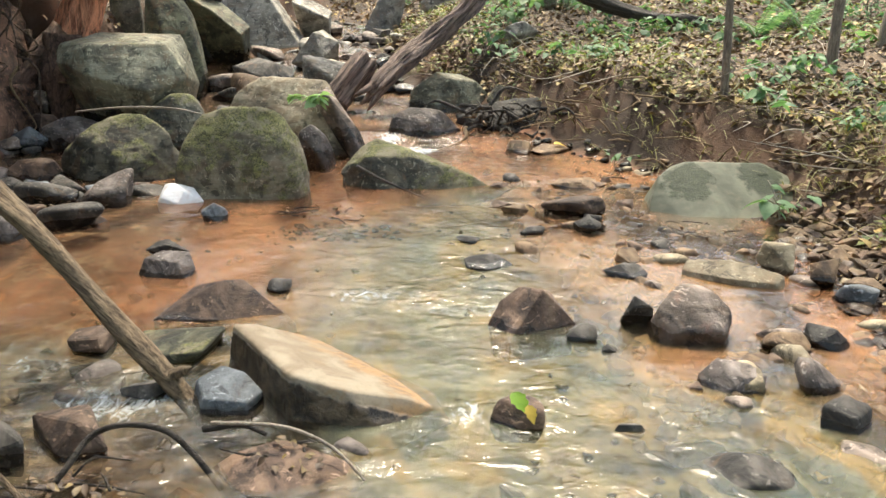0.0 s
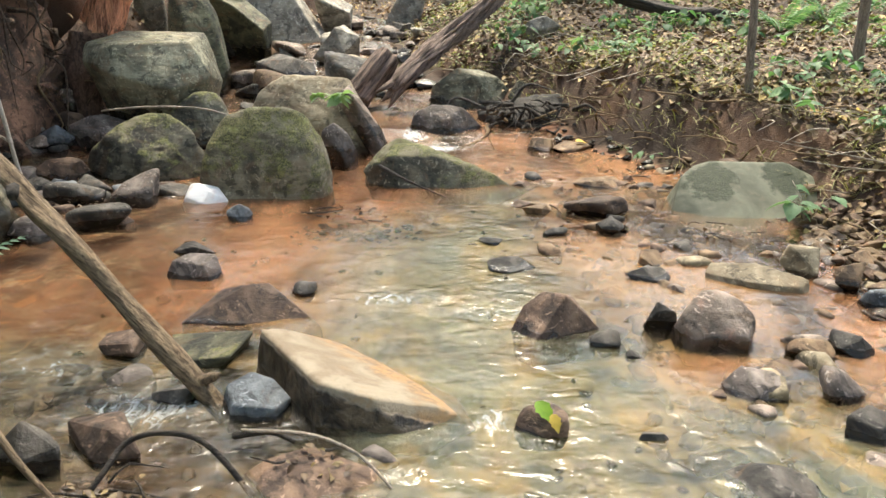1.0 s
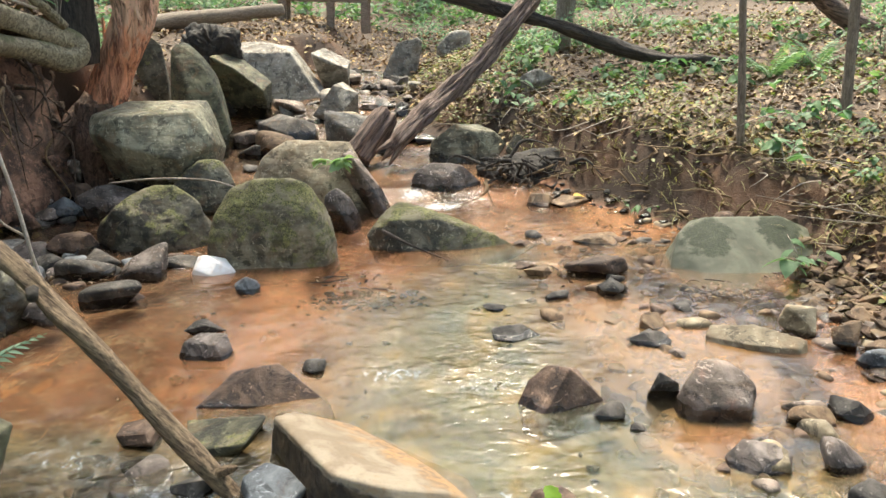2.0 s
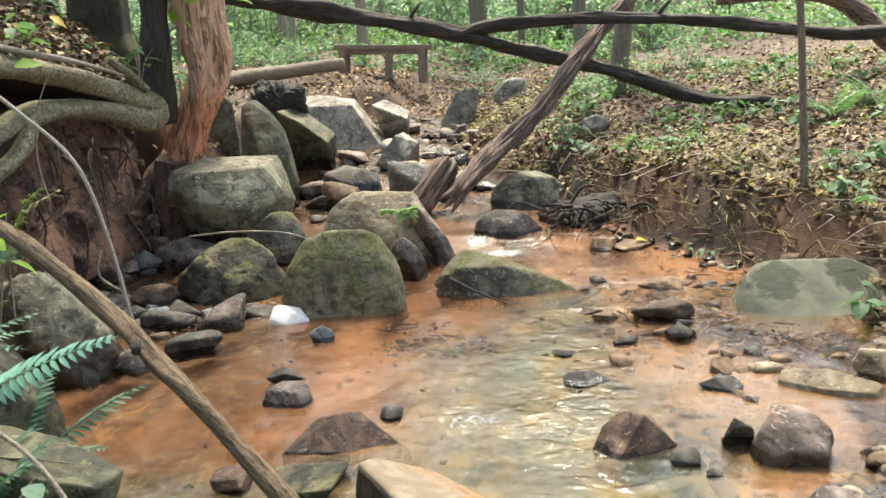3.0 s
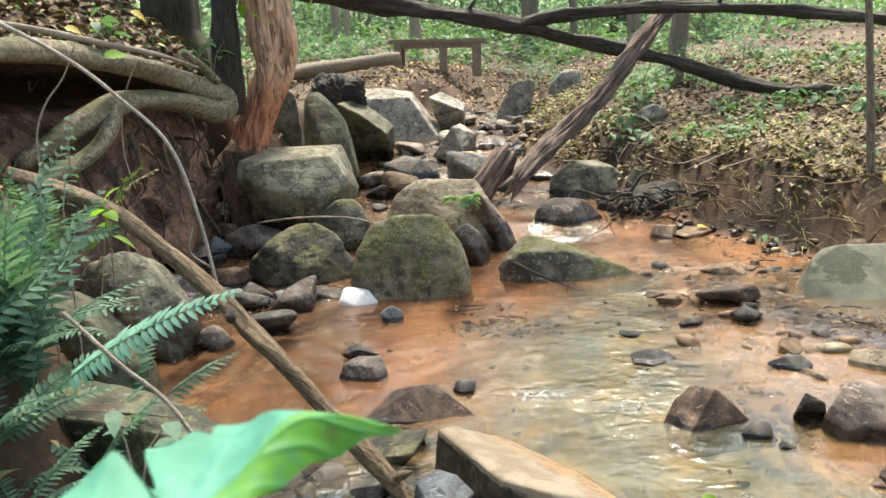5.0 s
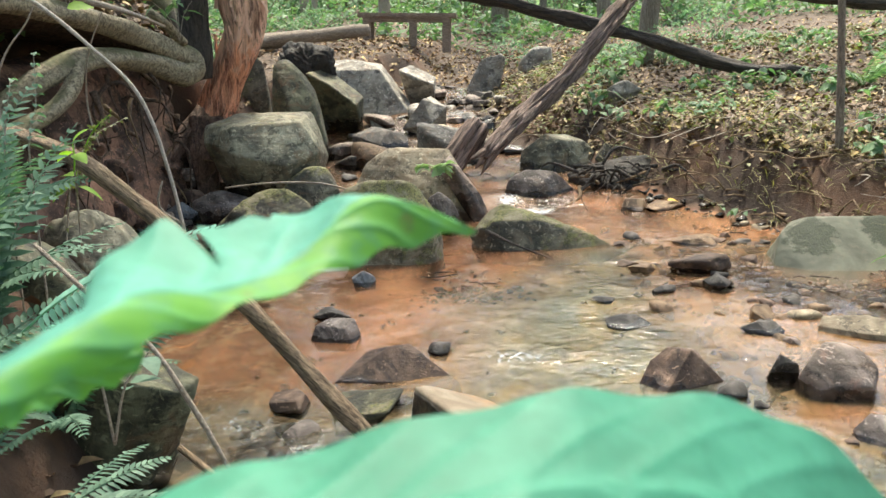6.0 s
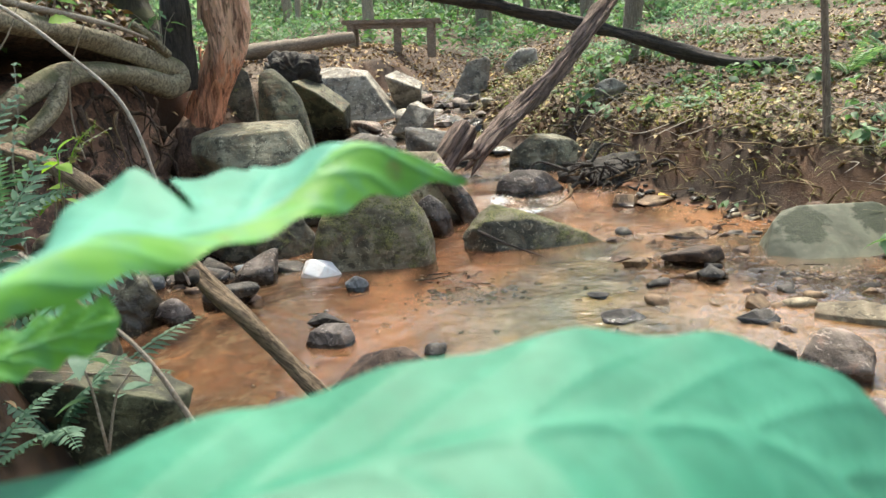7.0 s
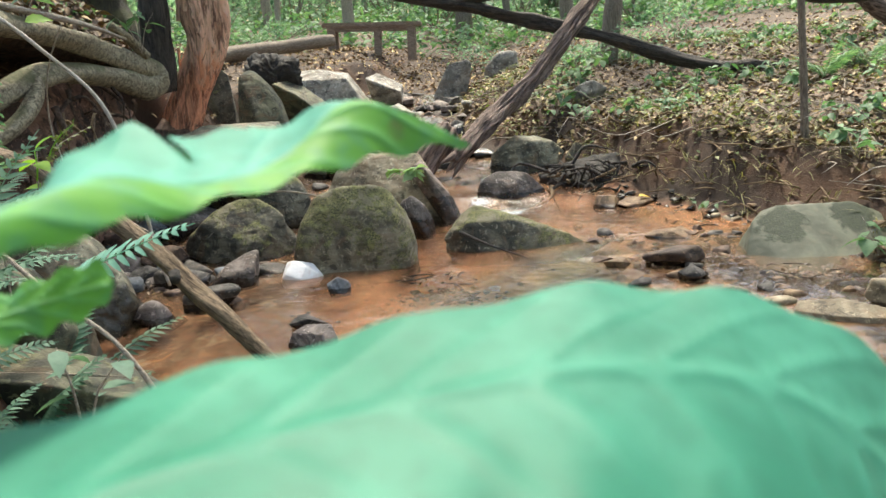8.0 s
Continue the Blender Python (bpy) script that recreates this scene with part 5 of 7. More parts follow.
limb("fallen_limb", "bent pale dead limb lying over the far bank", "fallen tree", WOOD_LOG, [(5.6, 10.0, 1.05), (4.6, 10, 1.5), (3.9, 10, 2.1), (3.3, 10.0, 2.25), (2.4, 10.0, 2.22)], [0.12, 0.12, 0.11, 0.07, 0.04], sides=12, seed=33)
limb("fallen_log", "pale mossy log lying by the bench", "log", WOOD_POLE, [(-4.4, 10.6, 1.55), (-3.84, 11, 1.66), (-3.2, 11.8, 1.74), (-2.63, 12.5, 1.8)], [0.11, 0.11, 0.1, 0.085], sides=14, seed=34)
boulder("rotten_stump", "black rotten stump end above the boulders", (-2.88, 9.5, 0.62), [(-0.4, -0.1, 0.0), (0.3, -0.1, 0.0), (0.3, 0.25, 0.0), (-0.4, 0.25, 0.0), (-0.36, -0.12, 0.75), (-0.3, 0.1, 0.98), (0.05, -0.1, 0.95), (0.36, -0.12, 0.85), (0.4, -0.05, 0.65), (0.3, 0.2, 0.95), (0.0, -0.2, 0.6)], BLACK_MUD, 135, 2.5, 0.2, category="stump")

# old tree with peeling bark and bared roots
oldtree = thing("old_tree", (-2.98, 7.3, 0.3), "old tree with peeling red bark and bared mossy roots", "tree")
TO = np.array((-2.98, 7.3, 0.3))
SPINE = [(-3.42, 7.24, 0.2), (-3.37, 7.26, 0.6), (-3.2, 7.28, 0.95), (-3.09, 7.3, 1.2), (-2.97, 7.3, 1.44), (-2.86, 7.3, 1.7), (-2.85, 7.3, 1.97), (-2.9, 7.32, 2.47), (-2.88, 7.4, 3.6), (-2.75, 7.5, 6.0), (-2.5, 7.8, 13)]
v, f = tube(np.array(SPINE) - TO, [0.26, 0.2, 0.165, 0.165, 0.17, 0.185, 0.205, 0.235, 0.215, 0.17, 0.08], 96, 41, 0.1, 0.03, 0.05)
# deep stringy furrows along the trunk
ring = np.arange(len(v)) % 96 * (2 * math.pi / 96)
furrow = np.abs(fbm(np.stack([np.cos(ring) * 2.7, np.sin(ring) * 2.7, v[:, 2] * 0.6], 1), 43, 4, 0.6))
SP = np.array(SPINE) - TO
axis = np.stack([np.interp(v[:, 2], SP[:, 2], SP[:, 0]), np.interp(v[:, 2], SP[:, 2], SP[:, 1])], 1)
v[:, :2] += (v[:, :2] - axis) * (0.34 * (furrow - 0.3))[:, None]
part("trunk", mesh_of("trunk", v, f, BARK_RED), oldtree)
roots = [
    ("root", [(-3.5, 4.0, 1.86), (-3.43, 4.6, 1.85), (-3.37, 5.1, 1.8), (-3.33, 5.6, 1.74), (-3.3, 6.1, 1.65), (-3.25, 6.5, 1.55), (-3.22, 6.75, 1.48), (-3.2, 6.8, 1.4), (-3.23, 6.65, 1.35), (-3.28, 6.3, 1.43), (-3.37, 5.8, 1.49), (-3.44, 5.4, 1.48), (-3.52, 5.1, 1.4), (-3.62, 4.85, 1.28), (-3.75, 4.6, 1.15)],
     [0.075, 0.08, 0.08, 0.08, 0.082, 0.09, 0.11, 0.12, 0.11, 0.085, 0.078, 0.08, 0.078, 0.07, 0.06]),
    ("root", [(-3.44, 5.35, 1.48), (-3.4, 5.15, 1.3), (-3.44, 4.92, 1.15), (-3.57, 4.7, 1.05), (-3.7, 4.45, 0.97)], [0.06, 0.06, 0.058, 0.055, 0.05]),
    ("root", [(-3.16, 6.6, 1.6), (-3.2, 6.45, 1.72), (-3.3, 6.3, 1.86)], [0.045, 0.04, 0.03]),
    ("root", [(-3.25, 7.2, 0.9), (-3.4, 6.9, 0.7), (-3.5, 6.5, 0.4), (-3.45, 6.3, 0.1)], [0.12, 0.09, 0.07, 0.04]),
    ("root", [(-3.2, 7.1, 0.9), (-3.2, 6.95, 0.6), (-3.16, 6.8, 0.35), (-3.1, 6.6, 0.1)], [0.15, 0.13, 0.11, 0.07]),
]
for k, (n, p, r) in enumerate(roots):
    limb_part(n, p, r, WOOD_ROOT if k < 3 else EARTH_ROOT, oldtree, TO, 20, 50 + k, 0.16 if k < 3 else 0.4, 0.03, 0.04 if k < 3 else 0.12)
tagged(boulder("bank_face", "bare red-brown earth face washed out under the roots", (-3.95, 6.0, 0.1),
        [(0.35, 1.15, 1.25), (0.22, 0.0, 1.4), (0.1, -1.0, 1.3), (0.55, 1.2, 0.6), (0.42, 0.0, 0.75), (0.3, -1.0, 0.7), (0.72, 1.1, 0.1), (0.6, 0.0, 0.15), (0.5, -1.0, 0.1), (-0.4, 1.2, 1.4), (-0.05, -2.0, 1.35), (0.2, -2.0, 0.75), (0.4, -2.0, 0.1), (-0.5, -2.1, 1.4), (-0.4, 1.2, -0.1), (-0.5, -2.1, -0.1)], RED_EARTH, 19, 4, 0.1, category="earth"), kind="structure")
crng = np.random.RandomState(15)
for k in range(34):
    y, z = crng.uniform(5.1, 7.1), crng.uniform(0.2, 1.3)
    x = -3.35 - 0.3 * z + 0.12 * (y - 6) + crng.uniform(-0.05, 0.1)
    rock("earth_clod", "lump of bare red-brown earth among the roots", x - 0.12 * z, y, z - 0.12, crng.uniform(0.07, 0.2), crng.uniform(0.08, 0.18), crng.uniform(0.1, 0.26), RED_EARTH, 700 + k, 4, 8, 7, 0.16, turn=crng.uniform(0, 360), group="clods under the roots", category="earth")
rng = np.random.RandomState(5)
for k in range(44):
    a = np.array((rng.uniform(-3.6, -3.3), rng.uniform(5.0, 7.0), rng.uniform(0.7, 1.45)))
    b = a + (rng.uniform(-0.25, 0.3), rng.uniform(-0.4, 0.1), -rng.uniform(0.25, 0.6))
    v, f = tube(np.array([a, a * 0.7 + b * 0.3 + rng.normal(size=3) * 0.07, a * 0.3 + b * 0.7 + rng.normal(size=3) * 0.09, b]) - TO, [rng.uniform(0.008, 0.03), 0.01, 0.006, 0.002], 6, 70 + k, 0.2, 0.06)
    part("rootlet", mesh_of("rootlet", v, f, WOOD_FINE_ROOT if k % 5 == 0 else HUMUS), oldtree)
for k in range(34):
    ang, z = rng.uniform(2.9, 6.5), rng.uniform(1.5, 2.8)
    c0 = np.array((np.interp(z, SP[:, 2] + TO[2], SP[:, 0] + TO[0]), 7.3, z))
    out = np.array((math.cos(ang), math.sin(ang), 0))
    L, wd = rng.uniform(0.15, 0.45), rng.uniform(0.015, 0.04)
    sd = np.array((-out[1], out[0], 0))
    vv, ff = [], []
    for i, s in enumerate(np.linspace(0, 1, 5)):
        q = c0 + out * (0.19 + 0.04 * (z - 1.6) + 0.035 * s * s) - (0, 0, L * (s - 0.5)) + sd * 0.02 * math.sin(3 * s + k)
        taper = wd * (0.5 + 0.5 * math.sin(math.pi * (0.15 + 0.7 * s)))
        vv += [q - sd * taper - out * 0.012, q + out * 0.008, q + sd * taper - out * 0.012]
        if i:
            b = 3 * i
            ff += [(b - 3, b - 2, b + 1, b), (b - 2, b - 1, b + 2, b + 1)]
    part("bark_strip", mesh_of("bark_strip", np.array(vv) - TO, ff, BARK_RED), oldtree)


def box_piece(cx, cy, cz, sx, sy, sz, bevel=0.012):
    bm = bmesh.new()
    bmesh.ops.create_cube(bm, size=1.0, matrix=Matrix.Translation((cx, cy, cz)) @ Matrix.Diagonal((sx, sy, sz, 1)))
    bmesh.ops.bevel(bm, geom=bm.edges[:], offset=bevel, segments=2, affect="EDGES")
    me = bpy.data.meshes.new("piece")
    bm.to_mesh(me)
    bm.free()
    me.materials.append(WOOD_BENCH)
    return me


bench = thing("bench", (-2.17, 13.7, 1.42), "weathered brown wooden bench with square legs", "bench")
part("seat_plank", box_piece(0, -0.1, 0.49, 1.66, 0.18, 0.075), bench)
part("seat_plank", box_piece(0.02, 0.1, 0.488, 1.62, 0.18, 0.075), bench)
part("apron", box_piece(0, -0.13, 0.425, 1.4, 0.04, 0.1), bench)
for lx, ly in ((-0.68, -0.12), (0.66, -0.12), (0.1, -0.1), (-0.66, 0.12), (0.66, 0.12)):
    part("leg", box_piece(lx, ly, 0.2, 0.125, 0.11, 0.6), bench)

# bent vine and drift twigs at the near edge
limb("vine", "bare brown vine bent in a loop over the water", "vine", WOOD_DARK, [(-1.06, 1.86, -0.03), (-0.997, 1.913, 0.05), (-0.96, 1.98, 0.1), (-0.87, 1.975, 0.14), (-0.762, 1.99, 0.12), (-0.687, 1.98, 0.06), (-0.6, 1.96, -0.05)], [0.009] * 7, sides=8, seed=61, step=0.02)
limb("vine", "bare brown vine at the near edge", "vine", WOOD_STICK, [(-1.4, 1.95, 0.26), (-1.264, 1.878, 0.2), (-1.193, 1.833, 0.15), (-1.147, 1.817, 0.1), (-1.05, 1.78, 0.02)], [0.012, 0.012, 0.011, 0.01, 0.008], sides=8, seed=62, step=0.02)
limb("twig", "thin curved twig over the wet flat rock", "twig", WOOD_TWIG, [(-0.66, 2.1, 0.08), (-0.471, 2.055, 0.1), (-0.367, 2.025, 0.09), (-0.283, 2.005, 0.05), (-0.2, 1.94, 0.0)], [0.006, 0.006, 0.005, 0.005, 0.003], sides=6, seed=63, step=0.02)
limb("twig", "short wet twig caught against a stone", "twig", WOOD_DARK, [(-0.7, 2.15, 0.03), (-0.58, 2.13, 0.06), (-0.5, 2.09, 0.05)], [0.012, 0.011, 0.006], sides=6, seed=64, step=0.02)
limb("twig", "forked dead twig hanging by the ferns", "twig", WOOD_TWIG, [(-1.45, 1.45, 1.05), (-1.307, 1.43, 0.917), (-1.205, 1.424, 0.831), (-1.118, 1.409, 0.708), (-1.0, 1.4, 0.45), (-0.95, 1.4, 0.2)], [0.005, 0.006, 0.006, 0.007, 0.007, 0.007], sides=7, seed=65, step=0.03)
limb("twig", "short crooked twig on the thin branch", "twig", WOOD_TWIG, [(-1.89, 3.3, 0.7), (-1.98, 3.25, 0.8), (-1.95, 3.25, 0.92)], [0.007, 0.006, 0.004], sides=6, seed=66, step=0.03)
knot = thing("root_tangle", (0.55, 6.9, 0.2), "black tangle of wet roots under the bank", "roots")
KO, krng = np.array((0.55, 6.9, 0.2)), np.random.RandomState(3)
for k in range(60):
    a = np.array((krng.uniform(0.15, 1.05), krng.uniform(6.75, 7.05), krng.uniform(0.2, 0.42)))
    b = a + (krng.uniform(-0.4, 0.4), krng.uniform(-0.25, 0.1), krng.uniform(-0.22, 0.12))
    v, f = tube(np.array([a, (a + b) / 2 + krng.normal(size=3) * 0.06, b]) - KO, [krng.uniform(0.008, 0.022), 0.011, 0.004], 7, 300 + k, 0.25, 0.04)
    part("root", mesh_of("root", v, f, WOOD_DARK if k % 7 else WOOD_FINE_ROOT), knot)
# Black lump of debris; its colour also stands in for shade in the undercut.
rock("rock", "black mud lump inside the root tangle, also painting in undercut shade", 0.58, 7.05, 0.12, 0.46, 0.24, 0.34, BLACK_MUD, 202, 5, 9, 10, 0.14)

# soil held up by the roots of the old tree: a leafy lip along the upper root, open beneath
def overhang():
    along = np.linspace(3.3, 7.15, 90)
    lip = np.interp(along, [3.3, 4.3, 5.2, 6.2, 6.9, 7.15], [-4.0, -3.68, -3.57, -3.5, -3.45, -3.5])
    top = np.interp(along, [3.3, 4.3, 5.2, 6.2, 6.9, 7.15], [1.75, 1.86, 1.84, 1.72, 1.55, 1.5])
    ring = np.array([(0.0, -0.04), (0.0, 0.03), (-0.12, 0.13), (-0.3, 0.24), (-0.5, 0.34), (-0.75, 0.44), (-1.1, 0.52), (-1.6, 0.55), (-1.7, 0.15), (-1.3, 0.02), (-0.9, -0.06), (-0.6, -0.08), (-0.35, -0.08), (-0.15, -0.08)])
    m = len(ring)
    rise = np.interp(along, [3.3, 4.3, 5.2, 6.2, 6.9, 7.15], [0.9, 1.0, 1.15, 1.5, 2.0, 2.1])
    v = np.stack([lip[:, None] + ring[None, :, 0], np.repeat(along[:, None], m, 1), top[:, None] + np.where(ring[None, :, 1] > 0, ring[None, :, 1] * rise[:, None], ring[None, :, 1])], 2).reshape(-1, 3)
    v += np.stack([fbm(v * 2.5, 46 + k, 4) for k in range(3)], 1) * (0.07, 0.03, 0.06)
    n = len(along)
    f = [(a * m + b, a * m + (b + 1) % m, (a + 1) * m + (b + 1) % m, (a + 1) * m + b) for a in range(n - 1) for b in range(m)]
    f += [tuple(range(m))[::-1], tuple(range((n - 1) * m, n * m))]
    o = np.array((-3.9, 5.3, 1.5))
    ob = new("bank_overhang", mesh_of("bank_overhang", v - o, f, HUMUS))
    ob.location = o
    tagged(ob, "root-held shelf of dark soil above the hollow", "soil", kind="structure")
    return v.reshape(n, m, 3)[:, 1:8]


lip = overhang()
limb("dead_branch", "pale dead branch lying along the top of the roots", "branch", WOOD_TWIG, [(-3.9, 4.3, 2.08), (-3.585, 4.6, 2.02), (-3.345, 5.0, 1.92), (-3.13, 5.5, 1.82), (-3.05, 6.0, 1.72)], [0.018, 0.022, 0.022, 0.02, 0.01], sides=10, seed=67)
limb("twig", "crooked grey twig standing before the hollow", "twig", WOOD_TWIG, [(-2.95, 3.65, 0.95), (-2.915, 3.6, 1.33), (-2.84, 3.6, 1.52), (-2.7, 3.6, 1.67), (-2.6, 3.6, 1.85)], [0.005, 0.006, 0.005, 0.004, 0.002], sides=8, seed=68)
limb("twig", "thin dry twig hanging in front of the roots", "twig", WOOD_TWIG, [(-2.72, 4.4, 1.75), (-2.9, 4.5, 1.5), (-3.0, 4.6, 1.2), (-2.96, 4.6, 0.95)], [0.004, 0.005, 0.005, 0.004], sides=6, seed=69)
young = thing("dead_tree", (-3.28, 7.05, 1.5), "dark rotten tree stem standing beside the old trunk", "tree")
v, f = tube([(0.02, 0, -0.2), (0.05, 0, 0.14), (0.1, 0, 0.99), (0.15, 0.05, 2.4), (0.3, 0.1, 4.5)], [0.16, 0.13, 0.12, 0.1, 0.05], 18, 71, 0.2, 0.05, 0.08)
part("trunk", mesh_of("trunk", v, f, WOOD_DARK), young)
mossy = thing("tree", (-4.02, 7.7, 1.9), "dark mossy tree trunk on the leafy bank", "tree")
v, f = tube([(0, 0, -0.3), (0, 0, 0.15), (0.02, 0, 0.6), (0.05, 0.05, 2.5), (0.2, 0.2, 7)], [0.42, 0.33, 0.26, 0.22, 0.1], 24, 72, 0.12, 0.08, 0.07)
part("trunk", mesh_of("trunk", v, f, WOOD_MOSSY), mossy)

# ---- plants ----


def leaf_shape(length, width, fold=0.25, droop=0.2, rows=4):
    """One pointed leaf along +x, folded at its midrib and drooping: (verts, faces)."""
    v, f = [], []
    for i in range(rows + 1):
        s = i / rows
        w = width / 2 * math.sin(math.pi * min(1, 0.06 + 0.94 * s) ** 0.85) if 0 < i < rows else 0.02 * width
        z = -droop * length * s * s
        v += [(length * s, -w, z + fold * w), (length * s, 0, z), (length * s, w, z + fold * w)]
        if i:
            b = 3 * i
            f += [(b - 3, b - 2, b + 1, b), (b - 2, b - 1, b + 2, b + 1)]
    return np.array(v), f


def turned(v, yaw, pitch, roll, at):
    m = np.array(Euler((roll, pitch, yaw)).to_matrix())
    return v @ m.T + at


def scatter(shape, at, size, yaw, pitch, roll):
    """Copies of one (verts, faces) shape at many places, as one (verts, faces)."""
    v, f = shape
    n, k = len(at), len(v)
    cy, sy, cp, sp, cr, sr = np.cos(yaw), np.sin(yaw), np.cos(pitch), np.sin(pitch), np.cos(roll), np.sin(roll)
    o, one = np.zeros(n), np.ones(n)
    mz = np.array([[cy, -sy, o], [sy, cy, o], [o, o, one]]).transpose(2, 0, 1)
    my = np.array([[cp, o, sp], [o, one, o], [-sp, o, cp]]).transpose(2, 0, 1)
    mx = np.array([[one, o, o], [o, cr, -sr], [o, sr, cr]]).transpose(2, 0, 1)
    size = np.asarray(size, float)
    size = size[:, None] * np.ones(3) if size.ndim == 1 else size
    out = np.einsum("nij,nkj->nki", mz @ my @ mx, v[None] * size[:, None]) + at[:, None]
    faces = (np.array([list(q) + [q[-1]] * (4 - len(q)) for q in f])[None] + k * np.arange(n)[:, None, None]).reshape(-1, 4)
    faces = [tuple(q) if q[2] != q[3] else tuple(q[:3]) for q in faces.tolist()]
    return out.reshape(-1, 3), faces


def leaf_cloud(n, rng, size, spread, lump=5, rows=2, width=0.55, flat=1.0):
    """Many leaves gathered in loose lumps with gaps between."""
    hubs = rng.normal(size=(lump, 3)) * spread * 0.6
    at = hubs[rng.randint(lump, size=n)] + rng.normal(size=(n, 3)) * spread * 0.33
    return scatter(leaf_shape(1, width, 0.25, 0.3, rows), at, size * rng.uniform(0.6, 1.3, n), rng.uniform(0, 6.28, n), rng.normal(size=n) * 0.6 * flat + 0.2, rng.normal(size=n) * 0.5)


def herb(name, label, category, mat, at, rng, leaves=14, size=0.07, tall=0.18, spread=0.12, group="", stems=3):
    """A small leafy plant: thin stems and single leaves."""
    top = thing(name, at, label, category, group)
    sp, lp = [], []
    for s in range(stems):
        tip = np.array((rng.normal() * spread, rng.normal() * spread, tall * rng.uniform(0.6, 1.1)))
        sp.append(tube([(0, 0, -0.03), tip * (0.4, 0.4, 0.6), tip], [0.004, 0.003, 0.0015], 5, rng.randint(999), 0.05, 0.04))
        for k in range(max(2, leaves // stems)):
            u = rng.uniform(0.35, 1.0)
            base = tip * (u, u, u**0.7)
            L = size * rng.uniform(0.6, 1.25)
            v, f = leaf_shape(L, L * rng.uniform(0.5, 0.75), 0.2, 0.35, 4)
            lp.append((turned(v, rng.uniform(0, 6.28), rng.uniform(-0.3, 0.5), rng.normal() * 0.3, base), f))
    part("stalk", mesh_of("stalk", *joined(sp), WOOD_TWIG), top)
    if name == "plant":
        for v, f in lp:
            part("leaf", mesh_of("leaf", v, f, mat), top)
    else:
        part("foliage", mesh_of("foliage", *joined(lp), mat), top)
    return top


def frond_mesh(length, width, rng, mat, curl=0.5, pairs=18):
    """A fern frond: a bent midrib with tapering pairs of toothed leaflets."""
    pieces = []
    mid = [np.array((length * s, 0, curl * length * (s * 0.9 - s * s))) for s in np.linspace(0, 1, 9)]
    pieces.append(tube(mid, np.linspace(0.004, 0.001, 9), 5, 1, 0.05, 0.03))
    for k in range(pairs):
        s = 0.14 + 0.85 * k / pairs
        at = np.array((length * s, 0, curl * length * (s * 0.9 - s * s)))
        L = width * math.sin(math.pi * (0.12 + 0.86 * s)) ** 0.8 * rng.uniform(0.9, 1.1)
        for sgn in (-1, 1):
            v, f = leaf_shape(L, max(0.012, L * 0.3), 0.15, 0.25, 4)
            v[:, 1] *= 1 + 0.12 * np.sin(v[:, 0] * 190)
            pieces.append((turned(v, sgn * (1.25 - 0.45 * s), 0.1 + rng.normal() * 0.06, sgn * 0.2, at), f))
    return mesh_of("frond", *joined(pieces), mat)


def fern(at, label, fronds, length, width, seed, yaw0=0.0, fan=6.28, lift=0.5, group="ferns", mat=None):
    rng = np.random.RandomState(seed)
    top = thing("fern", at, label, "fern", group)
    for k in range(fronds):
        me = frond_mesh(length * rng.uniform(0.75, 1.15), width * rng.uniform(0.85, 1.1), rng, mat or LEAF_FERN, rng.uniform(0.3, 0.6))
        ob = part("frond", me, top)
        ob.matrix_basis = Matrix.LocRotScale((0, 0, 0), Euler((rng.normal() * 0.25, -lift * rng.uniform(0.5, 1.4), yaw0 + fan * (k + rng.uniform(-0.3, 0.3)) / fronds)), None)
    return top


def gz1(x, y):
    return float(ground_height(np.array([x]), np.array([y]))[0])


bench.location.z = gz1(-2.17, 13.7) - 0.02
bench.rotation_euler = (0, radians(2.8), 0)
# crown of the old tree, unseen overhead, spread to shade the stream from the sun
rng = np.random.RandomState(44)
crown = []
for k in range(17):
    w, g = leaf_cloud(240, rng, 0.21, 1.0, 6)
    crown.append((w + (rng.uniform(-1.4, 5.6), rng.uniform(-0.2, 5.6), rng.uniform(10.6, 13.2)), g))
for k in range(5):
    a = np.array((0.25, 0.2, 7.5 + 0.6 * k))
    b = np.array((rng.uniform(-1, 5), rng.uniform(0, 5), rng.uniform(10.5, 12.5)))
    limb_part('bough', [a + TO, a * 0.4 + b * 0.6 + (0, 0, 0.5) + TO, b + TO], [0.07, 0.05, 0.02], WOOD_TRUNK, oldtree, TO, 8, k, 0.1, 0.2)
part('crown', mesh_of('crown', *joined(crown), LEAF_FOREST), oldtree)
for hx, hy, hz in ((-2.85, 6.9, 2.5), (-2.3, 6.9, 2.46), (-3.05, 6.75, 2.62)):
    for k in range(16):
        w, g = leaf_cloud(1, rng, 0.14, 0.17, 1, 4)
        part("leaf", mesh_of("leaf", w + np.array((hx, hy, hz)) - TO, g, LEAF_SPRIG if hx > -3 else LEAF_GREEN), oldtree)

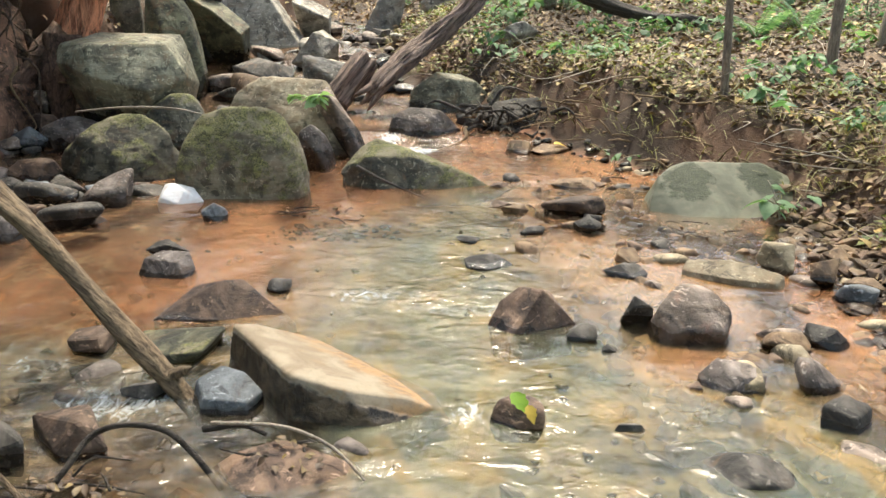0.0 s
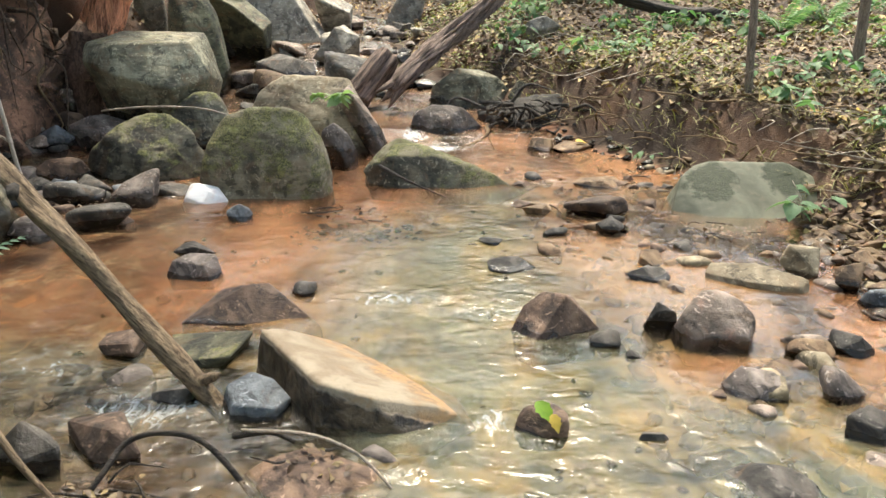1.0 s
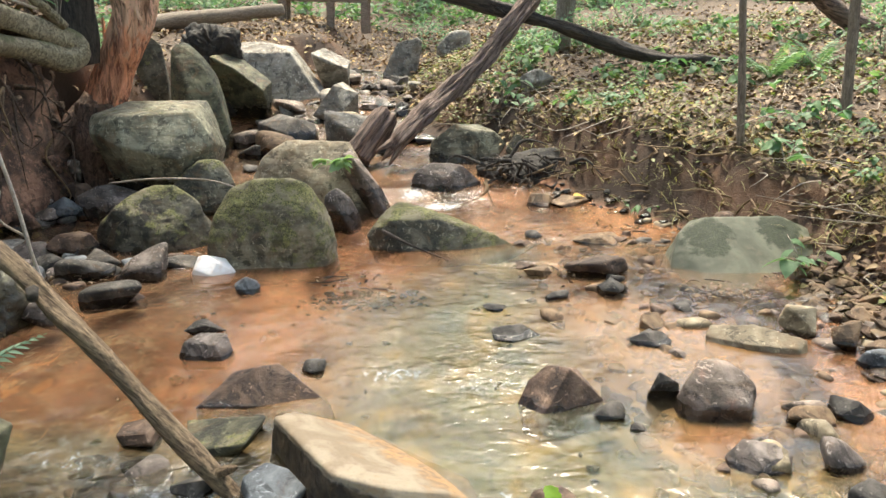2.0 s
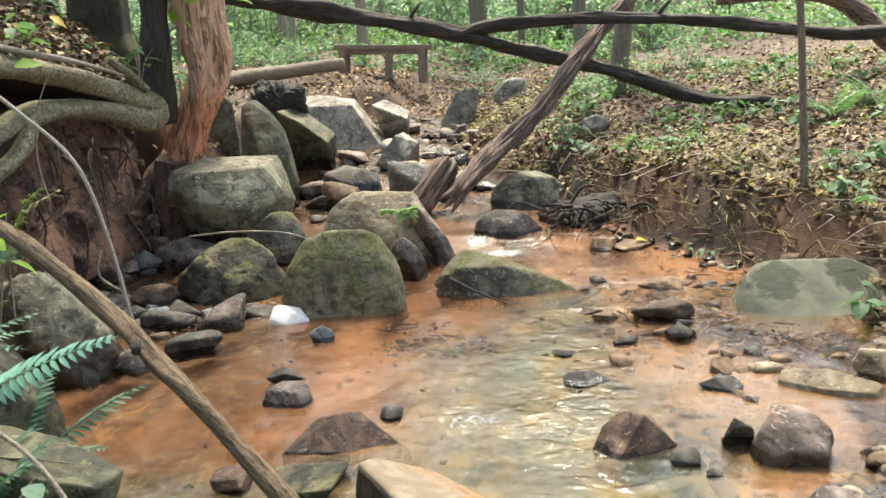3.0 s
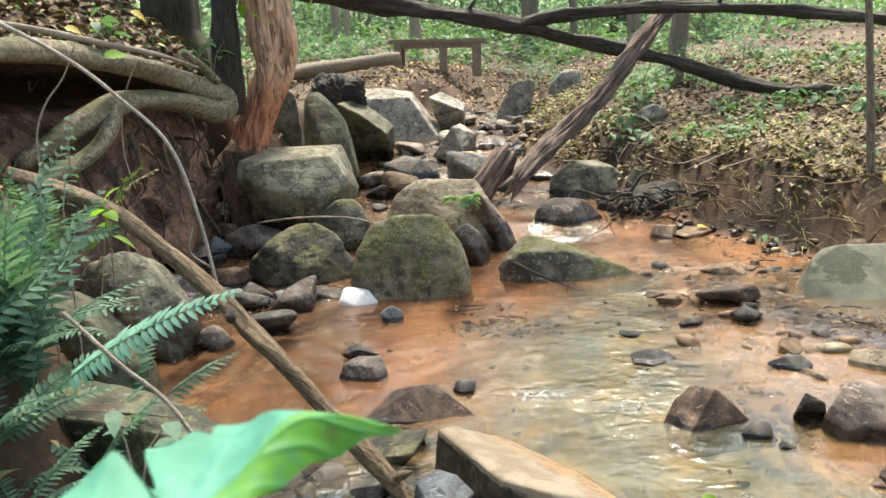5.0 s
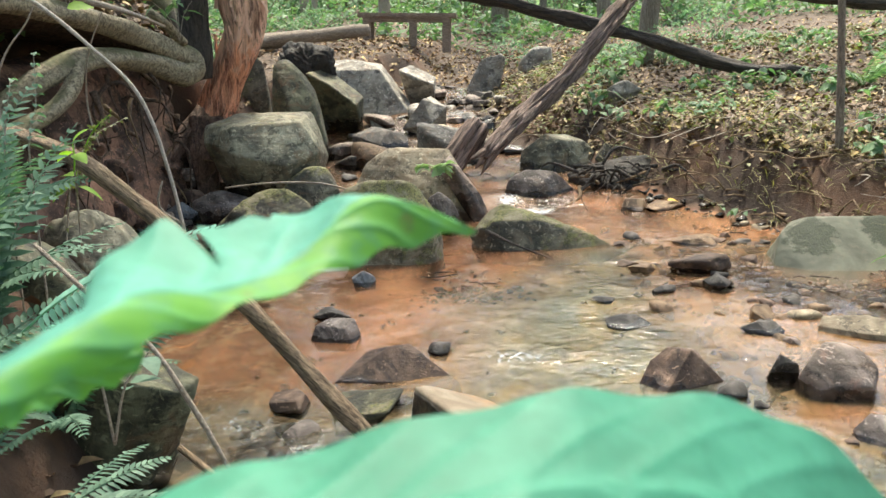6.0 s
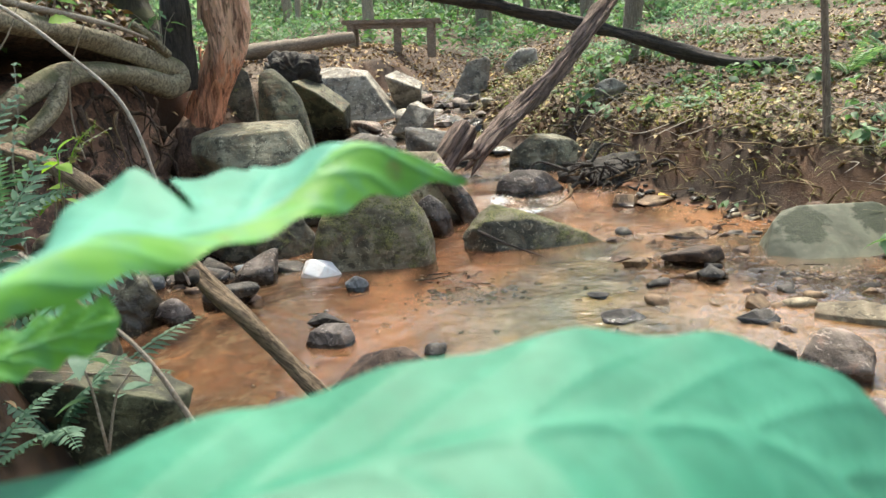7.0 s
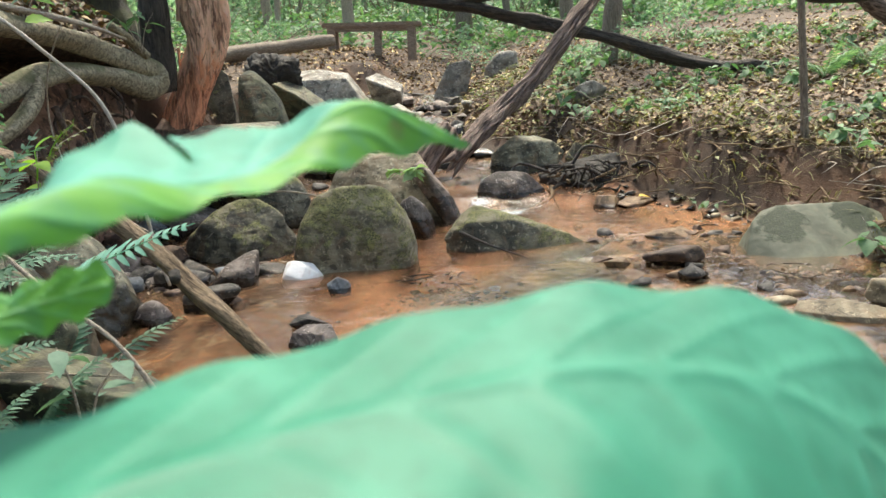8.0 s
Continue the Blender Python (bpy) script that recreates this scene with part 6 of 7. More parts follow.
# saplings on the bank
def sapling(label, base, tip, r0, r1, seed, mat=WOOD_TRUNK):
    t = thing("sapling", base, label, "tree", "saplings on the bank")
    d = np.subtract(tip, base)
    v, f = tube([(0, 0, -0.1), d * 0.33 + (0.02, 0, 0), d * 0.66 - (0.015, 0, 0), d], [r0, r0 * 0.85, (r0 + r1) / 2, r1], 12, seed, 0.08, 0.06)
    part("trunk", mesh_of("trunk", v, f, mat), t)
    rng = np.random.RandomState(seed)
    lv = []
    for k in range(5):
        a = d * rng.uniform(0.6, 1.0)
        b = a + (rng.normal() * 0.5, rng.normal() * 0.5, rng.uniform(0.1, 0.5))
        v, f = tube([a, (a + b) / 2 + (0, 0, 0.05), b], [r1 * 0.6, 0.008, 0.004], 6, k, 0.1, 0.08)
        part("branch", mesh_of("branch", v, f, mat), t)
        w, g = leaf_cloud(40, rng, 0.1, 0.3, 3)
        lv.append((w + b, g))
    part("crown", mesh_of("crown", *joined(lv), LEAF_FOREST), t)
    return t


sapling("slim brown sapling standing on the bank edge", (2.05, 5.9, 0.6), (1.75, 5.95, 4.5), 0.03, 0.018, 1, WOOD_POLE)
sapling("slim grey sapling farther up the bank", (3.07, 6.5, 0.72), (2.95, 6.6, 4.5), 0.045, 0.026, 2, WOOD_POLE)
sapling("dark thicker sapling at the bank", (3.75, 7.0, 0.78), (3.95, 7.1, 5.0), 0.09, 0.06, 3)
sapling("dark leaning young tree behind the fallen limb", (1.25, 10.6, 1.0), (1.75, 10.7, 5.0), 0.13, 0.09, 4)

# near ferns and herbs on the left bank
fern((-1.92, 1.9, gz1(-1.92, 1.9) + 0.02), "tall blue-green fern clump beside the stream", 14, 0.68, 0.09, 11, lift=1.1)
fern((-2.05, 1.65, gz1(-2.05, 1.65) + 0.02), "dense fern with upright fronds beside the stream", 12, 0.7, 0.09, 12, lift=1.2)
fern((-2.2, 2.2, gz1(-2.2, 2.2) + 0.02), "dense fern with upright fronds beside the stream", 12, 0.66, 0.09, 18, lift=1.2)
fern((-1.72, 1.5, gz1(-1.72, 1.5) + 0.01), "low fern at the foot of the taller clump", 5, 0.36, 0.05, 19, lift=0.55)
fern((-1.78, 1.95, gz1(-1.78, 1.95) + 0.01), "low fern at the foot of the taller clump", 9, 0.42, 0.06, 21, lift=0.7)
fern((-1.95, 2.4, gz1(-1.95, 2.4) + 0.01), "fern growing above the wedge-shaped rock", 10, 0.5, 0.08, 22, lift=0.8)
fern((-1.5, 1.4, 0.34), "small fern under the taller clump", 4, 0.34, 0.05, 17, yaw0=-0.6, fan=2.4, lift=0.2)
fern((-1.86, 1.62, gz1(-1.86, 1.62) + 0.02), "dark fern hanging over the bank edge", 12, 0.4, 0.06, 23, lift=0.5)
fern((-1.98, 1.95, gz1(-1.98, 1.95) + 0.05), "dark fern hanging over the bank edge", 12, 0.46, 0.06, 24, lift=0.4)
fern((-2.5, 2.9, 0.8), "dark fern clump beneath the roots", 9, 0.5, 0.08, 14, lift=0.8)
fern((3.6, 8.4, 1.0), "bright fern patch on the far bank", 9, 0.55, 0.09, 15, lift=0.6, mat=LEAF_GREEN)
fern((3.0, 8.0, 0.95), "bright fern patch on the far bank", 8, 0.5, 0.09, 16, lift=0.6, mat=LEAF_GREEN)
lone = thing("fern", (-1.667, 1.658, 0.75), "single arching blue-green fern frond over the water", "fern")
me = frond_mesh(0.72, 0.066, np.random.RandomState(4), LEAF_FROND, 0.25, 24)
part("frond", me, lone).matrix_basis = Matrix.LocRotScale((0, 0, 0), Euler((0.7, -0.47, -0.17)), None)
rng = np.random.RandomState(31)
herb("plant", "blue-green seedling with broad leaves near the ferns", "plant", LEAF_FERN, (-1.26, 1.34, 0.62), rng, 8, 0.07, 0.22, 0.05, "", 2)
def sprout(label, points, leaf, mat, seed):
    """A thin bent stem set with pairs of small leaves."""
    rng = np.random.RandomState(seed)
    p = np.array(points, float)
    top = thing("sprout", tuple(p[0]), label, "plant", "sprouts by the ferns")
    part("stalk", mesh_of("stalk", *tube([q - p[0] for q in p], np.linspace(0.004, 0.0015, len(p)), 6, seed, 0.05, 0.05), WOOD_TWIG), top)
    for s in np.linspace(0.12, 1.0, 15):
        at = np.array([np.interp(s, np.linspace(0, 1, len(p)), p[:, k]) for k in range(3)]) - p[0]
        for side in (-1, 1):
            v, f = leaf_shape(leaf * (1.25 - s) * rng.uniform(0.8, 1.2) + 0.012, leaf * 0.4, 0.2, 0.3, 4)
            part("leaf", mesh_of("leaf", turned(v, side * rng.uniform(0.9, 1.5), rng.uniform(-0.2, 0.3), rng.normal() * 0.3, at), f, mat), top)


sprout("thin curved sprout of small yellow-green leaves", [(-2.3, 2.95, 0.6), (-2.25, 3.0, 0.95), (-2.185, 3.0, 1.079), (-2.088, 3.0, 1.176), (-1.96, 3.0, 1.231)], 0.03, LEAF_COVER, 71)
sprout("upright narrow frond rising before the roots", [(-1.99, 2.3, 0.6), (-1.967, 2.3, 1.184), (-1.918, 2.3, 1.323), (-1.897, 2.3, 1.5)], 0.05, LEAF_FERN, 72)
sprout("upright narrow frond rising before the roots", [(-2.05, 2.25, 0.6), (-2.03, 2.25, 1.1), (-2.01, 2.27, 1.3), (-1.99, 2.3, 1.42)], 0.05, LEAF_FERN, 73)
lime = thing("sprout", (-1.83, 2.32, 1.1), "lime-green seedling of three leaves on the dead branch", "plant", "sprouts by the ferns")
part("stalk", mesh_of("stalk", *tube([(0, 0, 0), (0.01, 0, 0.05), (0.01, 0, 0.1)], [0.003, 0.003, 0.002], 6, 5, 0.05, 0.05), LEAF_SPRIG), lime)
for yaw, tip, at in ((0.3, -0.9, (0.01, 0, 0.1)), (3.0, 0.2, (0.01, 0, 0.07)), (-0.6, 0.1, (0.01, 0, 0.06))):
    v, f = leaf_shape(0.075, 0.05, 0.2, 0.3, 6)
    part("leaf", mesh_of("leaf", turned(v, yaw, tip, 0.2, at), f, LEAF_SPRIG), lime)
G = "small plants on the bank"
for x, y, n, s, tl, lab in ((2.0, 4.55, 18, 0.12, 0.22, "leafy green seedling beside the grey slab"), (2.25, 5.7, 14, 0.09, 0.12, "low green herb by the sapling"),
                            (1.3, 6.0, 8, 0.07, 0.14, "small green seedling at the waterline"), (0.45, 8.55, 26, 0.12, 0.3, "leafy bush beside the leaning log"),
                            (0.9, 9.2, 30, 0.13, 0.5, "leafy bush behind the leaning log"), (0.7, 7.9, 12, 0.08, 0.16, "small plant on the bank"),
                            (2.6, 6.2, 18, 0.08, 0.15, "green herb among fallen leaves"), (1.6, 7.4, 14, 0.08, 0.12, "green herb among fallen leaves")):
    herb("plant", lab, "plant", LEAF_GREEN, (x, y, gz1(x, y)), rng, n, s, tl, 0.13, G, 4)
herb("plant", "lime green sprig growing by the dead branch", "plant", LEAF_SPRIG, (-2.2, 2.93, 0.72), rng, 5, 0.1, 0.42, 0.02, "", 2)
herb("plant", "drooping maple-like leaves on the pale boulder", "plant", LEAF_PALE, (-0.95, 6.0, 0.5), rng, 30, 0.11, 0.1, 0.12, "", 3)

# woodland floor: herbs and shrubs, copied
cores = [herb("ground_herb", "green ground herb on the woodland floor", "plant", LEAF_GREEN, (30, -30 - k, 0.2), np.random.RandomState(60 + k), 22, 0.09, 0.16, 0.16, "woodland herbs", 4) for k in range(4)]


def place_far(core, x, y, rng, lo=0.7, hi=1.4):
    s = rng.uniform(lo, hi)
    o = copy_thing(core, pose(x, y, gz1(x, y), 0, 0, rng.uniform(0, 360)))
    o.scale = (s, s, s)
    return o


rng = np.random.RandomState(7)
k = 0
while k < 130:
    x, y = rng.uniform(0.6, 6.5), rng.uniform(4.5, 13)
    if x > right_shore(y) + 0.35 and (x - 2.05) ** 2 + (y - 5.9) ** 2 > 0.03:
        place_far(cores[k % 4], x, y, rng, 0.55, 1.25)
        k += 1
for k in range(24):
    x, y = rng.uniform(-6, -3.8), rng.uniform(4, 11)
    place_far(cores[k % 4], x, y, rng, 0.7, 1.5)
for c in cores:
    c.location = (random.uniform(4, 5), random.uniform(6, 8), 0)
    c.location.z = gz1(c.location.x, c.location.y)


def shrub_core(seed, size, mat=LEAF_FOREST):
    rng = np.random.RandomState(seed)
    t = thing("shrub", (0, 0, 0), "bright green leafy understory shrub", "shrub", "understory shrubs")
    st = [tube([(0, 0, -0.1), (rng.normal() * 0.2, rng.normal() * 0.2, 0.5), (rng.normal() * 0.5, rng.normal() * 0.5, 1.0)], [0.02, 0.014, 0.006], 6, j, 0.1, 0.1) for j in range(5)]
    part("stalk", mesh_of("stalk", *joined(st), WOOD_TRUNK), t)
    v, f = leaf_cloud(420, rng, size, 0.62, 9)
    v = v * (1, 1, 0.75) + (0, 0, 0.75)
    part("foliage", mesh_of("foliage", v, f, mat), t)
    return t


shrubs = [shrub_core(80 + k, 0.13) for k in range(4)]
n = 0
for k in range(150):
    y = 17.5 + 20 * rng.rand() ** 0.8
    x = rng.uniform(-0.75, 0.85) * y
    if k >= 4 and 0.2 * y < x < 0.55 * y and y < 30 and k % 3:
        continue
    if k < 4:
        o = shrubs[k]
        o.matrix_basis = pose(x, y, gz1(x, y), 0, 0, 40 * k)
    else:
        o = place_far(shrubs[k % 4], x, y, rng, 0.6, 1.5)
for x, y, s in ((0.75, 9.6, 0.5), (1.6, 10.4, 0.5), (2.6, 12.5, 0.6), (-0.6, 13, 0.5), (-3.5, 13.5, 0.6), (-4.5, 12.5, 0.7), (5.5, 10.5, 0.6), (4.5, 8.8, 0.45), (-5.2, 8.5, 0.8), (-6, 7, 1.0), (-5.3, 6.5, 0.7), (-6.5, 9.5, 1.2), (-5.5, 11, 1.1), (-7, 5.5, 1.1), (-4.9, 9.6, 0.6), (-4.3, 8.3, 0.55), (-3.75, 8.6, 0.5), (-4.9, 7.6, 0.6), (-3.5, 7.9, 0.4)):
    o = copy_thing(shrubs[0], pose(x, y, gz1(x, y) - 0.1, 0, 0, 70 * x))
    o.scale = (s, s, s)


def tree_core(seed, high, r, mat, leaves=22):
    rng = np.random.RandomState(seed)
    t = thing("tree", (0, 0, 0), "tall slim woodland tree with green crown", "tree", "woodland trees")
    bend = rng.normal(size=2) * 0.4
    tip = np.array((bend[0], bend[1], high))
    v, f = tube([(0, 0, -0.2), (bend[0] * 0.2, bend[1] * 0.3, high * 0.3), (bend[0] * 0.8, bend[1] * 0.5, high * 0.65), tip], [r * 1.2, r, r * 0.75, r * 0.3], 10, seed, 0.06, 0.3)
    part("trunk", mesh_of("trunk", v, f, mat), t)
    lv = []
    for k in range(9):
        a = tip * rng.uniform(0.45, 0.95)
        out = rng.normal(size=3) * (1.4, 1.4, 0.5) + (0, 0, 0.6)
        v, f = tube([a, a + out * 0.5 + (0, 0, 0.15), a + out], [r * 0.35, r * 0.2, r * 0.08], 6, k, 0.1, 0.2)
        part("limb", mesh_of("limb", v, f, mat), t)
        w, g = leaf_cloud(leaves, rng, 0.26, 0.9, 6, 2)
        lv.append((w + a + out, g))
    part("crown", mesh_of("crown", *joined(lv), LEAF_FOREST), t)
    return t


trees = [tree_core(90 + k, rng.uniform(8, 12), (0.05, 0.07, 0.09, 0.11, 0.15)[k], WOOD_PALE if k % 2 else WOOD_TRUNK) for k in range(5)]
spots = []
for k in range(130):
    y = 16 + 34 * rng.rand()
    x = rng.uniform(-0.75, 0.75) * y
    if not (0.18 * y < x < 0.55 * y and y < 32):
        spots.append((x, y))
for k in range(70):
    a = rng.uniform(0, 2 * math.pi)
    d = rng.uniform(5, 15)
    x, y = d * math.cos(a), 2 + d * math.sin(a)
    if y < -2.5 or abs(x) > 6.5:
        spots.append((x, y))
for k, (x, y) in enumerate(spots):
    if k < 5:
        trees[k].matrix_basis = pose(x, y, gz1(x, y), 0, 0, 50 * k)
    else:
        place_far(trees[k % 5], x, y, rng, 0.8, 1.3)

# unseen dense crowns added behind and beside, shading the near side of the boulders
dense = tree_core(97, 9.0, 0.14, WOOD_TRUNK, 260)
for k, (x, y) in enumerate(((1.5, -6), (8, -4), (-1, -8), (3.5, -7), (7, -5), (0, -10))):
    if k == 0:
        dense.matrix_basis = pose(x, y, gz1(x, y))
    else:
        place_far(dense, x, y, rng, 0.8, 1.25)


def undergrowth(n, seed):
    """Low green growth over the far woodland floor."""
    rng = np.random.RandomState(seed)
    y = 15.4 + 12 * rng.rand(n) ** 1.1
    x = rng.uniform(-0.6, 0.75, n) * y
    thick = fbm(np.stack([x, y], 1) * 0.6, 21, 3) + 0.25 > 0
    x, y = x[thick], y[thick]
    at = np.stack([x, y, ground_height(x, y) + 0.45 * rng.rand(len(x)) ** 1.5], 1)
    return scatter(leaf_shape(1, 0.6, 0.2, 0.3, 2), at, rng.uniform(0.08, 0.2, len(x)), rng.uniform(0, 6.28, len(x)), rng.normal(size=len(x)) * 0.4, rng.normal(size=len(x)) * 0.4)


def far_woods(n, seed):
    """Leaves of the woods on the far slope, from the ground up."""
    rng = np.random.RandomState(seed)
    y = 25 + 24 * rng.rand(n)
    x = rng.uniform(-0.85, 0.85, n) * y
    z = 6 * rng.rand(n) ** 1.3
    thick = fbm(np.stack([x, y, z * 1.6], 1) * 0.35, 22, 4) + 0.22 > 0
    x, y, z = x[thick], y[thick], z[thick]
    at = np.stack([x, y, ground_height(x, y) + z], 1)
    return scatter(leaf_shape(1, 0.6, 0.2, 0.3, 2), at, rng.uniform(0.15, 0.42, len(x)), rng.uniform(0, 6.28, len(x)), rng.normal(size=len(x)) * 0.5, rng.normal(size=len(x)) * 0.5)


tagged(new("far_woods", mesh_of("far_woods", *far_woods(24000, 27), LEAF_FAR)), "green foliage of the woods on the slope, coloured pale for haze and sun", "foliage", kind="stuff")


tagged(new("undergrowth", mesh_of("undergrowth", *undergrowth(30000, 23), LEAF_GREEN)), "low bright green undergrowth under the far trees", "undergrowth", kind="stuff")

# ---- leaf litter, twigs and grass on the banks ----


def litter(n, seed, where, lo=0.035, hi=0.1):
    rng = np.random.RandomState(seed)
    pts = where(rng, n)
    z = ground_height(pts[:, 0], pts[:, 1])
    at = np.stack([pts[:, 0], pts[:, 1], z + 0.01 + 0.03 * rng.rand(n)], 1)
    big = rng.uniform(lo, hi, n)
    return scatter(leaf_shape(1, 0.62, 0.5, 0.35, 3), at, big, rng.uniform(0, 6.28, n), rng.normal(size=n) * 0.35, rng.normal(size=n) * 0.4)


def on_right(rng, n):
    y = 3.2 + 10 * rng.rand(n) ** 1.3
    return np.stack([right_shore(y) + np.interp(y, [4, 5.5, 7, 8], [0.2, 0.6, 0.6, 0.2]) * (0.5 + 0.7 * rng.rand(n)) + 6 * rng.rand(n) ** 1.3, y], 1)


def on_left(rng, n):
    y = 2.0 + 9 * rng.rand(n)
    return np.stack([left_shore(y) - 0.1 - 3 * rng.rand(n), y], 1)


def on_near(rng, n):
    y = 0.6 + 3.2 * rng.rand(n)
    return np.stack([left_shore(y) - 0.05 - 1.2 * rng.rand(n), y], 1)


def on_far(rng, n):
    y = 11 + 14 * rng.rand(n)
    return np.stack([rng.uniform(-0.6, 0.7, n) * y, y], 1)


def shore_r(rng, n):
    y = 1.8 + 3.5 * rng.rand(n)
    return np.stack([right_shore(y) + rng.normal(size=n) * 0.24 - 0.14, y], 1)


def in_hollow(rng, n):
    y = 4.7 + 2.2 * rng.rand(n)
    return np.stack([rng.uniform(-3.75, -2.85, n), y], 1)


def around(rng, n):
    y = -9 + 9.6 * rng.rand(n)
    side = rng.rand(n) < 0.5
    d = 0.1 + 8 * rng.rand(n) ** 1.3
    return np.stack([np.where(side, left_shore(y) - d, right_shore(y) + d), y], 1)


def by_bench(rng, n):
    return np.stack([rng.uniform(-5, 1.5, n), rng.uniform(10.6, 15.5, n)], 1)


def on_shelf(rng, n):
    y = 3.6 + 4.6 * rng.rand(n)
    return np.stack([left_shore(y) - 0.45 - 1.6 * rng.rand(n), y], 1)


def on_slope(rng, n):
    y = 24 + 26 * rng.rand(n)
    return np.stack([rng.uniform(-0.75, 0.8, n) * y, y], 1)


tagged(new("leaf_litter", mesh_of("leaf_litter", *litter(16000, 14, on_slope, 0.15, 0.45), LITTER_SUNLIT)), "dry fallen leaves on the far wooded slope, coloured pale for haze", "leaves", kind="stuff")
for where, n, seed, lab in ((on_right, 19000, 1, "brown and yellow fallen leaves on the far bank"), (on_near, 250, 12, "brown fallen leaves beneath the ferns"), (on_left, 4000, 2, "brown fallen leaves beside the stream"), (on_far, 9000, 3, "brown fallen leaves under the far trees"), (by_bench, 5000, 4, "pinkish-brown fallen leaves round the bench"), (on_shelf, 2600, 5, "brown fallen leaves on the root bank"), (shore_r, 500, 6, "wet brown leaves washed up along the shore"), (in_hollow, 420, 21, "red-brown fallen leaves in the hollow under the roots"), (around, 9000, 7, "brown fallen leaves over the woodland floor")):
    tagged(new("leaf_litter", mesh_of("leaf_litter", *litter(n, seed, where, 0.03, 0.09), LITTER_SUNLIT if where in (on_far, by_bench) else LITTER)), lab, "leaves", kind="stuff")


def on_lip(n, seed, mat, lab, name, lo, hi, lift):
    """Leaves strewn over the soil shelf."""
    rng = np.random.RandomState(seed)
    a, b, u, w = rng.randint(len(lip) - 1, size=n), rng.randint(lip.shape[1] - 1, size=n), rng.rand(n, 1), rng.rand(n, 1)
    at = lip[a, b] * (1 - u) * (1 - w) + lip[a + 1, b] * u * (1 - w) + lip[a, b + 1] * (1 - u) * w + lip[a + 1, b + 1] * u * w
    at = at + (0, 0, 0.012) + rng.rand(n, 3) * (0, 0, lift)
    me = mesh_of(name, *scatter(leaf_shape(1, 0.62, 0.5, 0.35, 3), at, rng.uniform(lo, hi, n), rng.uniform(0, 6.28, n), rng.normal(size=n) * 0.4, rng.normal(size=n) * 0.4), mat)
    return tagged(new(name, me), lab, "leaves", kind="stuff")


on_lip(2400, 9, LITTER, "brown fallen leaves on the soil shelf over the roots", "leaf_litter", 0.04, 0.11, 0.03)
on_lip(420, 10, LEAF_GREEN, "small green seedlings on the soil shelf", "groundcover", 0.03, 0.07, 0.1)


def twigs(n, seed, where, mat, lab, name="twigs", thick=0.006, long=0.6):
    rng = np.random.RandomState(seed)
    pts = where(rng, n)
    z = ground_height(pts[:, 0], pts[:, 1])
    pieces = []
    for (x, y), h in zip(pts, z):
        a, L = rng.uniform(0, 6.28), rng.uniform(0.1, long)
        d = np.array((math.cos(a), math.sin(a), rng.normal() * 0.12)) * L
        m = rng.normal(size=3) * 0.13 * L
        pieces.append(tube([(x, y, h + 0.01), np.array((x, y, h + 0.03)) + d / 2 + m, np.array((x, y, h + 0.02)) + d], [thick, thick * 0.8, thick * 0.3], 5, rng.randint(999), 0.1, 0.1))
    return tagged(new(name, mesh_of(name, *joined(pieces), mat)), lab, "twigs", kind="stuff")


twigs(620, 4, on_right, WOOD_TWIG, "dry grey twigs scattered on the bank", "twigs", 0.005, 0.85)
twigs(90, 5, on_left, WOOD_TWIG, "dry grey twigs beside the stream")


def bank_roots(rng, n):
    y = 3.3 + 4.2 * rng.rand(n)
    return np.stack([right_shore(y) + 0.05 + 0.65 * rng.rand(n), y], 1)


twigs(130, 6, bank_roots, WOOD_FINE_ROOT, "bare orange-brown roots hanging from the cut bank", "roots", 0.008, 0.42)


def grass(n, seed, where):
    rng = np.random.RandomState(seed)
    pts = where(rng, n)
    z = ground_height(pts[:, 0], pts[:, 1])
    pieces = []
    for (x, y), h in zip(pts, z):
        for _ in range(9):
            v, f = leaf_shape(rng.uniform(0.08, 0.22), 0.006, 0.1, 0.6, 3)
            pieces.append((turned(v, rng.uniform(0, 6.28), -rng.uniform(0.3, 1.2), 0, (x + rng.normal() * 0.03, y + rng.normal() * 0.03, h)), f))
    return joined(pieces)


def grass_spots(rng, n):
    y = 4.5 + 3.5 * rng.rand(n)
    return np.stack([right_shore(y) + 0.3 + 1.2 * rng.rand(n), y], 1)


tagged(new("grass", mesh_of("grass", *grass(110, 8, grass_spots), LEAF_GRASS)), "thin dry yellow-green grass on the bank", "grass", kind="stuff")

tagged(new("grass", mesh_of("grass", *grass(130, 30, bank_roots), LEAF_GRASS)), "dry pale grass hanging over the cut bank", "grass", kind="stuff")

# gravel and small stones along the water's edges


def gravel(n, seed, where, mat, lab, lo=0.012, hi=0.045):
    rng = np.random.RandomState(seed)
    pts = where(rng, n)
    z = ground_height(pts[:, 0], pts[:, 1])
    shapes = [angular_shape(300 + k, 11) for k in range(6)]
    pieces = []
    for (x, y), h in zip(pts, z):
        if h > float(stream_level(y)) + 0.12:
            continue
        v, f = shapes[rng.randint(6)]
        s = lo + (hi - lo) * rng.rand() ** 2.5
        pieces.append((turned(v * (s, s * rng.uniform(0.6, 1), s * rng.uniform(0.4, 0.7)), rng.uniform(0, 6.28), 0, rng.normal() * 0.3, (x, y, h + s * 0.3)), f))
    return tagged(new("gravel", mesh_of("gravel", *joined(pieces), mat, False)), lab, "gravel", kind="stuff")


def bed_r(rng, n):
    return np.stack([rng.uniform(0.6, 2.0, n), rng.uniform(2.0, 5.5, n)], 1)


def bed_all(rng, n):
    return np.stack([rng.uniform(-1.8, 1.5, n), rng.uniform(1.7, 6.3, n)], 1)


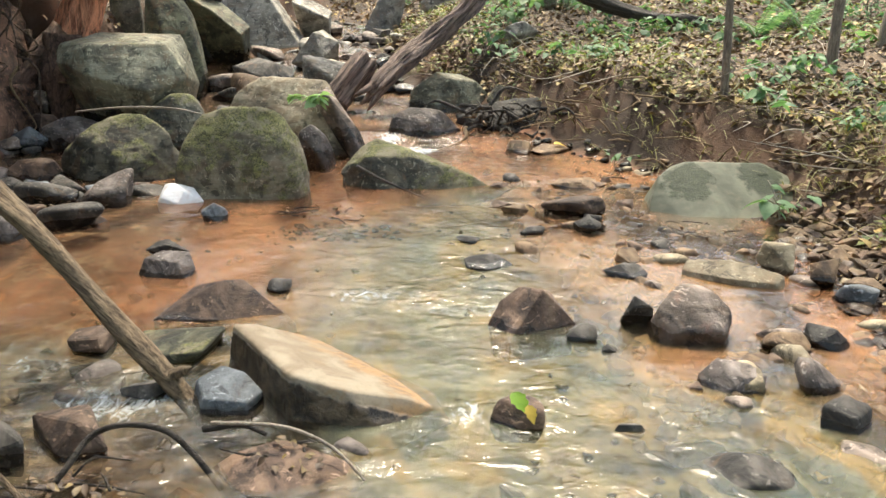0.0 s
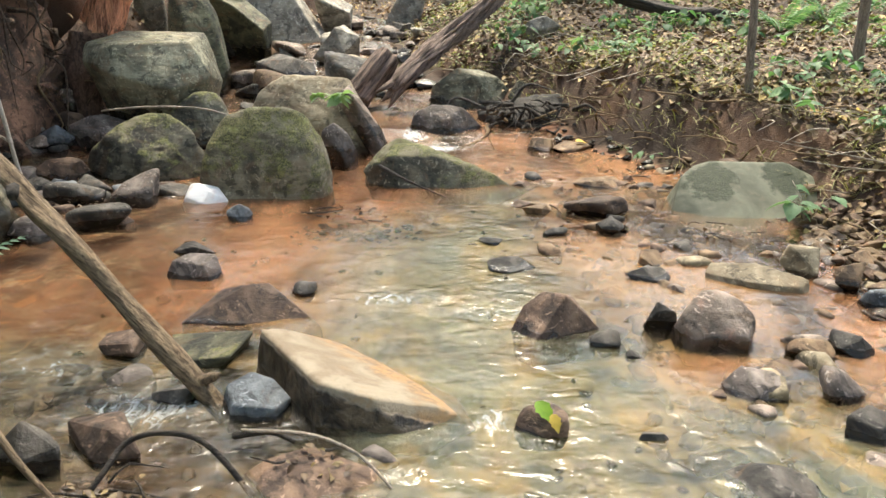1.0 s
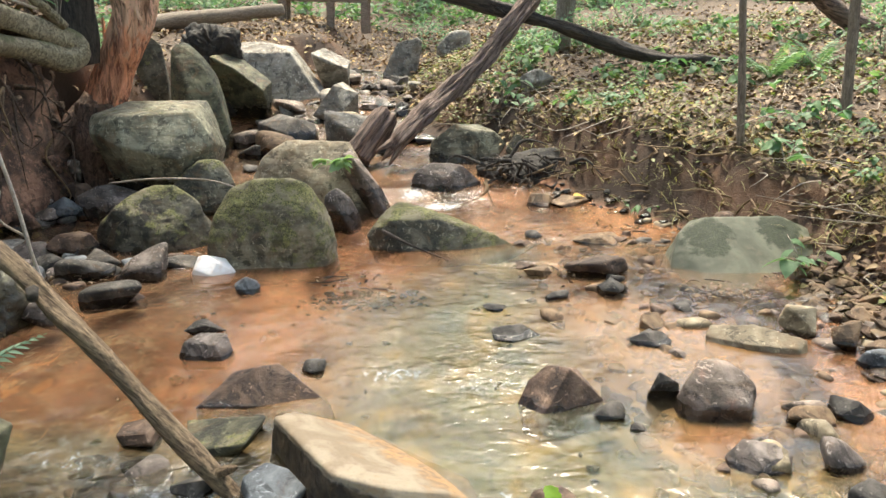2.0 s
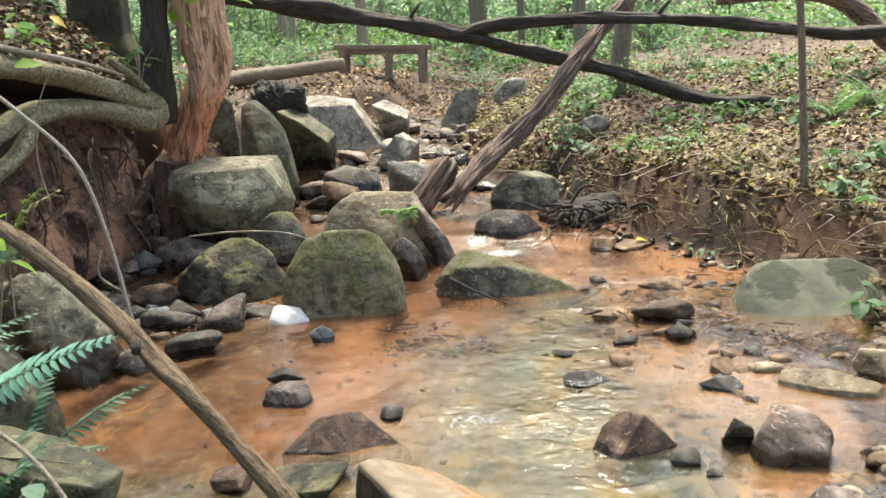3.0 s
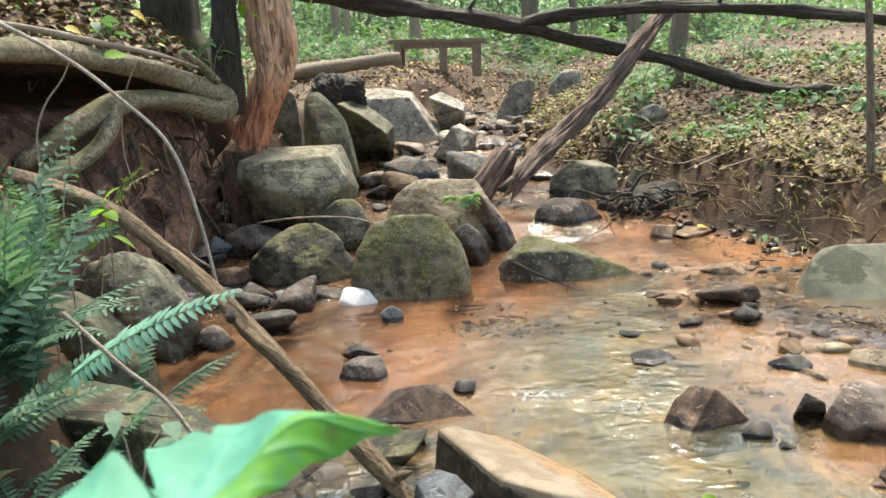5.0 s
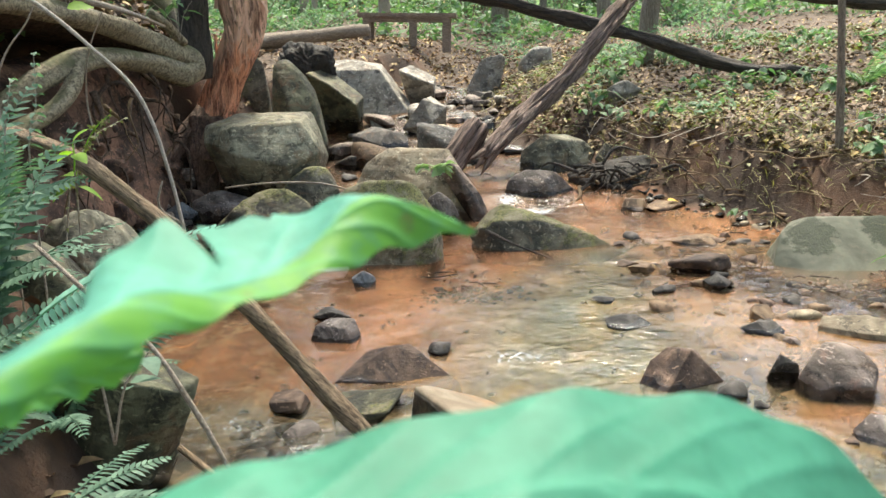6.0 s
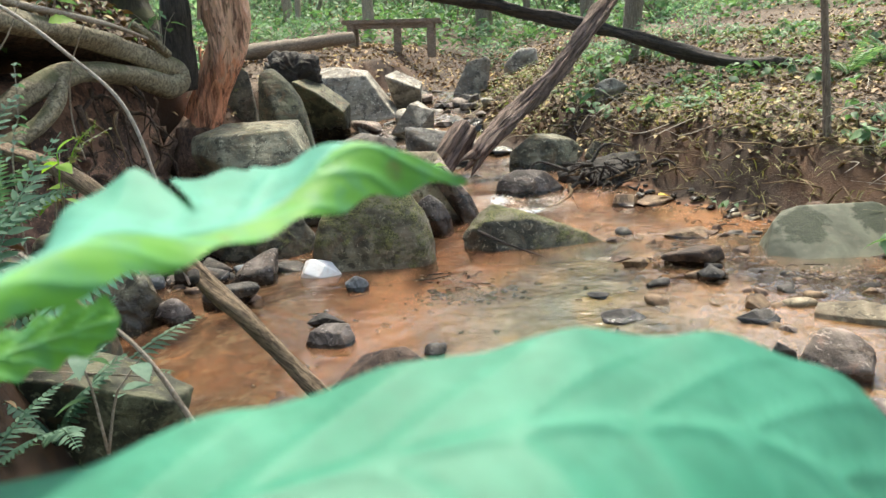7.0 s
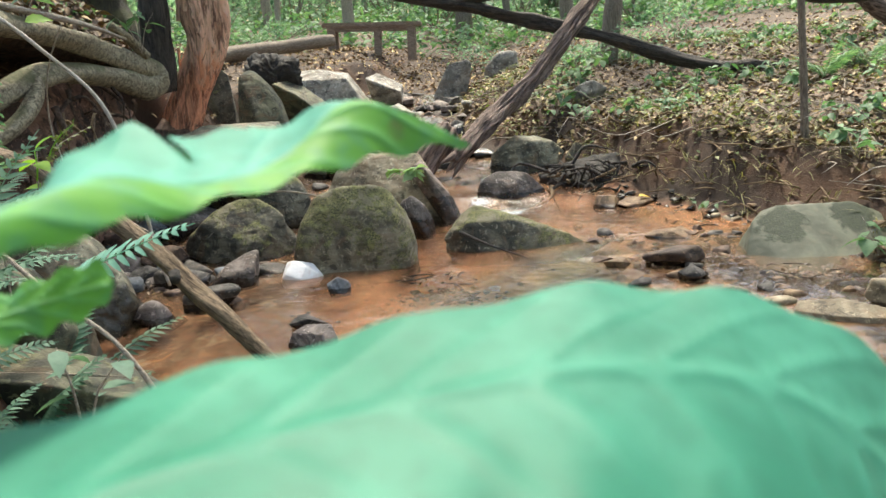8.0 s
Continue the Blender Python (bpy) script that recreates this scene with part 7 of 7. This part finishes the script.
def shoal(rng, n):
    return np.stack([-0.65 + rng.normal(size=n) * 0.16, 4.58 + rng.normal(size=n) * 0.09], 1)


def shore_l(rng, n):
    y = 4.2 + 3 * rng.rand(n)
    return np.stack([left_shore(y) + 0.1 + 1.0 * rng.rand(n), y], 1)


def climb(rng, n):
    y = 7.6 + 4.2 * rng.rand(n)
    u = rng.rand(n)
    return np.stack([left_shore(y) * (1 - u) + right_shore(y) * u, y], 1)


gravel(1300, 11, shore_r, ROCK_TAN, "tan and brown gravel along the shore", 0.014, 0.075)
gravel(900, 17, shore_r, ROCK_RED, "dark red-brown pebbles along the shore", 0.014, 0.06)
def bank_foot(rng, n):
    y = 5.2 + 1.6 * rng.rand(n)
    return np.stack([right_shore(y) - 0.05 + rng.normal(size=n) * 0.12, y], 1)


gravel(70, 19, bank_foot, ROCK_DARK, "dark wet gravel under the cut bank", 0.014, 0.06)
gravel(130, 18, shoal, ROCK_DARK, "low bank of dark wet gravel in midstream", 0.01, 0.035)
gravel(650, 12, bed_r, ROCK_TAN, "brown pebbles in the shallows", 0.02, 0.07)
gravel(150, 16, bed_all, ROCK_TAN, "silt-coated stones on the stream bed", 0.015, 0.05)
gravel(420, 13, shore_l, ROCK_DARK, "dark wet stones under the boulders", 0.02, 0.12)
gravel(260, 14, climb, ROCK_DARK, "dark wet cobbles in the stony climb", 0.03, 0.16)


# dry grass between the rocks beside the leaning log, and green cover over the bank
def log_grass(rng, n):
    return np.stack([rng.uniform(-0.75, 0.2, n), rng.uniform(8.4, 10.8, n)], 1)


tagged(new("grass", mesh_of("grass", *grass(60, 28, log_grass), LEAF_GRASS)), "tufts of dry grass between the rocks", "grass", kind="stuff")


def groundcover(n, seed):
    """Small seedlings and creeping leaves in patches over the bank."""
    rng = np.random.RandomState(seed)
    pts = on_right(rng, n)
    pts = pts[fbm(pts * 1.6, 24, 3) > 0.02]
    m = len(pts)
    at = np.stack([pts[:, 0], pts[:, 1], ground_height(pts[:, 0], pts[:, 1]) + 0.02 + 0.07 * rng.rand(m)], 1)
    return scatter(leaf_shape(1, 0.65, 0.15, 0.25, 2), at, rng.uniform(0.025, 0.065, m), rng.uniform(0, 6.28, m), rng.normal(size=m) * 0.3, rng.normal(size=m) * 0.3)


tagged(new("groundcover", mesh_of("groundcover", *groundcover(17000, 29), LEAF_COVER)), "patches of small yellow-green groundcover on the bank", "groundcover", kind="stuff")


def fallen_leaf(label, at, size, yaw, mat, pitch=0.0, roll=0.2, name="fallen_leaf"):
    v, f = leaf_shape(size, size * 0.6, 0.3, 0.25, 8)
    v[:, 1] *= 1 + 0.15 * np.sin(v[:, 0] / size * 22)
    ob = new(name, mesh_of(name, turned(v - (size / 2, 0, 0), yaw, pitch, roll, np.zeros(3)), f, mat))
    ob.location = at
    return tagged(ob, label, "leaf")


fallen_leaf("bright green leaf stuck on the red stone", (0.255, 2.235, 0.088), 0.085, -0.9, LEAF_SPRIG, 0.35, 0.3)
fallen_leaf("yellow edge of a leaf on the red stone", (0.285, 2.195, 0.07), 0.06, -1.2, LEAF_YELLOW, 0.6, 0.2)
fallen_leaf("pale yellow leaf lying at the pool edge", (0.945, 6.38, 0.185), 0.11, 0.3, LEAF_YELLOW)
fallen_leaf("yellow fallen leaf on the bank", (2.63, 5.39, gz1(2.63, 5.39) + 0.03), 0.12, 0.5, LEAF_YELLOW)
fallen_leaf("orange autumn leaf on the root bank", (-3.28, 5.6, 2.12), 0.13, 0.4, LEAF_YELLOW, 0.5, 0.6, "autumn_leaf")
fallen_leaf("orange autumn leaf on the root bank", (-3.401, 4.9, 2.0), 0.11, 0.1, LEAF_YELLOW, 0.3, 0.6, "autumn_leaf")
fallen_leaf("lime yellow leaf caught on the upper root", (-2.93, 4.55, 1.8), 0.15, 0.5, LEAF_SPRIG, -0.2, 0.7, "autumn_leaf")
rng = np.random.RandomState(41)
herb("plant", "pale leafy seedling on the root bank", "plant", LEAF_GREEN, (-3.35, 5.15, 1.85), rng, 10, 0.12, 0.35, 0.1, "", 3)
herb("plant", "dark leafy herb beside the old trunk", "plant", LEAF_GREEN, (-3.15, 6.5, 1.65), rng, 14, 0.13, 0.35, 0.16, "", 4)
goldenrod = thing("plant", (-2.13, 2.95, 1.08), "slender yellow-green flower spike by the dead branch", "plant")
v, f = tube([(0, 0, -0.08), (0.0, 0.0, 0.03), (0.06, 0, 0.12), (0.13, 0, 0.17)], [0.004, 0.0035, 0.003, 0.0015], 6, 3, 0.05, 0.02)
part("stalk", mesh_of("stalk", v, f, LEAF_SPRIG), goldenrod)
c, _ = curve_points([(0.0, 0, 0.02), (0.06, 0, 0.12), (0.13, 0, 0.17)], [0, 0, 0], 0.004)
n = len(c)
part("flower_spike", mesh_of("flower_spike", *scatter(leaf_shape(1, 0.6, 0.2, 0.2, 2), c + rng.normal(size=(n, 3)) * 0.006, rng.uniform(0.015, 0.03, n), rng.uniform(0, 6.28, n), rng.normal(size=n) * 0.6, rng.normal(size=n)), LEAF_COVER), goldenrod)


# wet drift of leaves and twigs at the near edge and along the slab
def drift(label, x, y, z, spread, n, seed):
    rng = np.random.RandomState(seed)
    at = np.stack([x + rng.normal(size=n) * spread, y + rng.normal(size=n) * spread * 0.6, z + 0.03 * rng.rand(n)], 1)
    lv = scatter(leaf_shape(1, 0.6, 0.4, 0.3, 3), at, rng.uniform(0.015, 0.042, n), rng.uniform(0, 6.28, n), rng.normal(size=n) * 0.3, rng.normal(size=n) * 0.3)
    top = thing("drift_debris", (0, 0, 0), label, "debris")
    part("leaves", mesh_of("leaves", *lv, LITTER_WET), top)
    tw = []
    for k in range(n // 8):
        p = at[k]
        d = np.array((rng.normal(), rng.normal() * 0.6, rng.normal() * 0.15)) * min(spread, 0.09)
        tw.append(tube([p, p + d * 0.5 + rng.normal(size=3) * 0.015, p + d], [0.004, 0.004, 0.002], 5, rng.randint(999), 0.1, 0.05))
    part("twigs", mesh_of("twigs", *joined(tw), WOOD_DARK), top)
    return top


drift("dark wet leaves and twigs caught at the edge", -0.98, 1.84, 0.0, 0.1, 60, 51)
drift("wet brown leaves caught on the flat rock", -0.42, 1.99, 0.02, 0.07, 26, 52)
drift("leaf scraps and gravel stranded in midstream", -0.65, 4.58, 0.05, 0.16, 50, 54)
drift("wet leaves stranded among the shallow stones", 0.8, 4.75, 0.07, 0.14, 50, 55)
drift("wet leaves along the gravel shore", 1.45, 4.25, 0.06, 0.16, 60, 56)
drift("wet leaves along the gravel shore", 1.3, 5.6, 0.1, 0.18, 60, 57)
drift("wet leaves lying under the boulders", -2.4, 4.7, 0.06, 0.2, 60, 58)

# ---- the two big leaves close by ----


def big_leaf_material(name, dark, light, through_light, translucent, rough, young=None, holed=1.0):
    g = Nodes(name)
    v = g.coord("Object")
    n1, n2 = g.noise(v, 14, 4, 0.6), g.noise(v, 70, 3, 0.6)
    vein = g.attr("vein")
    c = g.mix(g.step(n1, 0.35, 0.65), dark, light)
    # young: yellow-green of light shining through, painted onto one part of the leaf.
    if young:
        c = g.mix(g.attr("backlit"), c, young)
    c = g.mix(g.step(n2, 0.45, 0.65, 0, 0.4), c, tuple(0.72 * a for a in dark))
    c = g.mix(g.math("MULTIPLY", vein, 0.2), c, tuple(1.35 * a for a in light))
    spots = g.step(g.voronoi(v, 26), 0.2, 0.1)
    c = g.mix(g.math("MULTIPLY", spots, g.step(n1, 0.5, 0.6, 0, holed)), c, (0.12, 0.07, 0.035))
    nrm = g.bump(g.math("ADD", g.math("MULTIPLY", vein, 0.7), g.math("ADD", g.math("MULTIPLY", n1, 0.3), g.math("MULTIPLY", n2, 0.12))), 0.35, 0.008)
    g.done(c, rough, nrm, Specular_IOR_Level=0.3)
    tr = g.n("BsdfTranslucent")
    g.put(tr.inputs["Color"], g.mix(0.85, c, through_light))
    m = g.n("MixShader")
    m.inputs["Fac"].default_value = translucent
    g.t.links.new(g.bsdf.outputs[0], m.inputs[1])
    g.t.links.new(tr.outputs[0], m.inputs[2])
    g.t.links.new(m.outputs[0], g.out.inputs["Surface"])
    return g.mat


# Cyan base paints in sky sheen; the green stands for light shining through.
LEAF_RAGGED = big_leaf_material("ragged_waxy_leaf", (0.055, 0.24, 0.17), (0.09, 0.31, 0.24), (0.16, 0.44, 0.07), 0.24, 0.6, (0.08, 0.26, 0.03))
LEAF_BROAD = big_leaf_material("broad_waxy_leaf", (0.028, 0.18, 0.115), (0.055, 0.25, 0.17), (0.03, 0.4, 0.24), 0.28, 0.55, holed=0.0)


def loft(mat, rails, seed, along=70, across=26, ribs=9, wave=0.002, notches=(), turn_at=0.05):
    """A leaf swept between its far rim, its midrib or fold, and its near rim, with side veins and a part painted as lit
    from behind.
    """
    lines = []
    for r in rails:
        c, _ = curve_points(r, [0] * len(r), 0.004)
        s = np.r_[0, np.cumsum(np.linalg.norm(np.diff(c, axis=0), axis=1))]
        u = np.linspace(0, s[-1], along + 1)
        lines.append(np.stack([np.interp(u, s, c[:, k]) for k in range(3)], 1))
    a, b, c = lines
    w = np.linspace(-1, 1, across + 1)[None, :, None]
    fold = b[:, None] - 0.5 * (a[:, None] + c[:, None])
    v = 0.5 * (a[:, None] * (1 - w) + c[:, None] * (1 + w)) + fold * (1 - np.abs(w) ** 1.6)
    for at, wide, deep in notches:
        u = np.linspace(0, 1, along + 1)
        pull = deep * np.exp(-(((u - at) / wide) ** 2))[:, None, None] * np.clip(-w, 0, 1) ** 1.5
        v = v + (b[:, None] - v) * pull
    s, t = np.meshgrid(np.linspace(0, 1, along + 1), w[0, :, 0], indexing="ij")
    rib = np.exp(-(((s * ribs - np.abs(t) * 1.3) % 1 - 0.5) ** 2) / 0.02)
    vein = np.clip(rib * (1 - 0.5 * np.abs(t)) + np.exp(-(t**2) / 0.004), 0, 1)
    v = v + np.array((0, 0, 1.0)) * (wave * np.sin(s * 40 + seed) * np.abs(t) ** 2 - 0.0007 * rib)[..., None]
    q = (np.arange(along)[:, None] * (across + 1) + np.arange(across)).ravel()
    me = mesh_of("leaf", v.reshape(-1, 3) - PO, np.stack([q, q + 1, q + across + 2, q + across + 1], 1), mat)
    set_attr(me, "vein", vein.ravel())
    # Mask of the part coloured as if lit from behind.
    set_attr(me, "backlit", smooth01((t.ravel() - turn_at + 2.2 * np.maximum(0, s.ravel() - 0.6)) / 0.06))
    return me


PO = np.array((-0.62, 0.1, 0.25))
broad = thing("broad_leaved_plant", PO, "broad-leaved green plant with holed waxy leaves", "plant")
part("leaf", loft(LEAF_RAGGED, [
    [(-0.491, -0.069, 1.361), (-0.486, -0.025, 1.358), (-0.486, 0.019, 1.373), (-0.475, 0.055, 1.384), (-0.465, 0.076, 1.377), (-0.431, 0.110, 1.375), (-0.392, 0.110, 1.382), (-0.331, 0.142, 1.358)],
    [(-0.465, -0.101, 1.367), (-0.458, -0.055, 1.370), (-0.452, -0.019, 1.371), (-0.433, 0.017, 1.362), (-0.414, 0.055, 1.364), (-0.386, 0.093, 1.382), (-0.365, 0.113, 1.379), (-0.331, 0.142, 1.357)],
    [(-0.459, -0.112, 1.356), (-0.455, -0.081, 1.356), (-0.444, -0.044, 1.357), (-0.430, -0.007, 1.355), (-0.408, 0.031, 1.357), (-0.385, 0.065, 1.359), (-0.365, 0.099, 1.359), (-0.331, 0.142, 1.357)]], 3, 140, ribs=7, notches=((0.45, 0.018, 0.75), (0.2, 0.01, 0.3), (0.6, 0.012, 0.2))),
    broad, "ragged green leaf folded along its midrib")
part("leaf", loft(LEAF_RAGGED, [
    [(-0.579, 0.03, 1.303), (-0.554, 0.059, 1.309), (-0.53, 0.078, 1.315), (-0.512, 0.085, 1.317), (-0.506, 0.082, 1.306)],
    [(-0.577, 0.02, 1.292), (-0.552, 0.05, 1.3), (-0.53, 0.071, 1.303), (-0.51, 0.079, 1.307), (-0.506, 0.082, 1.306)],
    [(-0.573, 0.013, 1.28), (-0.549, 0.044, 1.289), (-0.531, 0.066, 1.29), (-0.51, 0.075, 1.297), (-0.506, 0.082, 1.305)]], 5, 40, 14, 6, turn_at=-1.2),
    broad, "smaller green leaf below the others")
part("leaf", loft(LEAF_BROAD, [
    [(-0.487, -0.089, 1.303), (-0.394, -0.024, 1.307), (-0.301, 0.023, 1.309), (-0.252, 0.043, 1.302), (-0.205, 0.06, 1.289), (-0.166, 0.07, 1.269), (-0.129, 0.077, 1.235), (-0.099, 0.077, 1.192)],
    [(-0.451, -0.13, 1.303), (-0.379, -0.078, 1.302), (-0.307, -0.041, 1.3), (-0.269, -0.025, 1.293), (-0.233, -0.012, 1.282), (-0.202, -0.003, 1.264), (-0.174, 0.002, 1.236), (-0.151, 0.002, 1.2)],
    [(-0.414, -0.175, 1.296), (-0.363, -0.138, 1.289), (-0.312, -0.11, 1.284), (-0.285, -0.099, 1.277), (-0.259, -0.09, 1.267), (-0.237, -0.084, 1.253), (-0.217, -0.08, 1.23), (-0.201, -0.08, 1.2)]], 7, 90, 40, 8),
    broad, "large broad green leaf with pale side veins")
for k, tip in enumerate(((-0.465, -0.101, 1.366), (-0.577, 0.02, 1.29), (-0.451, -0.13, 1.3))):
    v, f = tube(np.array([PO, np.add(tip, (-0.25, -0.05, -0.4)), np.add(tip, (-0.1, -0.03, -0.04)), tip]) - PO, [0.009, 0.007, 0.005, 0.004], 8, k, 0.04, 0.04)
    part("leaf_stalk", mesh_of("leaf_stalk", v, f, LEAF_SPRIG), broad)
